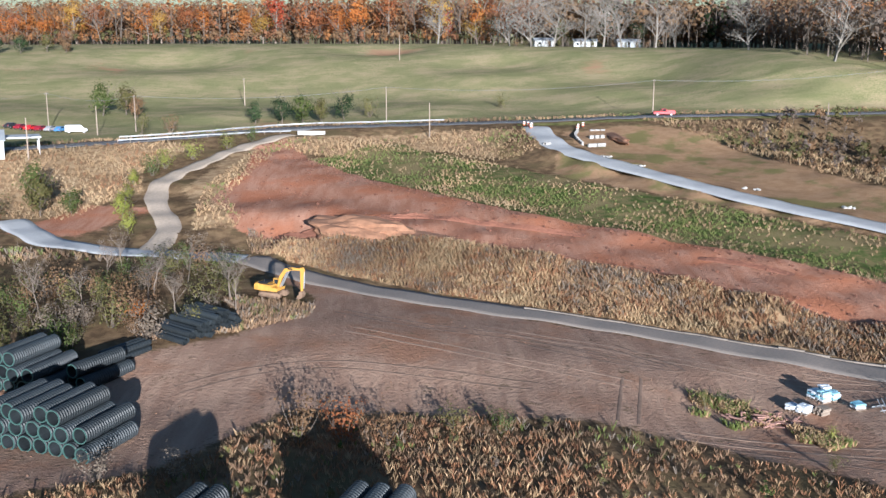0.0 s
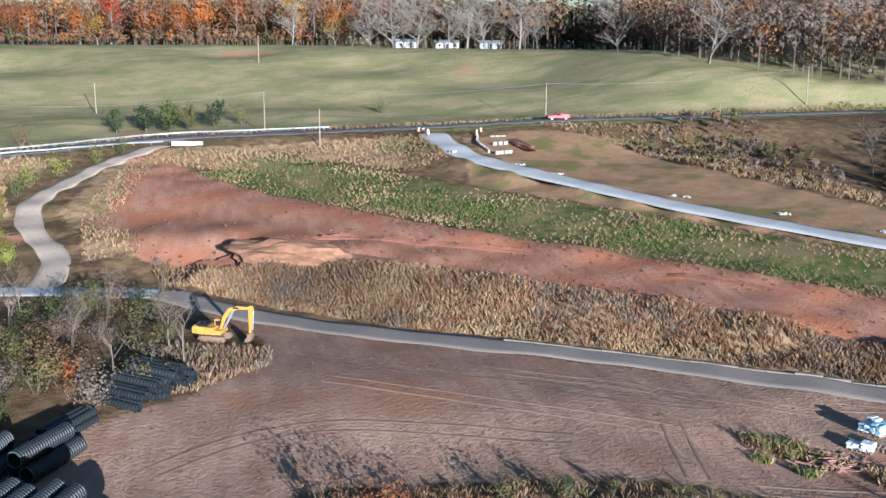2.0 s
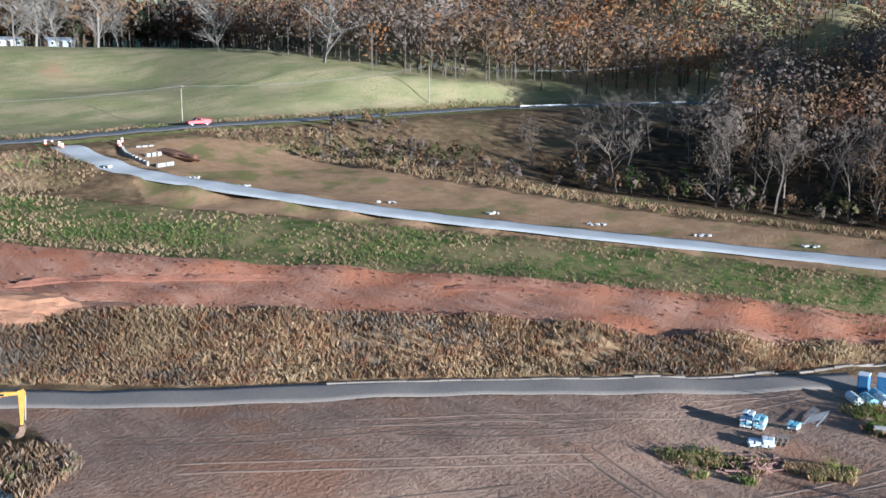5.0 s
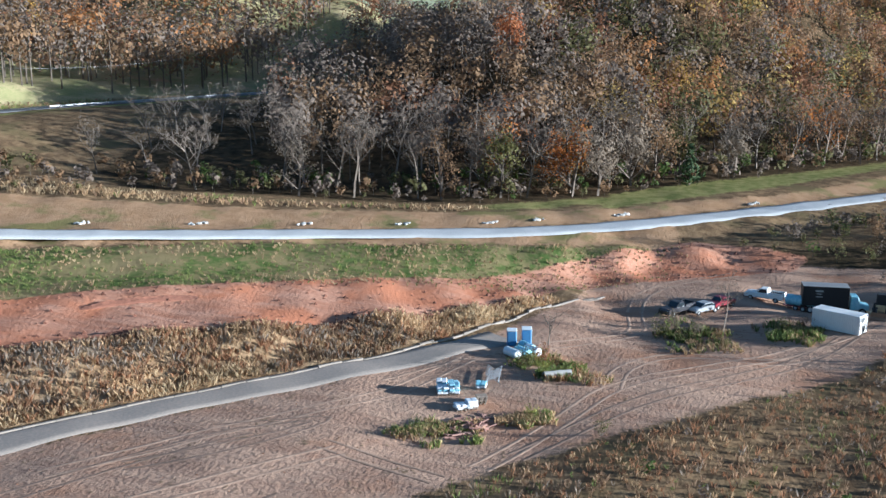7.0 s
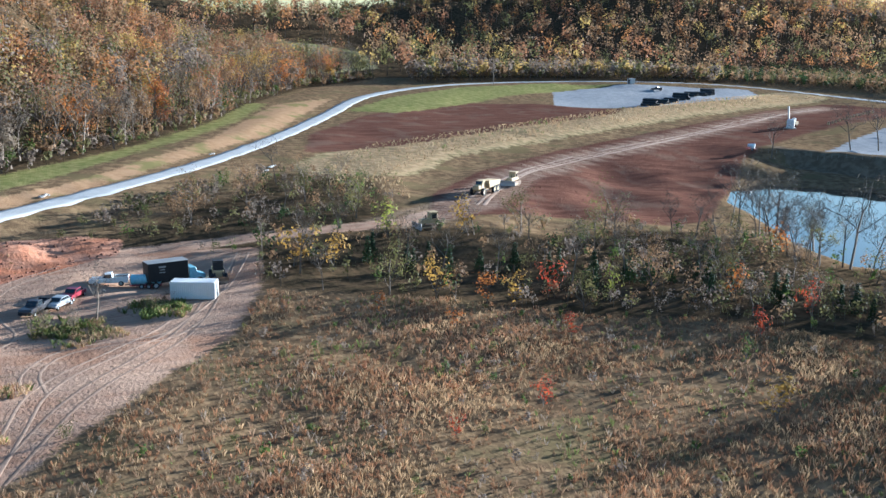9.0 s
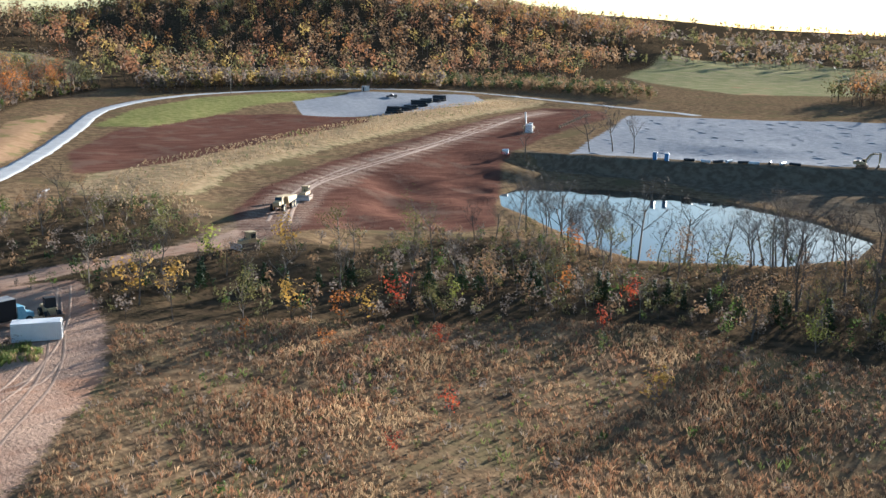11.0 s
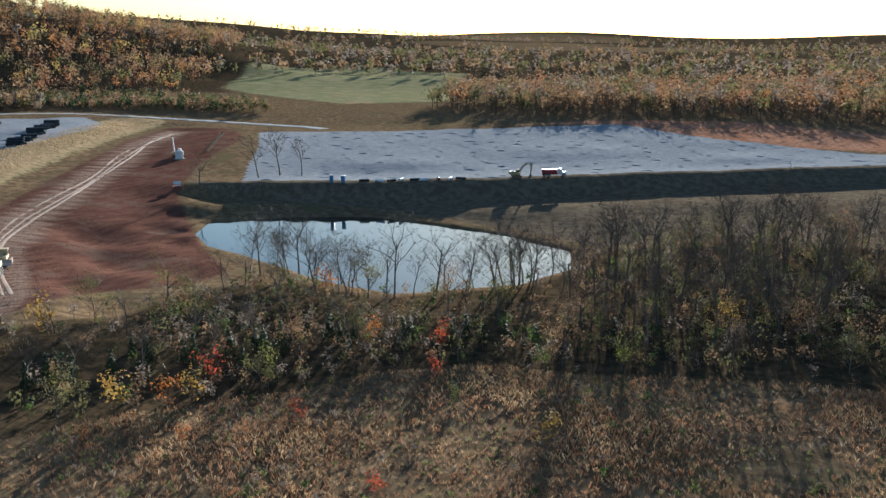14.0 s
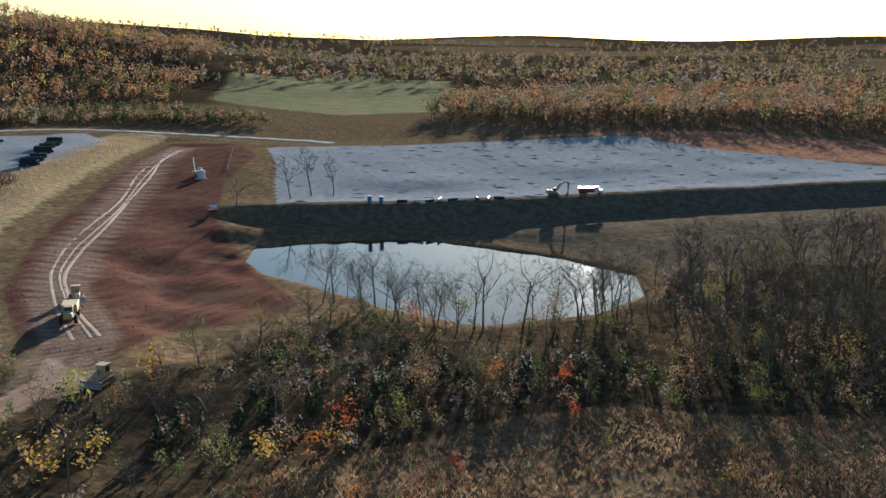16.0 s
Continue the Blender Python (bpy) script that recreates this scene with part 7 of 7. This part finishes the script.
part("drum", rod((-1, 0, 1.2), (1, 0, 1.5), 0.8, 0.4, 14), MAT_WRAP, mix_m)
part("frame", box((2.6, 1.2, 0.2), (0, 0, 0.5)), MAT_DARK_RED, mix_m)
for s in (-1, 1):
    wheel(mix_m, -0.4, s * 0.65, 0.35, 0.2)
tagged(mix_m, "small mixer trailer with pale drum", "mixer")
for k in range(14):
    e = thing("marker_drum", 221 + k * 2.9, -190 - k * 4.6)
    part("shell", rod((0, 0, 0), (0, 0, 1.0), 0.4, 0.36, 12), MAT_TAN_MACHINE, e)
    part("cap", rod((0, 0, 1.0), (0, 0, 1.06), 0.37, sides=12), MAT_BLACK, e)
    tagged(e, "dull tan drum in a line of markers", "drum", "marker drums")
for k in range(9):
    e = thing("wrapped_roll", 131 - k * 3.2 + rng.normal(0, 0.6), -151 - k * 1.8, rng.uniform(0, 180))
    part("roll", rod((-1.6, 0, 0.4), (1.6, 0, 0.4), 0.4, sides=12), MAT_WRAP if k % 2 else MAT_PIPE, e)
    part("core", rod((-1.63, 0, 0.4), (1.63, 0, 0.4), 0.1), MAT_BLACK, e)
    tagged(e, "roll of liner lying along the pad edge", "roll", "liner rolls")
motor("pickup", "pickup_truck", 349, -206, 40, MAT_DARK_CAR, "dark pickup parked on the small pad")
hut = thing("site_hut", 371, -206, 10)
part("body", box((3.0, 2.4, 2.4), (0, 0, 1.3)), MAT_SIDING, hut)
part("roof", box((3.3, 2.7, 0.15), (0, 0, 2.58)), MAT_ROOF, hut)
part("door", box((0.9, 0.05, 1.9), (0.3, 1.22, 1.05)), MAT_BLACK, hut)
tagged(hut, "small pale site hut by the haul road", "hut")
fence = thing("silt_fence", 0, 0, 0, z=0)
fp = along([(176, -120, 0), (170, -128, 0), (160, -133, 0), (148, -139, 0)], 1.8)
for a, b in zip(fp[:-1], fp[1:]):
    part("stake", rod((a[0], a[1], at(a[0], a[1]) - 0.2), (a[0], a[1], at(a[0], a[1]) + 1.1), 0.05, sides=6), MAT_WOOD, fence)
tagged(fence, "row of short wooden stakes above the pond", "fence")
